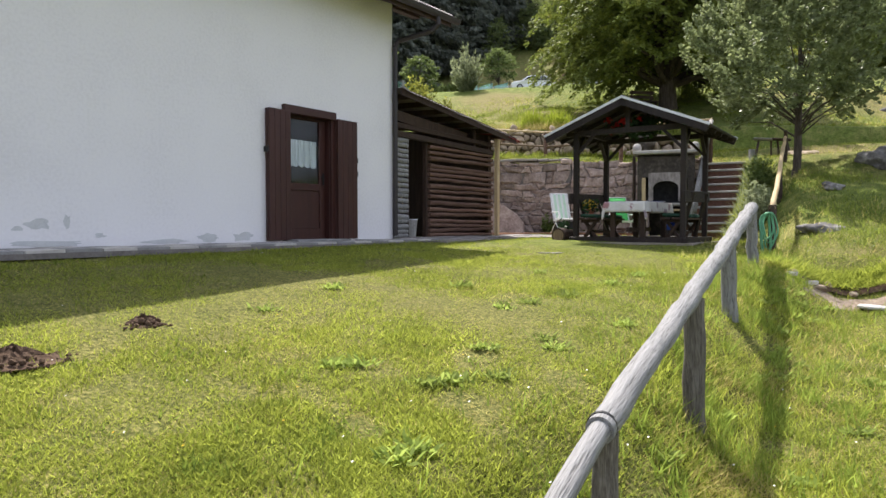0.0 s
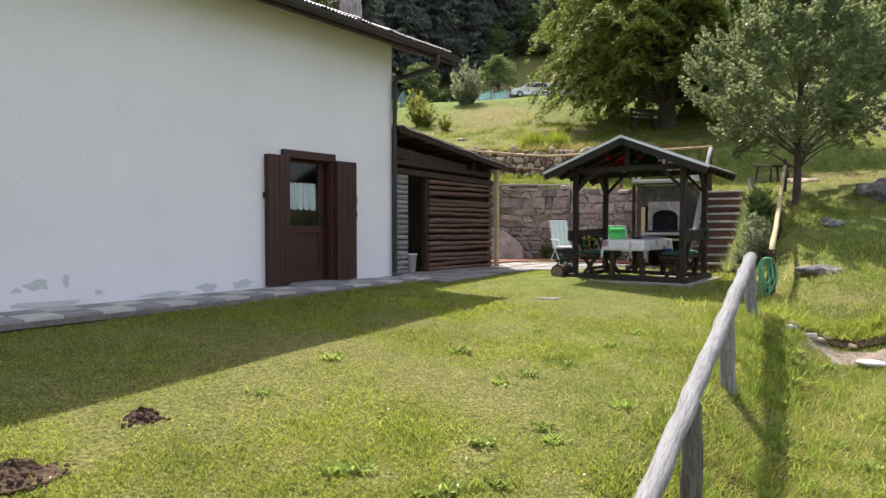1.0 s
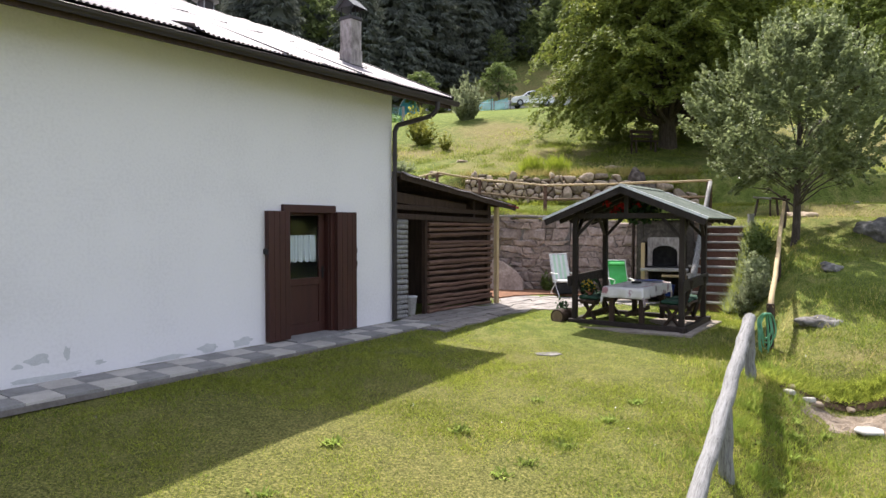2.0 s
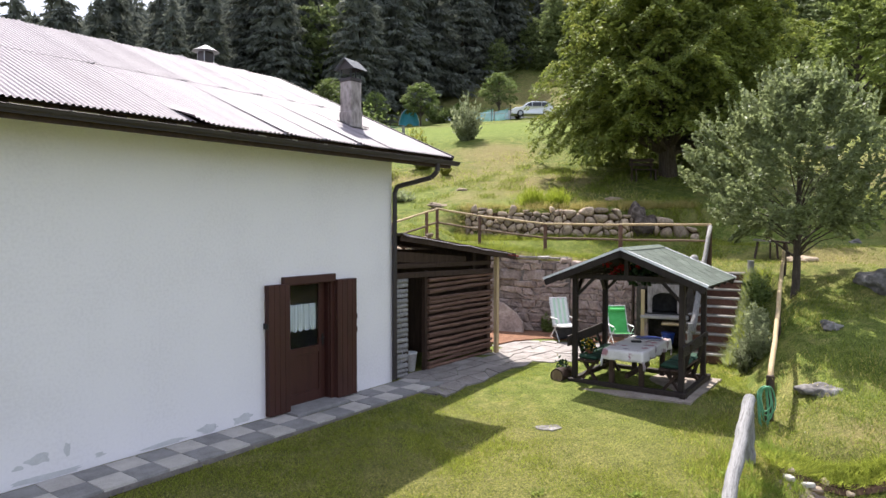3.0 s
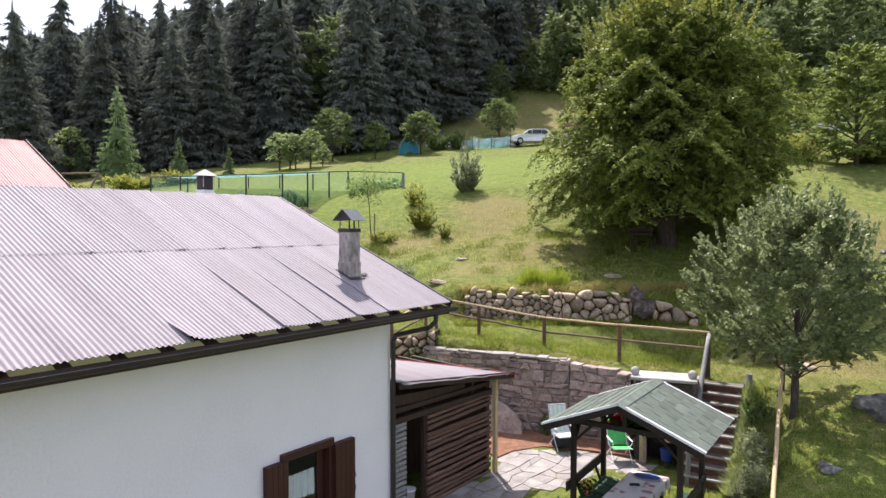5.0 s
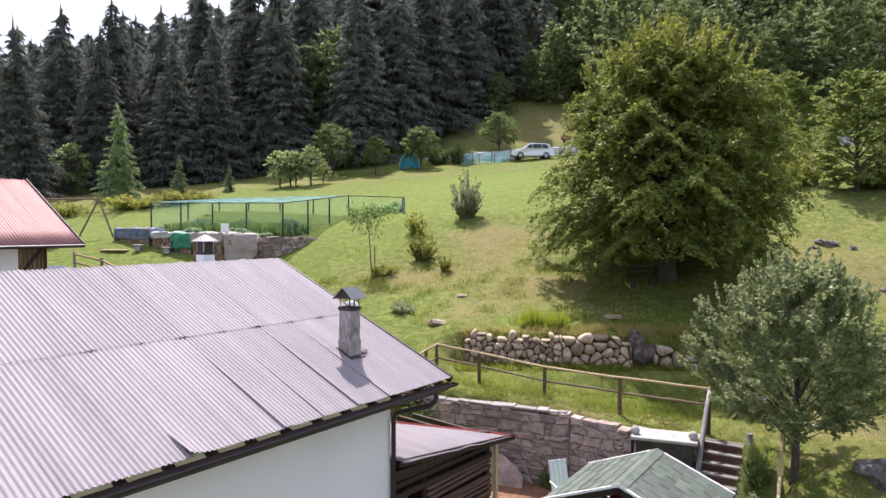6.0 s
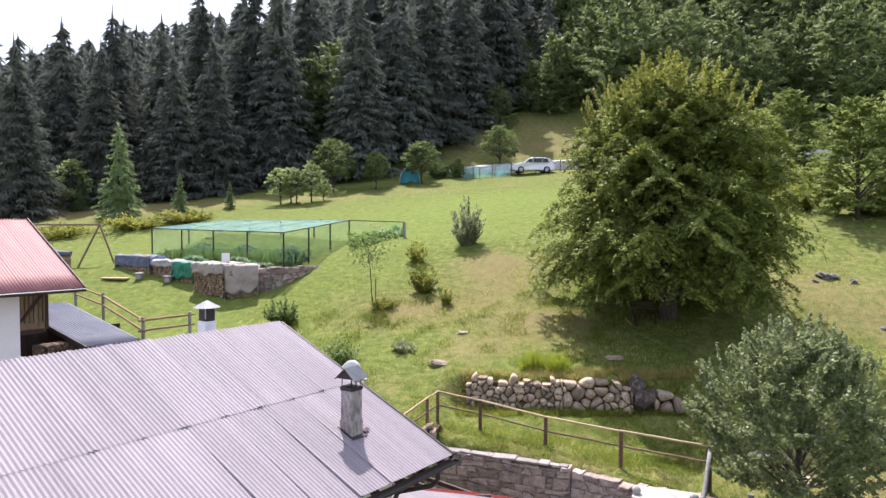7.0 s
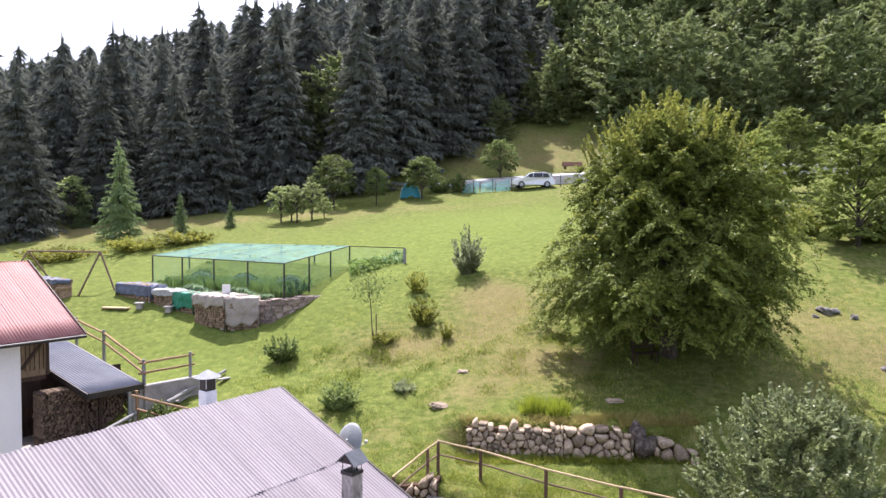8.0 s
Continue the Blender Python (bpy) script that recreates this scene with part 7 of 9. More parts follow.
def spruce_tris(h, R, levels, per, length, seed, start=0.0, clear=0.05):
    """Needle sprays of a spruce: whorls of branches that droop and lift at the tips, hung with pointed triangles."""
    g = np.random.RandomState(seed)
    lv = np.arange(levels)
    t = np.clip((lv + 0.5) / levels, 0, 0.98)
    t = t[t >= start]
    nbr = np.maximum(5, (13 * (1 - t) + 4).astype(int))
    tt = np.clip(np.repeat(t, nbr) + g.normal(size=nbr.sum()) * 1.1 / levels, 0, 0.985)
    k = len(tt)
    an = g.uniform(0, math.tau, k)
    r = R * (1 - tt) ** 0.85 * g.uniform(0.68, 1.12, k) + 0.12
    z = h * (clear + (1 - clear) * tt)
    drop = r * g.uniform(0.18, 0.42, k)
    n = np.maximum(3, (per * (r / R) ** 0.75).astype(int))
    i = np.repeat(np.arange(k), n)
    m = len(i)
    q = g.uniform(0.12, 1, m) ** 0.8
    d = np.stack([np.cos(an), np.sin(an), 0 * an], 1)[i]
    s = np.stack([-np.sin(an), np.cos(an), 0 * an], 1)[i]
    w = (g.uniform(-1, 1, m) * (0.05 + 0.24 * r[i] * (1.05 - q)))[:, None]
    c = d * (r[i] * q)[:, None] + s * w
    c[:, 2] = z[i] - drop[i] * q ** 1.2 + 0.16 * r[i] * np.maximum(0, q - 0.65)
    a = d * g.uniform(0.2, 0.9, (m, 1)) + s * (np.sign(w) * g.uniform(0.0, 0.8, (m, 1)))
    a[:, 2] -= g.uniform(0.15, 1.0, m)
    a = unit(a) * (length * g.uniform(0.55, 1.3, (m, 1)))
    b = unit(np.cross(a, g.normal(size=(m, 3)) + np.array((0, 0, 0.6)))) * (length * g.uniform(0.14, 0.24, (m, 1)))
    out = np.stack([c - b, c + b, c + a], 1)
    # shaded inside of the crown and the leading shoot
    kc = int(26 * (1 - start)) + 4
    tc = g.uniform(start, 0.93, kc)
    ac = g.uniform(0, math.tau, kc)
    rc = R * (1 - tc) ** 0.85 * 0.36
    pc = np.stack([rc * np.cos(ac), rc * np.sin(ac), h * (clear + (1 - clear) * tc)], 1)
    sc = np.stack([-np.sin(ac), np.cos(ac), 0 * ac], 1) * (rc * 0.9)[:, None]
    inner = np.stack([pc - sc, pc + sc, pc * np.array((0.3, 0.3, 1)) + np.array((0, 0, 1.0)) * (0.16 * h)], 1)
    ap = g.uniform(0, math.tau, 8)
    tip = np.stack([np.cos(ap) * 0.22, np.sin(ap) * 0.22, 0.55 + 0 * ap], 1)
    base = np.array((0, 0, h * 0.97)) + np.stack([0 * ap, 0 * ap, g.uniform(0, 0.03 * h, 8)], 1)
    sd = np.stack([-np.sin(ap), np.cos(ap), 0 * ap], 1) * 0.07
    return np.concatenate([out, inner, np.stack([base - sd, base + sd, base + tip], 1)])


def conifers():
    near = []
    for k, (h, R, lv) in enumerate(((18.0, 4.7, 40), (20.0, 4.6, 44), (16.0, 4.6, 36))):
        me = tris("crown", spruce_tris(h, R, lv, 46, 0.62, 40 + k))
        e = thing("spruce", pose(0, 0, 0), "tall dark spruce at the edge of the wood", "tree", "spruces at the wood's edge")
        place("crown", me, SPRUCE, e)
        bm = bmesh.new()
        rod(bm, (0, 0, -0.5), (0, 0, h * 0.96), 0.28, 0.03, 8, 4)
        part("trunk", bm, BARK, e)
        near.append((e, h))
    g = random.Random(12)
    spots = [(-36.5, 57.5, 15.2), (-43.5, 64, 17), (-39.5, 70, 18.5), (-35.2, 72, 19.5), (-31.0, 74, 18.0), (-27.0, 67.5, 14.5), (-23.8, 69.5, 16.0), (-28.5, 80, 21),
             (-22.0, 79, 22), (-18.5, 75, 21), (-9.5, 75.5, 21.5), (-5.8, 82, 22), (-2.0, 86, 23), (2.5, 92, 24), (-48.0, 70, 19), (-17.0, 85, 24), (-9.5, 88, 25), (7.0, 98, 24), (-33.5, 66, 15.5)]
    used = set()
    for i, (x, y, h) in enumerate(spots):
        e, hh = near[i % 3]
        m = pose(x, y, gz(x, y) - 0.3, 0, 0, g.uniform(0, 360)) @ Matrix.Diagonal((h / hh, h / hh, h / hh, 1))
        if i % 3 not in used:
            used.add(i % 3)
            e.matrix_world = m
            e["keep"] = 1
        else:
            ob = copy_thing(e, Matrix.Identity(4))
            ob.matrix_basis = m
    for e, hh in near:
        del e["keep"]
    # young lighter spruces before the edge
    y0 = thing("young_spruce", pose(-26.9, 55.7, gz(-26.9, 55.7) - 0.1), "young light-green spruce standing free before the wood", "tree", "young spruces")
    place("crown", tris("crown", spruce_tris(7.6, 2.1, 17, 24, 0.38, 77)), YOUNGSPRUCE, y0)
    bm = bmesh.new()
    rod(bm, (0, 0, -0.2), (0, 0, 7.3), 0.11, 0.02, 8)
    part("trunk", bm, BARK, y0)
    for x, y, s in ((-21.8, 55.5, 0.42), (-18.0, 56.5, 0.3), (-33.5, 62.0, 0.55)):
        copy_thing(y0, pose(x, y, gz(x, y) - 0.05, 0, 0, 50) @ Matrix.Diagonal((s, s, s, 1)))
    # the wood behind, too deep to count
    kinds = [spruce_tris(18, 4.3, 32, 26, 0.85, 90 + k) for k in range(3)]
    mids = [spruce_tris(16, 3.9, 26, 16, 1.05, 93 + k, 0.3) for k in range(4)]
    tops = [spruce_tris(15, 3.9, 20, 10, 1.35, 97 + k, 0.36) for k in range(4)]
    g = np.random.RandomState(21)
    wood = []
    for y in np.arange(84, 215, 6.2):
        x = -0.75 * y - 8
        while x < 0.72 * y + 10:
            px, py = x + g.uniform(-1.8, 1.8), y + g.uniform(-2.2, 2.2)
            x += g.uniform(3.9, 5.9) * (1 + max(0, y - 120) / 260)
            edge = 84 + np.interp(px, [-60, -20, 0, 10, 20, 60], [0, 2, 8, 14, 20, 10])
            if py < edge or (px > 0.15 * py + 1 and py < 150):
                continue
            s = g.uniform(0.72, 1.27)
            q = kinds[g.randint(3)] if y < 96 else mids[g.randint(4)] if y < 135 else tops[g.randint(4)]
            an = g.uniform(0, math.tau)
            ca, sa = math.cos(an), math.sin(an)
            R = np.array(((ca, -sa, 0), (sa, ca, 0), (0, 0, 1))) * s * np.array((g.uniform(0.85, 1.25), g.uniform(0.85, 1.25), 1.0))
            wood.append(q @ R.T + np.array((px, py, gz(px, py) - 0.5)))
    ob = place("spruce_wood", tris("spruce_wood", np.concatenate(wood)), SPRUCE)
    tagged(ob, "dense dark spruce forest covering the mountainside", "forest", kind="stuff")


conifers()


def broadleaf(h, r, seed, n, per, size, low=0.12):
    prof = lambda q: np.interp(q, [0, 0.12, 0.35, 0.6, 0.85, 1.0], [0.45, 0.8, 1.0, 0.92, 0.6, 0.15])
    p, o = crown_points(n, (r, r, h * (1 - low)), seed, prof, 0.35)
    p[:, 2] += h * low
    return p, sprays(p, o, per, r * 0.3, r * 0.13, r * 0.12, size, seed + 1, up=r * 0.05)


def tiered(h, r, seed, boughs, per, size, low=0.1, width=0.34):
    """A broadleaf crown in spreading tiers, open and dark between them."""
    prof = lambda q: np.interp(q, [0, 0.1, 0.35, 0.6, 0.85, 1.0], [0.6, 0.85, 1.0, 0.88, 0.6, 0.22])
    g = np.random.RandomState(seed)
    q = (np.arange(boughs) + g.uniform(0, 1, boughs)) / boughs
    an = np.arange(boughs) * 2.39996 + g.normal(size=boughs) * 0.4
    R = r * prof(q) * g.uniform(0.6, 1.1, boughs)
    z = h * (low + (1 - low) * q)
    tip = np.stack([R * np.cos(an), R * np.sin(an), z], 1)
    org = np.stack([0 * an, 0 * an, np.maximum(h * low, z - 0.22 * h)], 1)
    w = r * width * g.uniform(0.7, 1.25, boughs)
    arr = bough_leaves(org, tip, w, per, size, seed + 2, hang=0.3, rise=0.2, inner=0.45)
    return tip, np.concatenate([arr, core_leaves(boughs * 4, (r * 0.7, r * 0.7, h * (0.9 - low)), h * low, size * 1.7, seed + 5, prof)])


def broadleaves():
    kinds = [tiered(11, 4.4, 50 + k, 46, 64, 0.24, 0.04)[1] for k in range(3)]
    backs = [tiered(11, 4.6, 55 + k, 32, 44, 0.32, 0.25)[1] for k in range(3)]
    g = np.random.RandomState(31)
    wood = []
    for y in np.arange(84, 160, 6.4):
        x = 0.17 * y + (1 if y > 95 else 10)
        while x < 0.74 * y + 12:
            px, py = x + g.uniform(-2, 2), y + g.uniform(-2.5, 2.5)
            x += g.uniform(4.8, 7.2)
            s = g.uniform(0.75, 1.3)
            an = g.uniform(0, math.tau)
            ca, sa = math.cos(an), math.sin(an)
            R = np.array(((ca, -sa, 0), (sa, ca, 0), (0, 0, 1.15))) * s
            kq = (kinds if y < 108 else backs)[g.randint(3)]
            wood.append(kq @ R.T + np.array((px, py, gz(px, py) - 0.5)))
    for px, py, s in ((7.2, 90, 0.55), (12.0, 95, 0.6), (14.8, 93, 0.75), (-13, 98, 0.9), (-30, 100, 0.8), (-13.4, 80, 1.35)):
        wood.append(kinds[0] * s + np.array((px, py, gz(px, py) - 0.3)))
    ob = place("broadleaf_wood", tris("broadleaf_wood", leaf_tips(np.concatenate(wood))), BROADFAR)
    tagged(ob, "dense broadleaf wood on the hillside above the meadow", "forest", kind="stuff")
    # single trees at the right-hand meadow edge
    p, arr = tiered(9.5, 4.2, 61, 70, 190, 0.17, 0.10, 0.3)
    e = thing("tree", pose(23.4, 38.2, gz(23.4, 38.2) - 0.2) @ Matrix.Diagonal((0.74, 0.74, 0.74, 1)), "leafy light-green tree at the edge of the meadow", "tree", "trees at the meadow edge")
    place("crown", quads("crown", arr), EDGELEAF, e)
    bm = bmesh.new()
    limbs(bm, (0, 0, 0), (0, 0, 8), [tuple(p[i] * 0.85) for i in range(0, 70, 3)], 0.2, 3)
    part("trunk", bm, BARK, e)
    for x, y, s in ((28.5, 43.5, 0.85), (24.0, 52, 0.85), (19.5, 58, 0.7), (29.0, 57, 1.05), (35, 51, 1.1), (24, 66, 1.1)):
        copy_thing(e, pose(x, y, gz(x, y) - 0.2, 0, 0, x * 40) @ Matrix.Diagonal((s, s, s, 1)))
    # orchard
    p, arr = broadleaf(5.0, 2.0, 71, 170, 22, 0.15, 0.34)
    f = thing("fruit_tree", pose(-10.9, 65.9, gz(-10.9, 65.9) - 0.1), "small leafy fruit tree in the upper meadow", "tree", "fruit trees")
    place("crown", quads("crown", arr), FRUIT, f)
    bm = bmesh.new()
    limbs(bm, (0, 0, 0), (0, 0, 4.2), [tuple(p[i] * 0.85) for i in range(22)], 0.12, 4)
    part("trunk", bm, BARK, f)
    for x, y, sx, sz in ((-6.7, 66, 0.55, 0.72), (-2.3, 68, 0.85, 0.85), (6.2, 75.5, 0.95, 0.92)):
        copy_thing(f, pose(x, y, gz(x, y) - 0.1, 0, 0, x * 60) @ Matrix.Diagonal((sx, sx, sz, 1)))
    p, arr = broadleaf(3.1, 1.1, 75, 80, 16, 0.13, 0.3)
    f2 = thing("fruit_tree", pose(-14.0, 57.6, gz(-14.0, 57.6) - 0.1), "little pale-leaved fruit tree in a row above the garden", "tree", "little fruit trees")
    place("crown", quads("crown", arr), leaf_mat("pale_orchard_leaf", (0.18, 0.24, 0.09), (0.5, 0.57, 0.26), 0.55), f2)
    bm = bmesh.new()
    limbs(bm, (0, 0, 0), (0, 0, 2.5), [tuple(p[i] * 0.85) for i in range(14)], 0.08, 6)
    part("trunk", bm, BARK, f2)
    for x, y, s in ((-34.6, 62.5, 1.5), (-12.6, 57.4, 0.95), (-11.4, 57.8, 1.05), (-13.3, 58.4, 1.0), (-10.5, 58.6, 0.6)):
        copy_thing(f2, pose(x, y, gz(x, y) - 0.1, 0, 0, x * 90) @ Matrix.Diagonal((s, s, s, 1)))


broadleaves()


def shrub(x, y, r, h, m, label, seed, n=70, per=22, size=0.07, group="shrubs in the meadow", upright=0.3, aspect=2.4):
    g = np.random.RandomState(seed)
    # slender shoots that fan out from the base, leafy along their length
    an = g.uniform(0, math.tau, n)
    rad = np.sqrt(g.uniform(0, 1, n))
    base = np.stack([np.cos(an), np.sin(an), 0 * an], 1) * (rad * r * 0.35)[:, None]
    spread = (1 - 0.55 * upright) * rad * r * g.uniform(0.6, 1.15, n)
    c = np.stack([np.cos(an) * spread, np.sin(an) * spread, h * g.uniform(0.5, 1.3, n) * (1.1 - 0.4 * rad)], 1)
    arr = sprays(base, c, per, 1.0, 0.10 * r, 0.0, size * 0.85, seed, aspect=aspect)
    e = thing("shrub", pose(x, y, gz(x, y) - 0.03), label, "shrub", group)
    place("foliage", quads("foliage", arr), m, e)
    bm = bmesh.new()
    for k in range(10):
        rod(bm, (base[k][0] * 0.5, base[k][1] * 0.5, -0.05), tuple(base[k] + c[k] * 0.9), 0.012, 0.004, 5)
    part("stems", bm, BARK, e)
    return e


shrub(1.25, 37.3, 0.95, 2.1, GREYSHRUB, "bushy grey-green shrub on the meadow slope", 1, 120, 22, 0.11)
shrub(-0.95, 31.6, 0.75, 1.1, SHRUB, "yellow-green shrub on the meadow slope", 2, 80, 20, 0.09)
shrub(-1.4, 35.2, 0.65, 1.2, SHRUB, "yellow-green shrub on the meadow slope", 3, 60, 16, 0.09)
shrub(-7.0, 29.0, 0.75, 1.0, FRUIT, "dark green shrub below the vegetable bed", 4, 90, 20, 0.09)
shrub(-3.9, 24.8, 0.8, 0.9, FRUIT, "leafy shrub behind the roof ridge", 5, 80, 20, 0.08)
shrub(0.1, 30.2, 0.35, 0.7, SHRUB, "small upright shrub on the meadow slope", 6, 30, 16, 0.07)
shrub(-1.55, 25.9, 0.5, 0.45, GREYSHRUB, "low grey shrub in the dry grass", 7, 60, 16, 0.06)
shrub(-2.7, 30.2, 0.7, 0.4, SHRUB, "low weedy shrub round the sapling", 8, 60, 16, 0.07)
shrub(6.72, 14.2, 0.32, 0.62, GREYSHRUB, "feathery grey-green shrub growing beside the garden steps", 9, 170, 26, 0.045, "shrubs by the steps", 0.6, 1.5)
shrub(7.0, 14.9, 0.34, 0.58, GREYSHRUB, "leafy shrub growing beside the garden steps", 10, 150, 24, 0.05, "shrubs by the steps", 0.6, 1.5)
shrub(6.45, 13.55, 0.34, 0.6, GREYSHRUB, "low grey-green shrub on the bank", 11, 120, 24, 0.042, "shrubs by the steps", 0.5, 1.5)
shrub(7.35, 15.6, 0.35, 0.6, FRUIT, "leafy shrub growing beside the garden steps", 12, 110, 22, 0.05, "shrubs by the steps", 0.4, 1.5)
shrub(2.9, 18.3, 0.22, 0.5, FRUIT, "small green plant growing out of the stone wall", 25, 40, 20, 0.05, "shrubs by the steps", 0.3)
shrub(6.42, 14.0, 0.28, 0.5, GREYSHRUB, "feathery grey-green shrub growing beside the garden steps", 44, 110, 24, 0.04, "shrubs by the steps", 0.6, 1.5)
shrub(6.2, 13.7, 0.25, 0.6, GREYSHRUB, "feathery grey-green shrub growing beside the garden steps", 45, 100, 24, 0.04, "shrubs by the steps", 0.6, 1.5)
shrub(-0.55, 20.15, 0.75, 0.75, FRUIT, "dark leafy bush growing over the stones at the fence corner", 46, 130, 24, 0.06, "shrubs by the steps", 0.2, 1.5)
shrub(-19.5, 50.5, 2.7, 0.75, SHRUB, "long yellow-green hedge bush before the wood", 13, 120, 16, 0.16, "hedge bushes")
shrub(-22.5, 49.0, 2.7, 0.75, SHRUB, "long yellow-green hedge bush before the wood", 14, 120, 16, 0.16, "hedge bushes")
shrub(-27.0, 47.0, 2.7, 0.75, SHRUB, "long yellow-green hedge bush before the wood", 15, 120, 16, 0.16, "hedge bushes")
shrub(1.5, 71.5, 1.0, 1.9, FRUIT, "dark bush beside the orchard fence", 16, 80, 16, 0.16, "orchard bushes")
shrub(-0.6, 72.5, 1.4, 1.4, FRUIT, "dark bush beside the orchard fence", 17, 80, 16, 0.16, "orchard bushes")
shrub(22.0, 42.0, 1.8, 1.6, SHRUB, "bright green bush at the meadow edge", 18, 120, 16, 0.16, "hedge bushes")
shrub(25.0, 39.0, 1.6, 1.3, SHRUB, "bright green bush at the meadow edge", 19, 120, 16, 0.16, "hedge bushes")


def sapling():
    s = thing("sapling", pose(-3.2, 30.4, gz(-3.2, 30.4)), "thin young tree with few leaves tied to a stake", "tree")
    bm = bmesh.new()
    rod(bm, (0, 0, 0), (-0.25, 0.1, 2.9), 0.03, 0.008, 6, 5, 0.02, 2)
    part("trunk", bm, BARK, s)
    for k in range(9):
        a = k * 2.4
        bm = bmesh.new()
        rod(bm, (-0.2, 0.08, 1.6 + 0.13 * k), (-0.2 + 0.55 * math.cos(a), 0.08 + 0.55 * math.sin(a), 2.0 + 0.15 * k), 0.01, 0.003, 5)
        part("twig", bm, BARK, s)
    g = np.random.RandomState(4)
    p = g.normal(size=(420, 3)) * (0.45, 0.45, 0.4) + (-0.22, 0.1, 2.45)
    place("crown", leaf_cloud("crown", p, 0.09, 6), FRUIT, s)
    bm = bmesh.new()
    rod(bm, (0.12, 0, -0.2), (0.12, 0, 1.2), 0.025, seg=6)
    part("stake", bm, FENCEWOOD, s)
    # tall sword-leaved clumps on the dry wall
    for k, (x, y) in enumerate(((3.15, 23.7), (4.0, 23.5))):
        t = thing("iris_clump", pose(x, y, gz(x, y) - 0.02), "upright bright yellow-green clump of sword-like leaves", "grass clump", "clumps above the wall")
        g = np.random.RandomState(k)
        n = 420
        an, rr = g.uniform(0, math.tau, n), 0.5 * np.sqrt(g.uniform(0, 1, n))
        b = np.stack([rr * np.cos(an) * 0.85, rr * np.sin(an) * 0.6, np.zeros(n)], 1)
        tip = b + np.stack([g.normal(size=n) * 0.14, g.normal(size=n) * 0.14, g.uniform(0.4, 0.85, n) * (1.1 - rr)], 1)
        a2 = g.uniform(0, math.tau, n)
        w = np.stack([np.cos(a2), np.sin(a2), 0 * a2], 1) * 0.016
        place("foliage", quads("foliage", np.stack([b - w, b + w, tip + w * 0.2, tip - w * 0.2], 1)), leaf_mat("sword_leaf", (0.2, 0.26, 0.025), (0.42, 0.48, 0.06), 0.5) if k == 0 else bpy.data.materials["sword_leaf"], t)


sapling()

# ---- vegetable garden with net cage ----
def net_mat(name, col, cover):
    m = bpy.data.materials.new(name)
    m.use_nodes = True
    n, l = m.node_tree.nodes, m.node_tree.links
    b = n["Principled BSDF"]
    b.inputs["Base Color"].default_value = (*col, 1)
    b.inputs["Roughness"].default_value = 0.7
    tr = n.new("ShaderNodeBsdfTransparent")
    tl = n.new("ShaderNodeBsdfTranslucent")
    tl.inputs[0].default_value = (*col, 1)
    mx = n.new("ShaderNodeMixShader")
    mx.inputs[0].default_value = 0.5
    l.new(b.outputs[0], mx.inputs[1])
    l.new(tl.outputs[0], mx.inputs[2])
    ms = n.new("ShaderNodeMixShader")
    tc = n.new("ShaderNodeTexCoord")
    no = n.new("ShaderNodeTexNoise")
    no.inputs["Scale"].default_value = 0.9
    l.new(tc.outputs["Object"], no.inputs[0])
    mr = n.new("ShaderNodeMapRange")
    mr.inputs[3].default_value, mr.inputs[4].default_value = cover * 0.6, cover * 1.4
    l.new(no.outputs[0], mr.inputs[0])
    l.new(mr.outputs[0], ms.inputs[0])
    l.new(tr.outputs[0], ms.inputs[1])
    l.new(mx.outputs[0], ms.inputs[2])
    l.new(ms.outputs[0], n["Material Output"].inputs[0])
    return m


NET = net_mat("green_net", (0.22, 0.5, 0.52), 0.46)
NETSIDE = net_mat("green_side_net", (0.2, 0.45, 0.45), 0.10)
TARPBEIGE = mat("beige_tarp", [(0.22, 0.185, 0.16), (0.34, 0.295, 0.262), (0.44, 0.39, 0.352)], 2, 0.7, 0.5, 14)
TARPBLUE = mat("blue_tarp", [(0.06, 0.075, 0.12), (0.1, 0.12, 0.18), (0.15, 0.17, 0.24)], 2, 0.55, 0.3, 14)
TARPGREEN = mat("green_tarp", [(0.012, 0.12, 0.07), (0.025, 0.2, 0.12), (0.05, 0.26, 0.17)], 2, 0.55, 0.3, 14)
CUTWOOD = mat("split_firewood", [(0.13, 0.085, 0.055), (0.26, 0.18, 0.12), (0.4, 0.3, 0.21)], 9, 0.9, 0.5, 40, vary=0.35)
CROP = leaf_mat("crop_leaf", (0.11, 0.18, 0.045), (0.28, 0.38, 0.12), 0.5)
CROPGREY = leaf_mat("cabbage_leaf", (0.15, 0.23, 0.12), (0.34, 0.43, 0.26), 0.45)

NA, NB, NC, ND = Vector((-16.8, 38.7, 8.5)), Vector((-8.05, 33.8, 8.33)), Vector((-5.72, 40.6, 9.0)), Vector((-15.2, 45.6, 9.0))
NE = Vector((-2.4, 40.5, 8.9))


def mix4(s, t):
    return NA * (1 - s) * (1 - t) + NB * s * (1 - t) + NC * s * t + ND * (1 - s) * t


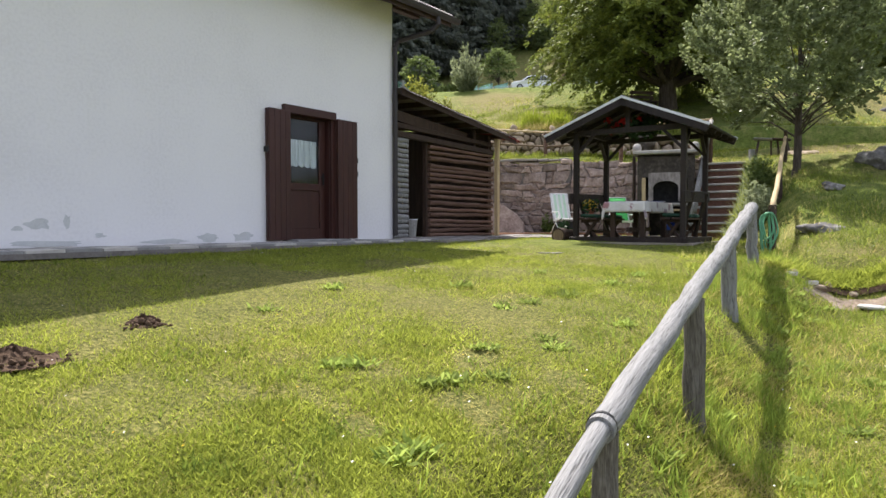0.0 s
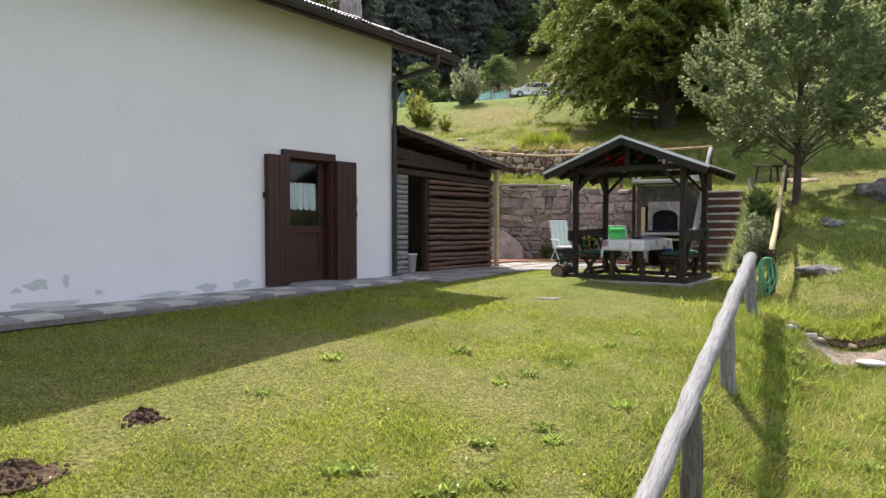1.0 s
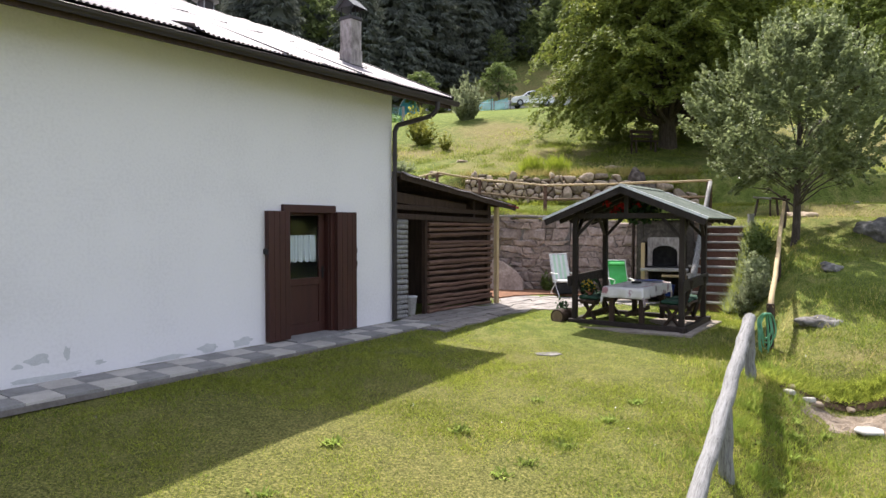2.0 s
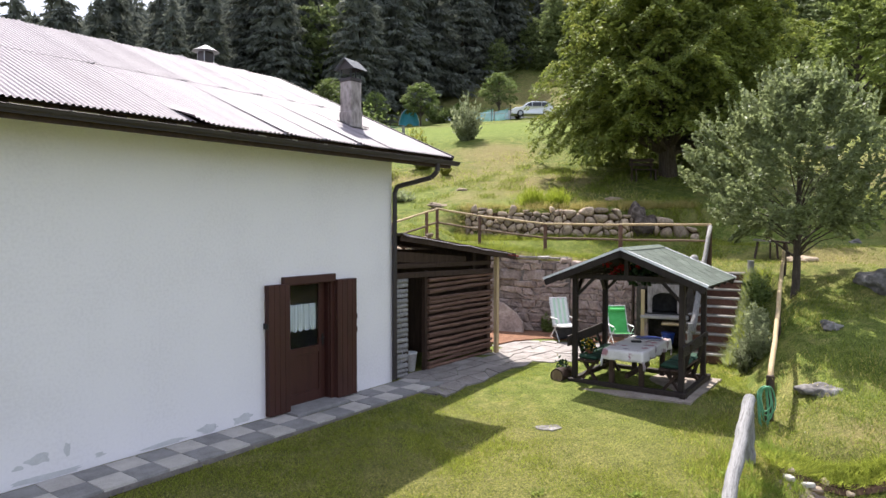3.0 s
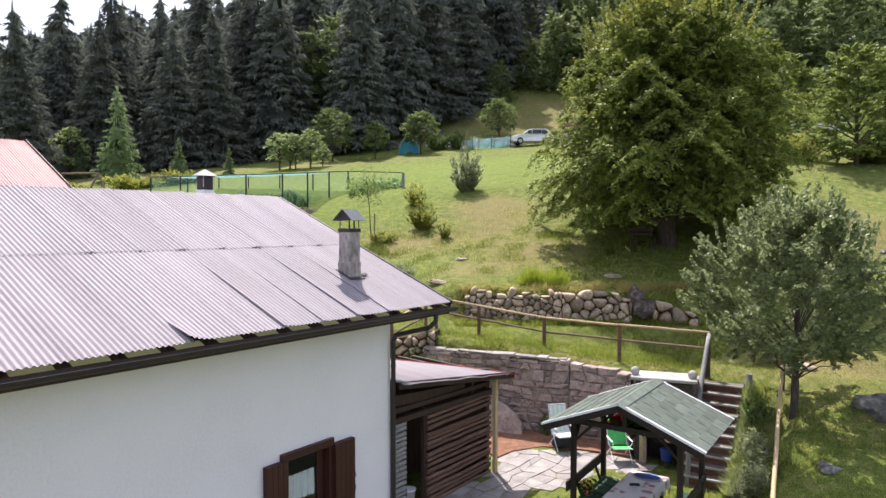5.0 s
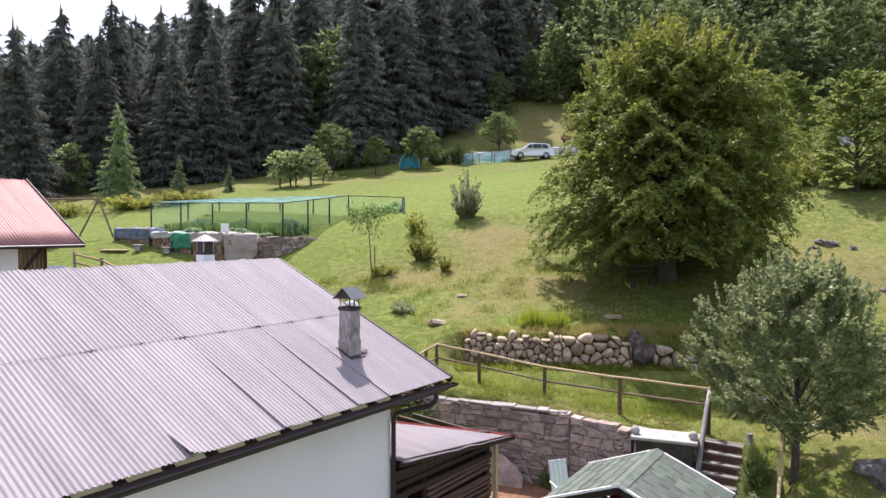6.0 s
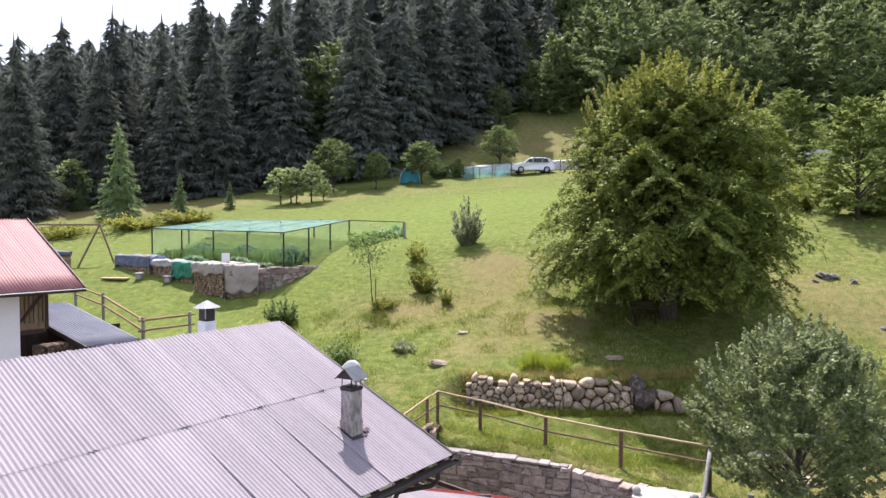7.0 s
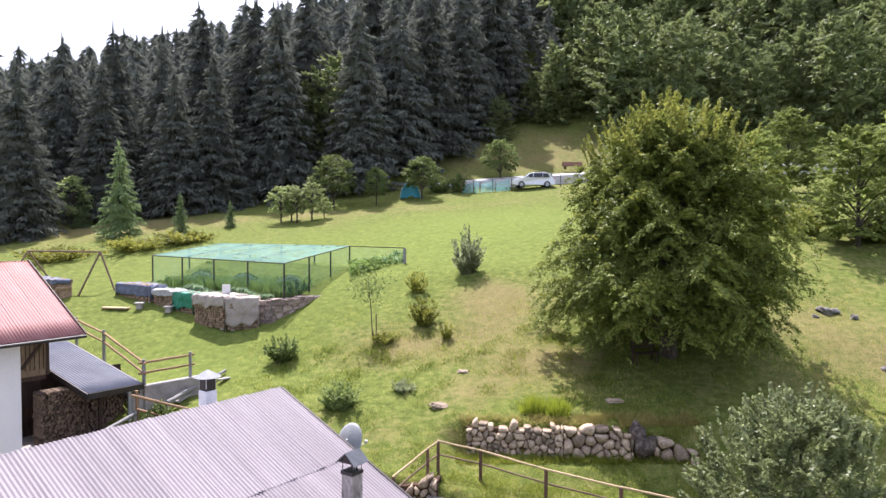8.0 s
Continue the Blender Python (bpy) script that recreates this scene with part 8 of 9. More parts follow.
def garden():
    bed = thing("vegetable_bed", pose(0, 0, 0), "raised vegetable bed held by a low grey stone wall", "vegetable bed", kind="structure")
    z0 = 6.55
    rubble_wall(bed, (-9.9, 32.75), (-8.35, 32.55), 5.3, lambda s: 6.62, 0.35, 0.45, 0.26, STONE, 31, 0, 0.03, coursed=True)
    rubble_wall(bed, (-8.35, 32.55), (-5.25, 37.3), 5.6, lambda s: 6.62 + 0.05 * s, 0.35, 0.5, 0.26, STONE, 32, 0, 0.03, coursed=True)
    rubble_wall(bed, (-19.0, 38.2), (-9.9, 32.75), 5.4, lambda s: 6.5, 0.35, 0.6, 0.34, STONE, 33, 0, 0.03, coursed=True)
    bm = bmesh.new()
    prism(bm, [(-18.9, 38.4), (-9.9, 32.95), (-8.4, 32.75), (-5.4, 37.4), (-2.2, 40.8), (-6, 43), (-15.5, 47)], 4.8, z0)
    for v in bm.verts:
        if v.co.z > 6 and v.co.y > 40:
            v.co.z += (v.co.y - 40) * 0.16
    part("soil", bm, SOIL, bed)
    g = np.random.RandomState(2)
    # crop rows across the bed
    for k, tt in enumerate(np.linspace(-0.1, 0.94, 10)):
        n = 4200
        s = g.uniform(0.03, 0.97, n)
        t = tt + g.normal(size=n) * 0.012
        P = np.outer((1 - s) * (1 - t), NA) + np.outer(s * (1 - t), NB) + np.outer(s * t, NC) + np.outer((1 - s) * t, ND)
        hgt = (0.95 if k in (3, 4) else 0.5 if k in (0, 1, 6) else 0.75) * (0.7 + 0.3 * np.sin(s * 19 + k))
        base = z0 + np.maximum(0, P[:, 1] - 40) * 0.16
        P[:, 2] = base + g.uniform(0, 1, n) * hgt
        row = thing("crop_row", pose(0, 0, 0), "row of leafy green vegetables under the net", "vegetables", "crop rows")
        place("foliage", leaf_cloud("foliage", P, 0.2 if k % 3 else 0.16, k, 0.0, 2.4 if k in (2, 3) else 1.5), CROP if k % 3 else CROPGREY, row)
    # upright onion and leek leaves between the rows
    for k, tt in enumerate((0.02, 0.14, 0.27, 0.4, 0.53)):
        n = 1300
        s = g.uniform(0.12, 0.98, n)
        t = tt + g.normal(size=n) * 0.025
        P = np.outer((1 - s) * (1 - t), NA) + np.outer(s * (1 - t), NB) + np.outer(s * t, NC) + np.outer((1 - s) * t, ND)
        P[:, 2] = z0 + np.maximum(0, P[:, 1] - 40) * 0.16
        tip = P + np.stack([g.normal(size=n) * 0.12, g.normal(size=n) * 0.12, g.uniform(0.45, 0.85, n)], 1)
        an = g.uniform(0, math.tau, n)
        w = np.stack([np.cos(an), np.sin(an), 0 * an], 1) * 0.035
        row = thing("leek_row", pose(0, 0, 0), "row of tall upright bright green leeks", "vegetables", "crop rows")
        place("foliage", quads("foliage", np.stack([P - w, P + w, tip + w * 0.3, tip - w * 0.3], 1)), CROP, row)
    n = 1500
    P = np.stack([g.uniform(-5.4, -2.4, n), np.zeros(n), np.zeros(n)], 1)
    P[:, 1] = 37.6 + (P[:, 0] + 5.4) * 1.0 + g.uniform(0.2, 2.6, n)
    P[:, 2] = z0 + np.maximum(0, P[:, 1] - 40) * 0.16 + 0.2 + g.uniform(0, 1.5, n)
    row = thing("climbing_bean", pose(0, 0, 0), "tall climbing beans at the open end of the bed", "vegetables")
    place("foliage", leaf_cloud("foliage", P, 0.2, 33), CROP, row)
    cage = thing("net_cage", pose(0, 0, 0), "steel-post garden cage roofed with teal green netting", "net cage")
    for s, t in [(i / 4, 0) for i in range(5)] + [(i / 4, 1) for i in range(5)] + [(1, 0.34), (1, 0.67), (0, 0.5)]:
        p = mix4(s, t)
        bm = bmesh.new()
        rod(bm, (p.x, p.y, 6.2), p, 0.045, 0.045, 8)
        part("post", bm, FASCIA, cage)
    for a, b in ((NA, NB), (NB, NC), (NC, ND), (ND, NA), (NC, NE), (mix4(0.5, 0), mix4(0.5, 1)), (mix4(0.25, 0), mix4(0.25, 1)), (mix4(0.75, 0), mix4(0.75, 1))):
        bm = bmesh.new()
        rod(bm, a, b, 0.028, 0.028, 6)
        part("top_rail", bm, FASCIA, cage)
    bm = bmesh.new()
    rod(bm, (NE.x, NE.y, 6.8), NE, 0.09, 0.09, 8)
    part("end_post", bm, GREYLOG, cage)

    def sheet(name, f, m, nx=14, ny=10):
        bm = bmesh.new()
        G2 = [[bm.verts.new(f(i / nx, j / ny)) for i in range(nx + 1)] for j in range(ny + 1)]
        for j in range(ny):
            for i in range(nx):
                bm.faces.new((G2[j][i], G2[j][i + 1], G2[j + 1][i + 1], G2[j + 1][i]))
        part(name, bm, m, cage, smooth=True)
    sheet("roof_net", lambda s, t: mix4(s, t) + Vector((0, 0, 0.03 - 0.16 * math.sin(math.pi * ((s * 4) % 1)) * math.sin(math.pi * t))), NET, 32, 10)
    for a, b in ((NA, NB), (NB, NC), (NC, NE), (ND, NA)):
        sheet("side_net", lambda s, t, a=a, b=b: (a + (b - a) * s) * (1 - t) + Vector(((a + (b - a) * s).x, (a + (b - a) * s).y, 6.75)) * t, NETSIDE, 10, 4)
    sheet("side_net", lambda s, t: (ND + (NC - ND) * s) * (1 - t) + Vector(((ND + (NC - ND) * s).x, (ND + (NC - ND) * s).y, 7.3)) * t, NETSIDE, 10, 4)
    wb = thing("white_board", pose(-10.9, 33.6, 6.5), "white upright board leaning on the bed", "board")
    bm = bmesh.new()
    box(bm, (0, 0, 0.35), (0.4, 0.05, 0.9), None, 0.01)
    part("panel", bm, WHITEPLASTIC, wb)
    bm = bmesh.new()
    box(bm, (0, 0.06, 0.3), (0.05, 0.05, 0.7))
    part("batten", bm, PALEWOOD, wb)


garden()
LOGENDS = []
for _k in range(4):
    _bm = bmesh.new()
    rod(_bm, (0, 0, 0), (0, 0.5, 0), 0.075, 0.075, 5 + _k % 2)
    _me = bpy.data.meshes.new("log")
    _bm.to_mesh(_me)
    _bm.free()
    LOGENDS.append(_me)
SHELTERENDS = [_me.copy() for _me in LOGENDS]
GREYWOOD = mat("grey_firewood", [(0.06, 0.055, 0.052), (0.14, 0.128, 0.122), (0.25, 0.235, 0.228)], 9, 0.95, 0.5, 40, vary=0.4)
# darker copy of the split firewood: the lean-to roof's shade put into its colour
SHADEDWOOD = mat("shaded_firewood", [(0.055, 0.038, 0.027), (0.12, 0.083, 0.06), (0.22, 0.16, 0.12)], 9, 0.95, 0.5, 40, vary=0.4)


def woodpile(m, length, height, label, tarp=None, tarplabel="", depth=0.7, drop=0.3, seed=1, group="woodpiles", maxn=260, scale=1.0, wood=None, jag=0.035, blocks=True):
    """Stacked split logs, ends to the front (-y), a tarpaulin over the top."""
    w = thing("woodpile", m, label, "woodpile", group)
    g = random.Random(seed)
    step = 0.14 * scale
    k = 0
    z = step * 0.5
    while z < height and k < maxn:
        x = step * 0.5 * (1 + (int(z / step) % 2) * 0.5)
        while x < length and k < maxn:
            ob = place("log", g.choice(LOGENDS if not wood else SHELTERENDS), wood or CUTWOOD, w)
            s = g.uniform(0.75, 1.1) * scale
            ob.matrix_local = pose(x, g.uniform(-1.1, 0.9) * jag, z + g.uniform(-0.2, 0.2) * jag, g.uniform(-3, 3), g.uniform(0, 360), 0) @ Matrix.Diagonal((s, depth / 0.5, s, 1))
            x += step * g.uniform(0.9, 1.08)
            k += 1
        z += step * 0.9
    bm = bmesh.new()
    box(bm, (length / 2, depth / 2 + 0.06, height / 2), (length - 0.06, depth - 0.1, height - 0.04))
    part("core", bm, wood or CUTWOOD, w)
    if tarp:
        bm = bmesh.new()
        nx, ny = int(length * 12) + 2, 30
        rows = []
        tot = drop + depth + 0.1 + drop
        for j in range(ny + 1):
            q = tot * j / ny
            row = []
            for i in range(nx + 1):
                x = -0.06 + (length + 0.12) * i / nx
                wob = 1.3 * noise.noise((x * 2.1, q * 3, seed)) + 0.8 * noise.noise((x * 5.3, q * 4.5, seed + 3))
                if q < drop:
                    y, z = -0.08 + 0.075 * wob, height + 0.03 - (drop - q) * (1 + 0.45 * noise.noise((x * 1.7, 0, seed)))
                elif q < drop + depth + 0.1:
                    y, z = -0.08 + (q - drop), height + 0.04 + 0.07 * wob
                else:
                    y, z = depth + 0.04 + 0.05 * wob, height + 0.03 - (q - drop - depth - 0.1)
                row.append(bm.verts.new((x, y, z)))
            rows.append(row)
        for j in range(ny):
            for i in range(nx):
                bm.faces.new((rows[j][i], rows[j][i + 1], rows[j + 1][i + 1], rows[j + 1][i]))
        for col in (0, -1):
            for j in range(6, 23):
                a, b = rows[j][col], rows[j + 1][col]
                va, vb = bm.verts.new(a.co - Vector((0.02, 0, drop * 1.3))), bm.verts.new(b.co - Vector((0.02, 0, drop * 1.3)))
                bm.faces.new((a, b, vb, va))
        thicken(bm, 0.01)
        part("tarpaulin", bm, tarp, w, tarplabel, smooth=True)
    for x in (0.25, length - 0.25) if blocks else ():
        bm = bmesh.new()
        box(bm, (x, depth / 2, -0.08), (0.22, depth * 0.9, 0.2), None, 0.015)
        part("support_block", bm, CONCRETE, w)
    return w


def along(a, b, z):
    return pose(a[0], a[1], z, 0, 0, math.degrees(math.atan2(b[1] - a[1], b[0] - a[0])))


TARPGREY = mat("grey_sheet", [(0.26, 0.26, 0.26), (0.36, 0.36, 0.355), (0.45, 0.45, 0.44)], 2, 0.7, 0.4, 14)
woodpile(along((-18.1, 37.2), (-15.6, 35.7), 6.15), 2.9, 0.85, "low woodpile under a blue-grey tarpaulin beside the bed", TARPBLUE, "blue-grey tarpaulin", 0.9, 0.6, 1)
woodpile(along((-15.5, 35.75), (-14.0, 34.85), 5.8), 1.9, 1.0, "low woodpile under a pale sheet beside the bed", TARPGREY, "pale grey plastic sheet", 0.9, 0.3, 2)
woodpile(along((-13.95, 34.75), (-12.7, 34.0), 5.65), 1.5, 1.1, "low woodpile under a green tarpaulin beside the bed", TARPGREEN, "bright green tarpaulin", 0.9, 0.75, 3)
woodpile(along((-12.35, 33.15), (-10.5, 32.05), 5.3), 2.1, 1.5, "stacked firewood on blocks under a beige tarpaulin", TARPBEIGE, "wrinkled beige tarpaulin", 1.5, 0.5, 4)
woodpile(along((-10.35, 32.0), (-8.95, 32.25), 5.25), 1.4, 1.5, "short woodpile wrapped in a beige tarpaulin by the stone wall", TARPBEIGE, "wrinkled beige tarpaulin", 0.8, 1.25, 5)
woodpile(along((-23.6, 38.5), (-20.8, 36.4), 6.1), 3.0, 1.1, "dark old woodpile behind the neighbouring house", TARPBLUE, "dark sheet", 0.8, 0.2, 6)


def swing():
    s = thing("swing_frame", pose(0, 0, 0), "bare weathered garden swing frame on the lawn", "swing")
    A, B = Vector((-19.75, 38.6, 8.72)), Vector((-24.4, 39.4, 8.72))
    for a, b in ((A, B), (A, Vector((-18.65, 38.05, 6.45))), (A, Vector((-20.35, 37.3, 6.3))), (B, Vector((-23.4, 40.4, 6.5))), (B, Vector((-25.4, 38.3, 6.2)))):
        bm = bmesh.new()
        rod(bm, a, b, 0.055, 0.055, 8)
        part("tube", bm, FENCEWOOD, s)
    for k, (x, y) in enumerate(((-15.96, 35.15), (-14.17, 34.5))):
        t = thing("stone_seat", pose(x, y, gz(x, y)), "small pale stone seat on the lawn", "stone seat", "stone seats")
        bm = bmesh.new()
        box(bm, (0, 0, 0.13), (0.28, 0.28, 0.28), None, 0.02)
        part("base", bm, CONCRETE, t)
        bm = bmesh.new()
        box(bm, (0, 0, 0.3), (0.45, 0.4, 0.07), None, 0.02)
        part("top", bm, CONCRETE, t)
    bm = bmesh.new()
    box(bm, (0, 0, 0), (1.5, 0.35, 0.08), None, 0.01)
    ob = part("plank", bm, PALEWOOD)
    ob.matrix_world = pose(-17.28, 35.3, gz(-17.28, 35.3) + 0.06, 0, 0, -10)
    tagged(ob, "pale plank lying on the lawn", "plank")


swing()


# ---- neighbouring house ----
HONEYWOOD = mat("honey_brown_pole", [(0.17, 0.10, 0.05), (0.27, 0.17, 0.09), (0.38, 0.26, 0.15)], 4, 0.75, 0.3, 40, stretch=(6, 6, 0.6), vary=0.1)


def neighbour():
    n = thing("neighbour_house", HOUSE, "white neighbouring house with red corrugated roof and wooden balcony", "house")
    ey, ez, ry, rz, gx, L = 15.0, 6.58, 19.4, 8.9, 1.45, 13.0
    sl = (rz - ez) / (ry - ey)
    wx, wy, wD = -0.2, 15.9, 7.0
    bm = bmesh.new()
    ring = [(wy, 1.0), (wy + wD, 1.0), (wy + wD, rz - sl * (wy + wD - ry) - 0.12), (ry, rz - 0.12), (wy, ez + sl * (wy - ey) - 0.12)]
    A = [bm.verts.new((wx, y, z)) for y, z in ring]
    B = [bm.verts.new((wx - L, y, z)) for y, z in ring]
    bm.faces.new(A)
    bm.faces.new(B[::-1])
    for i in range(5):
        bm.faces.new((A[i], B[i], B[(i + 1) % 5], A[(i + 1) % 5]))
    bmesh.ops.recalc_face_normals(bm, faces=bm.faces)
    part("wall", bm, PLASTER, n)
    run = math.hypot(ry - ey, rz - ez)
    pit = math.degrees(math.atan(sl))
    bm = corrugated(0.95, run + 0.02, 0.1, 0.014, seg=4)
    me = bpy.data.meshes.new("roof_sheet")
    bm.to_mesh(me)
    bm.free()
    me.polygons.foreach_set("use_smooth", [True] * len(me.polygons))
    x = gx - 0.9
    while x > -L - 0.8:
        ob = place("roof_sheet", me, ROOFRED, n)
        ob.matrix_local = pose(x, ey, ez) @ pose(0, 0, 0, pit)
        ob = place("roof_sheet", me, ROOFRED, n)
        ob.matrix_local = pose(x + 0.9, 2 * ry - ey, ez, 0, 0, 180) @ pose(0, 0, 0, pit)
        x -= 0.9
    for s in (1, -1):
        bm = bmesh.new()
        c = box(bm, (gx + 0.02, -run / 2, -0.03), (0.04, run + 0.05, 0.16)) + box(bm, (gx - 0.1 - L / 2, -run / 2, -0.07), (L, run - 0.05, 0.04))
        bmesh.ops.transform(bm, matrix=Matrix.Translation((0, ry, rz)) @ Matrix.Diagonal((1, s, 1, 1)) @ pose(0, 0, 0, pit), verts=c)
        bmesh.ops.recalc_face_normals(bm, faces=bm.faces)
        part("verge_board", bm, DARKWOOD, n)
    bm = bmesh.new()
    rod(bm, (gx, ey - 0.06, ez - 0.07), (-L, ey - 0.06, ez - 0.07), 0.06, 0.06, 10)
    part("gutter", bm, FASCIA, n)
    # balcony on the gable side: deck, posts and boards
    bx0, bx1, by0, by1, bz = wx, wx + 0.86, 15.95, 18.6, 5.33
    bm = bmesh.new()
    box(bm, ((bx0 + bx1) / 2, (by0 + by1) / 2, bz), (bx1 - bx0, by1 - by0, 0.22), None, 0.01)
    bal = part("balcony", bm, FENCEWOOD, n, "brown wooden balcony")
    k = 0
    for x in np.arange(bx0 + 0.08, bx1, 0.14):
        bm = bmesh.new()
        box(bm, (x, by0 - 0.01, bz + 0.6), (0.11, 0.03, 1.0), None, 0.005)
        part("slat", bm, FENCEWOOD, bal)
    for y in np.arange(by0 + 0.08, by1, 0.14):
        bm = bmesh.new()
        box(bm, (bx1 + 0.01, y, bz + 0.6), (0.03, 0.11, 1.0), None, 0.005)
        part("slat", bm, FENCEWOOD, bal)
    bm = bmesh.new()
    beam(bm, (bx1 + 0.01, by0, bz + 1.12), (bx1 + 0.01, by1, bz + 1.12), 0.09, 0.05)
    beam(bm, (bx0, by0, bz + 1.12), (bx1, by0, bz + 1.12), 0.05, 0.09)
    part("handrail", bm, FENCEWOOD, bal)
    for y in (by0, by1):
        bm = bmesh.new()
        beam(bm, (bx1 - 0.03, y, bz - 0.1), (bx1 - 0.03, y, 6.75), 0.1, 0.1)
        part("balcony_post", bm, DARKWOOD, n)
    bm = bmesh.new()
    beam(bm, (bx0 + 0.02, by0 - 0.06, bz + 0.2), (bx1 - 0.02, by0 - 0.06, bz + 1.25), 0.06, 0.09)
    part("brace", bm, DARKWOOD, n)
    bm = bmesh.new()
    box(bm, ((bx0 + bx1) / 2, (by0 + by1) / 2, bz - 0.2), (bx1 - bx0 - 0.1, by1 - by0 - 0.2, 0.16), None, 0.01)
    part("deck_beam", bm, DARKWOOD, n)
    # lean-to with a slate-grey sheet roof over stacked firewood
    lt = thing("wood_shelter", HOUSE, "open lean-to with slate-grey sheet roof over firewood", "lean-to")
    c = {"FL": Vector((1.2, 14.35, 4.69)), "FR": Vector((3.42, 14.95, 4.52)), "BR": Vector((3.2, 20.3, 5.55)), "BL": Vector((0.98, 19.7, 5.72))}
    bm = bmesh.new()
    rows = []
    for j in range(90):
        t = j / 89
        a, b = c["FL"].lerp(c["FR"], t), c["BL"].lerp(c["BR"], t)
        rows.append([bm.verts.new(a.lerp(b, i / 4) + Vector((0, 0, 0.026 * math.sin(j * math.tau / 5)))) for i in range(5)])
    for j in range(89):
        for i in range(4):
            bm.faces.new((rows[j][i], rows[j + 1][i], rows[j + 1][i + 1], rows[j][i + 1]))
    thicken(bm, 0.006)
    part("roof_sheet", bm, ROOFBLUE, lt, smooth=True)
    for a, b in (("FL", "FR"), ("FR", "BR"), ("FL", "BL")):
        bm = bmesh.new()
        beam(bm, c[a] - Vector((0, 0, 0.1)), c[b] - Vector((0, 0, 0.1)), 0.07, 0.19)
        part("edge_beam", bm, FASCIA, lt)
    for p, w, m in (((2.95, 15.0, 4.45), 0.1, GALV), ((3.15, 20.2, 5.5), 0.12, GREYLOG), ((1.38, 14.9, 4.7), 0.055, DARKWOOD), ((2.02, 15.25, 4.6), 0.09, DARKWOOD)):
        bm = bmesh.new()
        beam(bm, (p[0], p[1], 2.7), p, w, w, 0.006)
        part("post", bm, m, lt)
    bm = bmesh.new()
    box(bm, (1.65, 15.85, 2.4), (3.7, 2.7, 1.04), None, 0.01)
    part("floor_slab", bm, FLAG, lt)
    for k in range(18):
        bm = bmesh.new()
        box(bm, (-0.09 + 0.22 * k, 17.15, 3.97), (0.21, 0.03, 2.1 - 0.012 * k))
        part("back_board", bm, DARKWOOD, lt)
    bm = bmesh.new()
    box(bm, (3.32, 15.25, 3.3), (0.42, 0.2, 1.62), None, 0.02)
    part("pier", bm, CONCRETE, lt, "pale concrete pier")
    woodpile(HOUSE @ pose(0.2, 15.5, 2.92), 1.62, 1.78, "tall brown stack of split firewood under the lean-to", None, "", 0.6, 0.3, 8, "woodpiles", 300, 0.74, SHADEDWOOD, 0.09, False)
    woodpile(HOUSE @ pose(1.9, 15.6, 2.92), 1.2, 1.5, "grey weathered stack of split firewood under the lean-to", None, "", 0.6, 0.3, 9, "woodpiles", 240, 0.74, GREYWOOD, 0.07, False)
    # yard fences behind the roof
    def P3(x, y):
        return (x, y)
    fence("yard_fence", [(-17.0, 31.0, 6.0), (-14.3, 28.2, 5.85), (-11.05, 24.7, 5.32), (-9.85, 26.05, 5.35)], "weathered yellow-brown post-and-rail fence above the yard", "rail fences", GREYLOG, HONEYWOOD, (0.12, 0.5), 0.05, 0.05, over=0.6)
    k = thing("yard_kerb", pose(0, 0, 0), "concrete kerb wall under the yard fence", "kerb", kind="structure")
    for a, b in (((-14.5, 28.2), (-11.0, 24.55)), ((-11.0, 24.55), (-9.2, 26.6))):
        bm = bmesh.new()
        beam(bm, (*a, 4.2), (*b, 4.2), 0.25, 0.25)
        for v in bm.verts:
            v.co.z = 4.33 if v.co.z > 4.2 else 2.5
        part("kerb", bm, FLAG, k)
        bm = bmesh.new()
        beam(bm, (*a, 4.36), (*b, 4.36), 0.3, 0.06, 0.01)
        part("coping", bm, CONCRETE, k, "pale concrete coping")
    st = thing("stair_rail", HOUSE, "bleached log rails beside the steps between the houses", "handrail")
    for a, b, r, m in (((2.75, 14.45, 4.3), (3.76, 11.9, 3.93), 0.055, HONEYWOOD), ((2.9, 14.4, 3.78), (3.72, 12.1, 3.46), 0.05, HONEYWOOD), ((0.1, 12.9, 3.5), (2.85, 14.4, 3.66), 0.07, GREYLOG)):
        log_rail("rail", a, b, r, r * 0.85, 8, 5, 0.01, 3, m, st)
    for x, y, z, m in ((2.87, 14.47, 3.72, GREYLOG), (3.0, 14.6, 4.4, HONEYWOOD), (3.74, 11.95, 4.0, GREYLOG)):
        bm = bmesh.new()
        rod(bm, (x, y, 2.2), (x, y, z), 0.06, 0.055, 8, 3, 0.01, 4)
        part("post", bm, m, st)
    pole = thing("leaning_pole", HOUSE, "long bleached grey log lying against the yard kerb", "log")
    log_rail("log", (3.9, 14.2, 3.85), (7.5, 15.8, 4.18), 0.085, 0.06, 9, 8, 0.012, 8, GREYLOG, pole)
    # grey boards and slabs dumped below the kerb
    for q, (x, y, a, ln, m) in enumerate(((4.5, 14.9, 12, 1.5, GREYLOG), (5.0, 14.85, 30, 1.2, CONCRETE), (5.3, 15.1, -8, 1.4, GREYLOG), (4.15, 14.7, 48, 0.9, FLAG), (7.0, 15.2, 20, 0.7, CONCRETE))):
        w = HOUSE @ Vector((x, y, 0))
        brd = thing("old_board", pose(w.x, w.y, gz(w.x, w.y) + 0.06 + 0.05 * (q % 3), 5 * (q % 2), -6 + 3 * q, 53.4 + a), "grey weathered board lying below the yard kerb", "board", "boards below the kerb")
        bm = bmesh.new()
        box(bm, (0, 0, 0), (ln, 0.2 + 0.06 * (q % 2), 0.07), None, 0.012)
        part("plank", bm, m, brd)
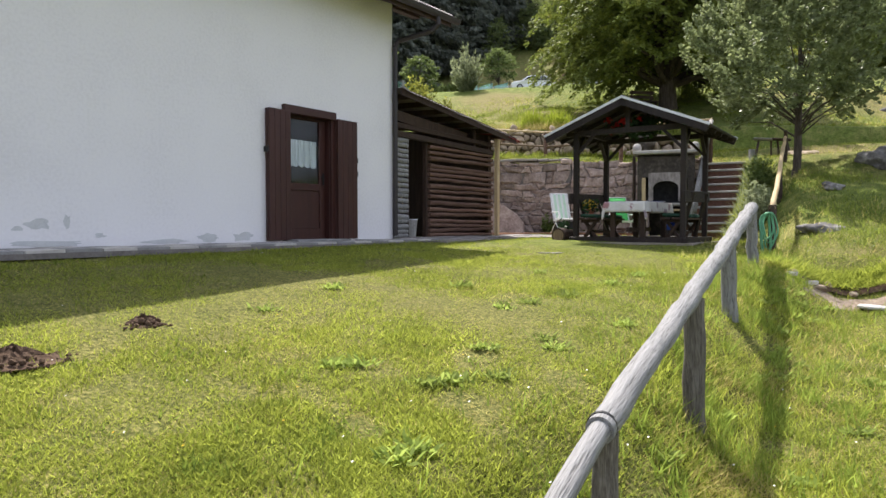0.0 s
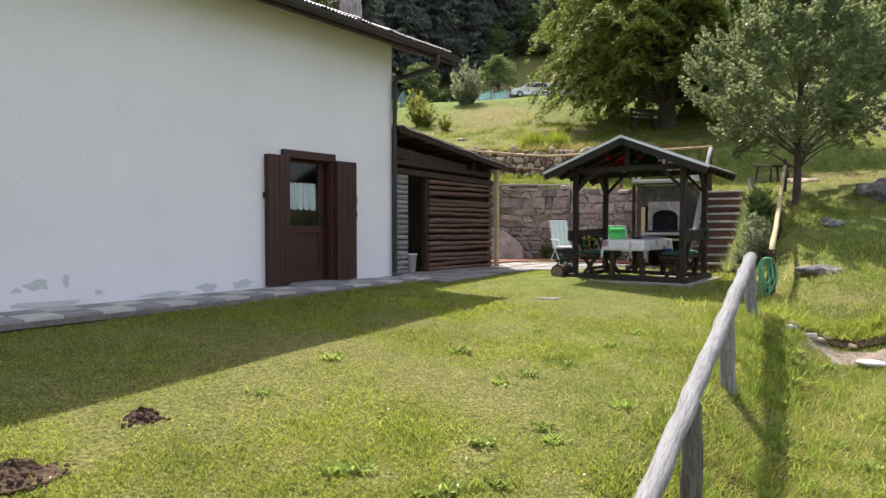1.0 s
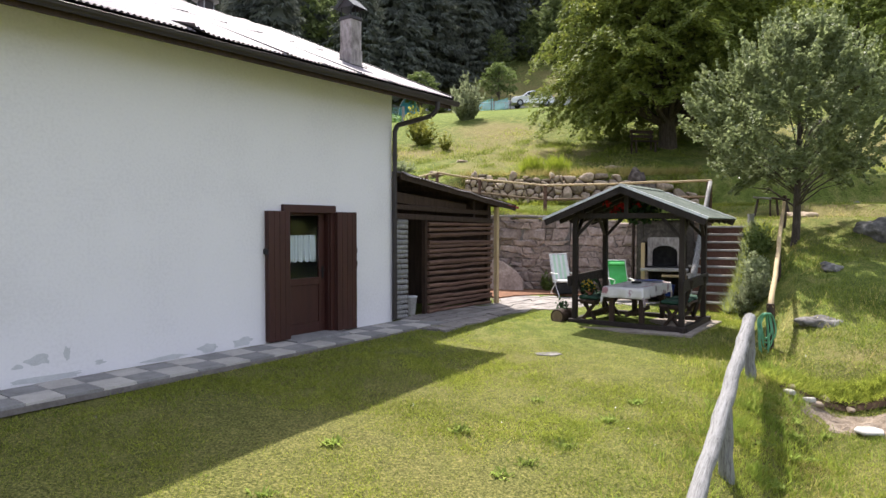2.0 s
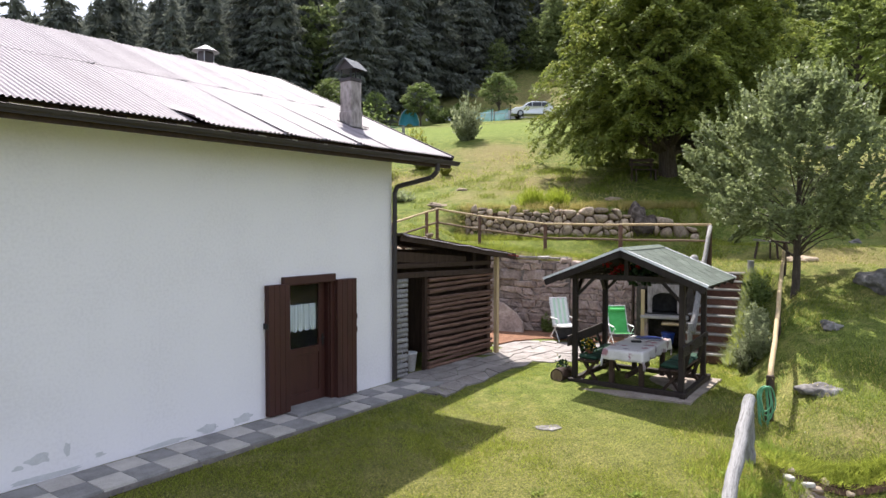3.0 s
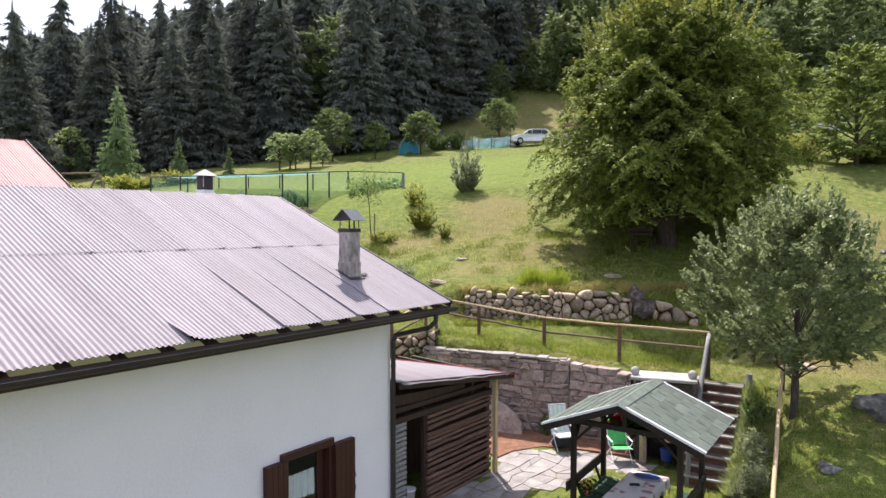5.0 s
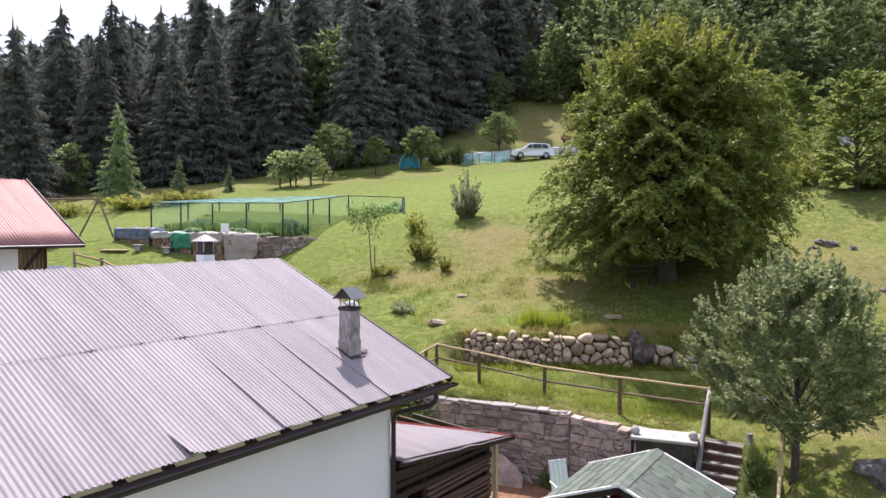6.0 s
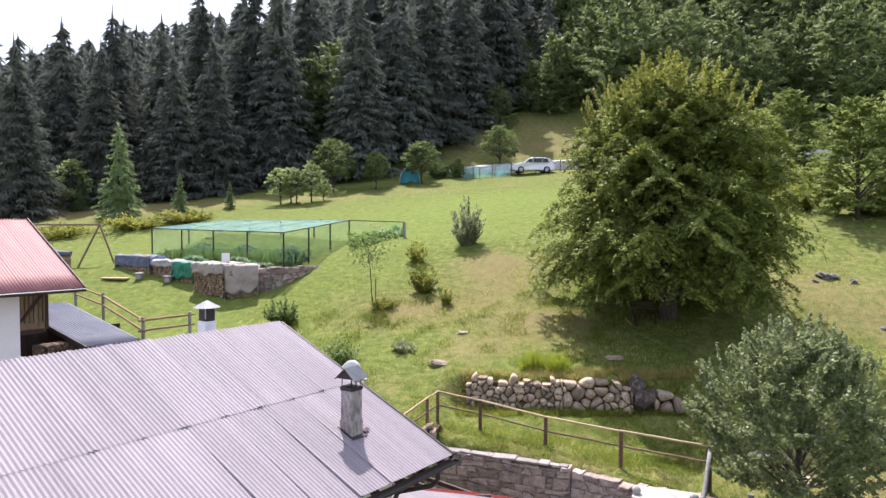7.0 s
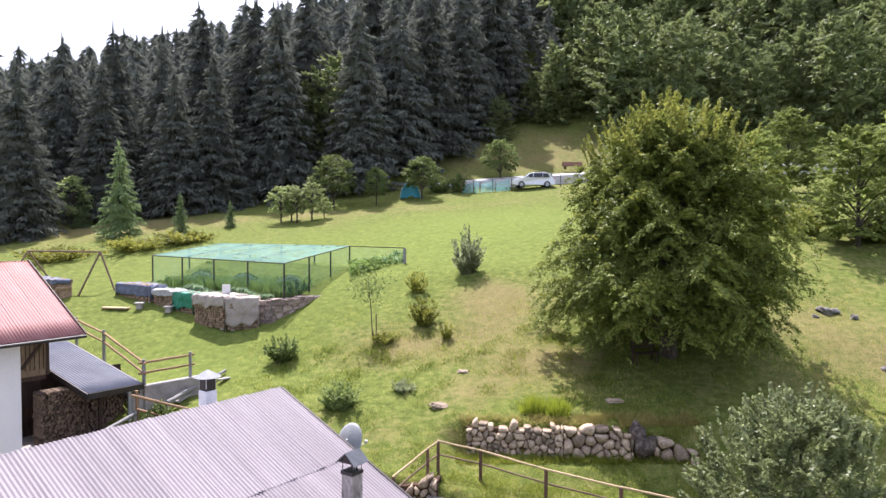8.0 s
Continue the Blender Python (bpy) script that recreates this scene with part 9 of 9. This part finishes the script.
    shrub(-9.9, 23.45, 0.6, 0.85, FRUIT, "leafy shrub between the two houses", 41, 80, 20, 0.09, "yard shrubs")


neighbour()


# ---- car, road, tent and fences at the top of the meadow ----
def car():
    SILVER = mat("silver_paint", [(0.68, 0.69, 0.71), (0.73, 0.74, 0.76), (0.77, 0.78, 0.8)], 2, 0.3, 0.01, 20, metal=0.1, spec=0.6)
    DARKGLASS = mat("tinted_glass", [(0.012, 0.014, 0.016), (0.02, 0.022, 0.025), (0.03, 0.032, 0.035)], 2, 0.08, 0.0, 20, spec=0.6)
    RUBBER = mat("rubber", [(0.012, 0.012, 0.012), (0.02, 0.02, 0.02), (0.03, 0.03, 0.03)], 8, 0.9, 0.2, 40)
    RED = mat("red_lens", [(0.25, 0.01, 0.01), (0.35, 0.015, 0.012), (0.4, 0.02, 0.02)], 8, 0.2, 0.0, 40)
    x, y = 9.3, 71.2
    c = thing("car", pose(x, y, gz(x, y) + 0.05, 0, 0, 183), "silver-grey estate car parked by the roadside fence", "car")
    prof = [(-2.2, 0.35), (-2.22, 0.75), (-2.12, 1.0), (-1.95, 1.15), (-1.75, 1.5), (-1.3, 1.62), (0.1, 1.62), (0.55, 1.5), (1.15, 1.05), (1.95, 0.93), (2.2, 0.75), (2.24, 0.4), (2.1, 0.28), (-2.05, 0.28)]
    bm = bmesh.new()
    for sgn in (0,):
        L0 = [bm.verts.new((px, -0.9 + (0.14 if pz > 1.1 else 0.0), pz)) for px, pz in prof]
        R0 = [bm.verts.new((px, 0.9 - (0.14 if pz > 1.1 else 0.0), pz)) for px, pz in prof]
        bm.faces.new(L0)
        bm.faces.new(R0[::-1])
        k = len(prof)
        for i in range(k):
            bm.faces.new((L0[i], R0[i], R0[(i + 1) % k], L0[(i + 1) % k]))
    bmesh.ops.recalc_face_normals(bm, faces=bm.faces)
    bmesh.ops.bevel(bm, geom=bm.edges[:], offset=0.05, segments=2, affect="EDGES", profile=0.5)
    part("body", bm, SILVER, c)
    for s in (-1, 1):
        for pts in ([(-1.62, 1.1), (-1.42, 1.48), (-0.95, 1.52), (-0.9, 1.1)], [(-0.84, 1.1), (-0.88, 1.52), (0.05, 1.52), (0.08, 1.08)], [(0.14, 1.08), (0.12, 1.51), (0.45, 1.43), (0.9, 1.06)]):
            bm = bmesh.new()
            vs = [bm.verts.new((px, s * (0.905 - (pz - 1.0) * 0.26), pz)) for px, pz in pts]
            bm.faces.new(vs)
            thicken(bm, 0.02)
            part("side_window", bm, DARKGLASS, c)
        for wx in (-1.35, 1.35):
            bm = bmesh.new()
            rod(bm, (wx, s * 0.70, 0.34), (wx, s * 0.93, 0.34), 0.34, 0.34, 24)
            wheel = part("wheel", bm, RUBBER, c)
            bm = bmesh.new()
            rod(bm, (wx, s * 0.92, 0.34), (wx, s * 0.945, 0.34), 0.22, 0.2, 18)
            part("rim", bm, GALV, wheel)
        bm = bmesh.new()
        box(bm, (0.62, s * 0.98, 1.08), (0.14, 0.16, 0.12), None, 0.03)
        part("wing_mirror", bm, SILVER, c)
        bm = bmesh.new()
        box(bm, (-2.13, s * 0.72, 0.98), (0.12, 0.26, 0.22), None, 0.03)
        part("tail_light", bm, RED, c)
        bm = bmesh.new()
        box(bm, (2.14, s * 0.68, 0.75), (0.16, 0.34, 0.14), None, 0.03)
        part("headlight", bm, WHITEMETAL, c)
        bm = bmesh.new()
        rod(bm, (-1.35, s * 0.62, 1.66), (0.1, s * 0.62, 1.66), 0.02)
        part("roof_rail", bm, IRON, c)
    bm = bmesh.new()
    vs = [bm.verts.new(p) for p in ((0.6, -0.68, 1.5), (0.6, 0.68, 1.5), (1.14, 0.8, 1.09), (1.14, -0.8, 1.09))]
    bm.faces.new(vs)
    thicken(bm, 0.02)
    part("windscreen", bm, DARKGLASS, c)
    bm = bmesh.new()
    vs = [bm.verts.new(p) for p in ((-1.8, -0.66, 1.5), (-1.8, 0.66, 1.5), (-1.99, 0.74, 1.17), (-1.99, -0.74, 1.17))]
    bm.faces.new(vs)
    thicken(bm, 0.02)
    part("rear_window", bm, DARKGLASS, c)
    # road strip
    bm = bmesh.new()
    prev = None
    for xx in np.arange(-2, 46, 1.5):
        yc = 75.0 + 0.02 * (xx - 8) ** 2 * (xx < 8)
        zz = gz(xx, 76.2) + 0.12
        row = [bm.verts.new((xx, yc + o, zz + 0.12 * o)) for o in (-1.7, 2.2)] + [bm.verts.new((xx, yc + o, zz - 2.2)) for o in (2.3, -1.8)]
        if prev:
            for i in range(4):
                bm.faces.new((prev[i], row[i], row[(i + 1) % 4], prev[(i + 1) % 4]))
        prev = row
    bmesh.ops.recalc_face_normals(bm, faces=bm.faces)
    ob = part("road", bm, mat("pale_asphalt", [(0.38, 0.37, 0.37), (0.5, 0.49, 0.49), (0.58, 0.57, 0.57)], 1.2, 0.9, 0.2, 20))
    tagged(ob, "narrow pale asphalt road crossing above the meadow", "road", kind="structure")
    f = fence("roadside_fence", [(xx, 70.0 + 0.1 * (xx - 2), gz(xx, 70) + 1.5) for xx in (3.0, 5.0, 7.0, 9.6, 12.2, 14.0, 16.5)], "thin dark roadside fence at the top of the meadow", "rail fences", FASCIA, FASCIA, (0.1, 0.7), 0.035, 0.015, True, 0.0)
    for a, b in (((1.8, 70.5), (3.6, 70.3)), ((3.7, 70.3), (5.2, 70.5)), ((5.3, 70.5), (6.8, 70.6))):
        n2 = thing("garden_net", pose(0, 0, 0), "teal garden netting stretched on the orchard fence", "net", "orchard nets")
        bm = bmesh.new()
        za, zb = gz(*a), gz(*b)
        vs = [bm.verts.new(p) for p in ((*a, za), (*b, zb), (*b, zb + 1.25), (*a, za + 0.9))]
        bm.faces.new(vs)
        bmesh.ops.subdivide_edges(bm, edges=bm.edges[:], cuts=5, use_grid_fill=True)
        for v in bm.verts:
            v.co.y += 0.25 * noise.noise(v.co * 1.3)
        part("mesh", bm, NET, n2)
        bm = bmesh.new()
        rod(bm, (*a, za), (*a, za + 1.1), 0.03)
        part("stake", bm, FENCEWOOD, n2)
    t = thing("tent", pose(-3.5, 68.9, gz(-3.5, 68.9)), "light blue pop-up tent in the upper meadow", "tent")
    BLUE = mat("tent_cloth", [(0.08, 0.4, 0.58), (0.12, 0.5, 0.7), (0.18, 0.58, 0.76)], 3, 0.6, 0.1, 20)
    bm = bmesh.new()
    rows = []
    for i in range(9):
        a = math.pi / 2 * i / 8
        rows.append([bm.verts.new((1.05 * math.cos(k * math.pi / 12) * (0.25 + 0.75 * math.cos(a * 0.9)) - 0.0, 0.9 * math.sin(a) * 1.2 - 0.5, 1.75 * math.sin(k * math.pi / 12) * (0.2 + 0.8 * math.cos(a)))) for k in range(13)])
    for i in range(8):
        for k in range(12):
            bm.faces.new((rows[i][k], rows[i][k + 1], rows[i + 1][k + 1], rows[i + 1][k]))
    thicken(bm, 0.01)
    part("shell", bm, BLUE, t, smooth=True)
    bm = bmesh.new()
    rings = []
    for k in range(13):
        a = k * math.pi / 12
        rings.append([bm.verts.new(((1.05 + 0.02 * math.cos(q)) * math.cos(a), -0.5 + 0.02 * math.sin(q), (1.75 + 0.02 * math.cos(q)) * math.sin(a))) for q in np.arange(6) * math.tau / 6])
    for p, q in zip(rings, rings[1:]):
        for k in range(6):
            bm.faces.new((p[k], p[(k + 1) % 6], q[(k + 1) % 6], q[k]))
    part("hoop", bm, WHITEMETAL, t)

    w = thing("log_trough", pose(14.6, 77.4, gz(14.6, 77.4) + 0.35, 0, 0, 4), "dark brown wooden trough beside the mountain road", "trough")
    for yy in (-0.35, 0.35):
        bm = bmesh.new()
        box(bm, (0, yy, 0.55), (2.2, 0.12, 0.45), None, 0.02)
        part("side_plank", bm, LOG, w)
    for xx in (-0.8, 0.8):
        bm = bmesh.new()
        box(bm, (xx, 0, 0.17), (0.16, 0.7, 0.36), None, 0.02)
        part("foot", bm, DARKWOOD, w)
    bm = bmesh.new()
    box(bm, (0, 0, 0.38), (2.1, 0.62, 0.08))
    part("bottom", bm, LOG, w)


car()

# ---- grass, weeds, flowers ----
LAWN = leaf_mat("lawn_blade", (0.072, 0.105, 0.017), (0.52, 0.565, 0.098), 0.64, 0.6, 0.15)
BANKGRASS = leaf_mat("bank_blade", (0.055, 0.085, 0.016), (0.33, 0.385, 0.07), 0.55, 0.7, 0.08)
LITTER = leaf_mat("dead_leaf", (0.05, 0.032, 0.02), (0.24, 0.16, 0.1), 0.2, 0.9, 0.05)
DRYBLADE = leaf_mat("dry_blade", (0.26, 0.215, 0.065), (0.68, 0.6, 0.23), 0.55, 0.8, 0.05)

WEEDGRASS = leaf_mat("coarse_blade", (0.10, 0.155, 0.024), (0.36, 0.45, 0.085), 0.6, 0.6, 0.12)


def blades(name, xy, h, w, material, label, seed, lean=0.5):
    g = np.random.RandomState(seed)
    n = len(xy)
    z = ground_z(xy[:, 0], xy[:, 1])
    b = np.stack([xy[:, 0], xy[:, 1], z - 0.012], 1)
    a = g.uniform(0, math.tau, n)
    hh = h * g.uniform(0.5, 1.3, n)
    tip = b + np.stack([lean * hh * g.normal(size=n), lean * hh * g.normal(size=n), hh], 1)
    ww = w * g.uniform(0.6, 1.3, n)
    s = np.stack([np.cos(a), np.sin(a), 0 * a], 1) * ww[:, None]
    ob = place(name, tris(name, np.stack([b - s, b + s, tip], 1)), material)
    tagged(ob, label, "grass", kind="stuff")


def free(xy):
    """Keeps the places that are lawn: off the house, the paths, the patio and the gazebo base."""
    dx, dy = xy[:, 0] - HC.x, xy[:, 1] - HC.y
    u, n = dx * UX + dy * UY, dx * UY - dy * UX
    ok = ~((n < 0.86) & (u < 4.2) & (n > -9))
    gx, gy = xy[:, 0] - 3.84, xy[:, 1] - 13.0
    ca, sa = math.cos(radians(-34)), math.sin(radians(-34))
    lx, ly = gx * ca + gy * sa, -gx * sa + gy * ca
    ok &= ~((np.abs(lx) < 1.3) & (np.abs(ly) < 1.15))
    patio = (u > 0.3) & (u < 6.2) & (n > -2.5) & (n < 1.25 + 0.06 * u)
    ok &= ~patio
    ok &= ((xy[:, 0] - 5.5) / 1.05) ** 2 + ((xy[:, 1] - 8.62 + 0.12 * (xy[:, 0] - 5.5)) / 0.36) ** 2 > 0.5
    wall = behind_wall(xy[:, 0], xy[:, 1])
    ok &= ~((wall > -2.2) & (wall < 0.5) & (xy[:, 0] < 7.6) & (xy[:, 0] > -3))
    return ok


def scatter(n, seed, y0, y1, power, half=0.74, pad=0.6, clump=0.0, cs=1.6):
    g = np.random.RandomState(seed)
    t = g.uniform(0, 1, n)
    y = y0 * (y1 / y0) ** t if power else y0 + (y1 - y0) * t
    x = g.uniform(-1, 1, n) * (half * y + pad)
    xy = np.stack([x, y], 1)
    if clump:
        v = np.array([noise.noise((a * cs, b * cs, seed)) for a, b in xy])
        xy = xy[v > clump - 0.35 + g.uniform(-0.3, 0.3, n)]
    return xy[free(xy)]


def thin_below(xy, keep, seed):
    """Drops part of the blades on the rough side of the log fence."""
    g = np.random.RandomState(seed)
    rough = xy[:, 0] > 0.75 + 0.54 * (xy[:, 1] - 2.4)
    return xy[~rough | (g.uniform(0, 1, len(xy)) < keep)]


blades("lawn_grass", thin_below(scatter(400000, 1, 2.4, 11.0, True, clump=0.16, cs=2.4), 0.4, 101), 0.04, 0.0056, LAWN, "short mown lawn grass", 2, 0.8)
blades("dry_lawn_grass", scatter(150000, 3, 2.0, 12.0, True, clump=0.42, cs=1.1), 0.03, 0.004, DRYBLADE, "dry yellow blades among the lawn", 4, 1.1)
blades("far_lawn_grass", scatter(150000, 23, 7.5, 14.5, False, 0.42, 0.5, clump=0.25, cs=2.0), 0.05, 0.006, LAWN, "mown lawn grass towards the gazebo", 24, 0.8)
blades("lawn_tuft", scatter(110000, 5, 2.2, 15.0, True, clump=0.75, cs=2.6), 0.08, 0.0052, LAWN, "longer grass tufts in the lawn", 6, 0.5)
blades("bright_tuft", scatter(90000, 65, 2.6, 13.0, True, clump=0.8, cs=4.2), 0.06, 0.0075, WEEDGRASS, "small bright green tufts of coarser grass in the lawn", 66, 0.7)
blades("lawn_clover", scatter(120000, 67, 2.4, 10.0, True, clump=0.4, cs=1.7), 0.012, 0.0075, WEEDGRASS, "tiny low clover leaves among the lawn grass", 68, 1.6)


def bank_scatter(n, seed, x0, x1, y0, y1, clump=0.3, cs=0.9):
    g = np.random.RandomState(seed)
    xy = np.stack([g.uniform(x0, x1, n), g.uniform(y0, y1, n)], 1)
    v = np.array([noise.noise((a * cs, b * cs, seed)) for a, b in xy])
    xy = xy[v > clump - 0.35 + g.uniform(-0.3, 0.3, n)]
    return xy[free(xy)]


def fence_side(n, seed, clump, cs=2.2):
    """The rough strip on both sides of the log fence, in uneven clumps."""
    g = np.random.RandomState(seed)
    t = g.uniform(0, 1, n)
    off = g.normal(size=n) * 0.4 + 0.3
    xy = np.stack([0.3 + 4.2 * t + off, 2.0 + 7.8 * t - off * 0.5], 1)
    v = np.array([noise.noise((a * cs, b * cs, seed)) for a, b in xy])
    xy = xy[v > clump - 0.35 + g.uniform(-0.25, 0.25, n)]
    return xy[free(xy)]


blades("verge_tuft", fence_side(30000, 71, 0.62, 3.5), 0.16, 0.006, WEEDGRASS, "coarse bright green tufts beside the log fence", 72, 0.45)
blades("dry_verge_grass", fence_side(22000, 73, 0.5, 1.6), 0.09, 0.004, DRYBLADE, "dry flattened grass beside the log fence", 74, 1.2)
blades("fence_foot_grass", bank_scatter(60000, 75, 1.0, 5.5, 2.0, 8.5, 0.42, 2.5), 0.06, 0.0065, BANKGRASS, "short uneven grass below the log fence", 76, 0.8)
for _k, (_x, _y, _r) in enumerate(((2.82, 6.06, 0.16), (1.72, 4.1, 0.14), (1.62, 3.85, 0.1), (2.0, 4.5, 0.12), (2.45, 5.3, 0.12), (-2.6, 4.2, 0.3), (0.9, 3.6, 0.12))):
    _g = np.random.RandomState(200 + _k)
    blades("dead_leaves", np.array((_x, _y)) + _g.normal(size=(500, 2)) * _r, 0.012, 0.009, LITTER, "brown dead leaves and bare soil in the grass", 210 + _k, 1.8)
blades("verge_litter", fence_side(24000, 77, 0.55, 3.0), 0.014, 0.007, LITTER, "brown dead leaves and bare soil along the log fence", 78, 1.8)
blades("verge_grass", fence_side(20000, 7, 0.35), 0.10, 0.005, LAWN, "long unmown grass along the log fence", 8, 0.45)
blades("bank_grass", bank_scatter(85000, 9, 3.5, 13.0, 5.0, 18.0), 0.085, 0.0065, BANKGRASS, "unmown grass on the bank", 10, 0.5)
blades("dry_bank_grass", bank_scatter(26000, 11, 3.5, 14.0, 5.0, 19.0, 0.5), 0.11, 0.006, DRYBLADE, "dry grass stalks on the bank", 12, 0.6)
blades("turf_edge_grass", EDGE_TURF[0], 0.13, 0.007, LAWN, "grass hanging over the eroded soil edge", 92, 0.9)
blades("terrace_grass", bank_scatter(30000, 13, -2.5, 9.0, 18.6, 22.6, 0.2), 0.10, 0.008, LAWN, "grass on the terrace", 14, 0.5)
blades("wall_foot_grass", bank_scatter(9000, 31, 0.4, 8.6, 21.9, 22.5, 0.2, 2.0), 0.2, 0.009, LAWN, "grass growing up before the dry wall", 32, 0.5)
blades("wall_top_grass", bank_scatter(9000, 33, 0.4, 8.6, 22.6, 23.4, 0.3, 2.0), 0.24, 0.009, DRYBLADE, "long grass hanging over the dry wall", 34, 0.8)
blades("edge_grass", bank_scatter(14000, 15, -1.0, 6.8, 17.6, 21.0, 0.45), 0.17, 0.009, BANKGRASS, "tangled dark grass and herbs hanging over the wall", 16, 0.7)
blades("edge_litter", bank_scatter(16000, 115, -1.0, 6.8, 17.6, 20.2, 0.5, 1.4), 0.03, 0.012, LITTER, "brown dead stalks and soil along the wall top", 116, 1.5)
blades("meadow_herb", bank_scatter(60000, 117, -7, 12, 22.8, 31.0, 0.62, 0.9), 0.16, 0.013, BANKGRASS, "darker coarse tufts and herbs on the slope", 118, 0.6)
blades("meadow_grass", bank_scatter(45000, 17, -9, 20, 23.0, 34.0, 0.45, 0.5), 0.09, 0.012, LAWN, "meadow grass on the slope", 18, 0.5)
blades("dry_meadow_grass", bank_scatter(20000, 19, -9, 20, 23.0, 34.0, 0.6, 0.3), 0.10, 0.012, DRYBLADE, "dry yellow grass on the slope", 20, 0.6)

def step_edge(n, seed, out=0.2):
    """Places along the open side of the garden steps."""
    g = np.random.RandomState(seed)
    su, sv = g.uniform(-0.3, 2.5, n), -np.abs(g.normal(size=n)) * out
    return np.stack([6.22 + su * 0.537 - sv * 0.843, 14.62 + su * 0.843 + sv * 0.537], 1)


blades("step_edge_grass", step_edge(5000, 81), 0.2, 0.009, LAWN, "long grass crowding the garden steps", 82, 0.5)
blades("step_edge_herbs", step_edge(3500, 83, 0.16), 0.24, 0.012, GREYSHRUB, "feathery grey-green herbs along the garden steps", 84, 0.45)

WEED = leaf_mat("weed_leaf", (0.15, 0.21, 0.04), (0.38, 0.46, 0.115), 0.6, 0.6, 0.15)


def weeds():
    spots = [(-0.08, 4.16), (0.06, 4.24), (-0.70, 4.39), (-0.58, 4.43), (-0.23, 3.17), (-0.13, 3.28), (0.30, 4.94), (0.81, 5.24), (0.86, 5.02), (1.55, 5.77), (0.37, 4.35), (0.56, 6.18), (0.85, 6.46), (1.3, 6.9),
             (-1.5, 5.6), (1.9, 7.6), (2.4, 8.2), (0.2, 7.2), (-1.1, 6.7), (1.2, 8.2), (2.9, 5.7), (3.3, 6.9), (2.1, 3.9), (2.9, 4.6), (3.6, 5.6), (4.4, 6.6), (3.9, 7.4), (2.5, 5.0)]
    g0 = random.Random(77)
    for _ in range(34):
        t = g0.random()
        o = g0.gauss(0.35, 0.3)
        spots.append((0.5 + 4.0 * t + o, 2.4 + 7.4 * t - 0.5 * o))
    for k, (x, y) in enumerate(spots):
        g = np.random.RandomState(k)
        n = 64
        a = g.uniform(0, math.tau, n)
        r = g.uniform(0.03, 0.085, n)
        up = g.uniform(0.25, 1.5, n)
        d = np.stack([np.cos(a), np.sin(a), up], 1)
        s = np.stack([-np.sin(a), np.cos(a), g.normal(size=n) * 0.5], 1) * 0.0105
        b = np.stack([g.normal(size=n) * 0.055, g.normal(size=n) * 0.035, 0 * a], 1)
        mid = b + d * r[:, None] * 0.55
        tip = b + d * r[:, None] * np.array((1, 1, 0.8))
        arr = np.stack([b, mid + s, tip, mid - s], 1)
        w = thing("weed", pose(x, y, gz(x, y)), "broad-leaved weed rosette growing in the lawn", "weed", "weeds in the lawn")
        place("leaves", quads("leaf", arr), WEED, w)
        w.children[0].name = "rosette"
    g = np.random.RandomState(50)
    xy = scatter(900, 51, 3.0, 12.0, True)
    c = np.stack([xy[:, 0], xy[:, 1], ground_z(xy[:, 0], xy[:, 1]) + g.uniform(0.04, 0.08, len(xy))], 1)
    for m, nm, lb, sel in ((WHITEPLASTIC, "daisy", "tiny white flowers scattered in the lawn", slice(0, 600)), (YELLOWFLOWER, "hawkbit", "tiny yellow flowers scattered in the lawn", slice(600, 900))):
        q = c[sel][:60 if nm == "daisy" else 30]
        a = np.array((0.007, 0, 0.002))
        b = np.array((0, 0.007, 0.002))
        ob = place(nm, quads(nm, np.stack([q - a, q - b, q + a, q + b], 1)), m)
        tagged(ob, lb, "flowers", kind="stuff")


weeds()
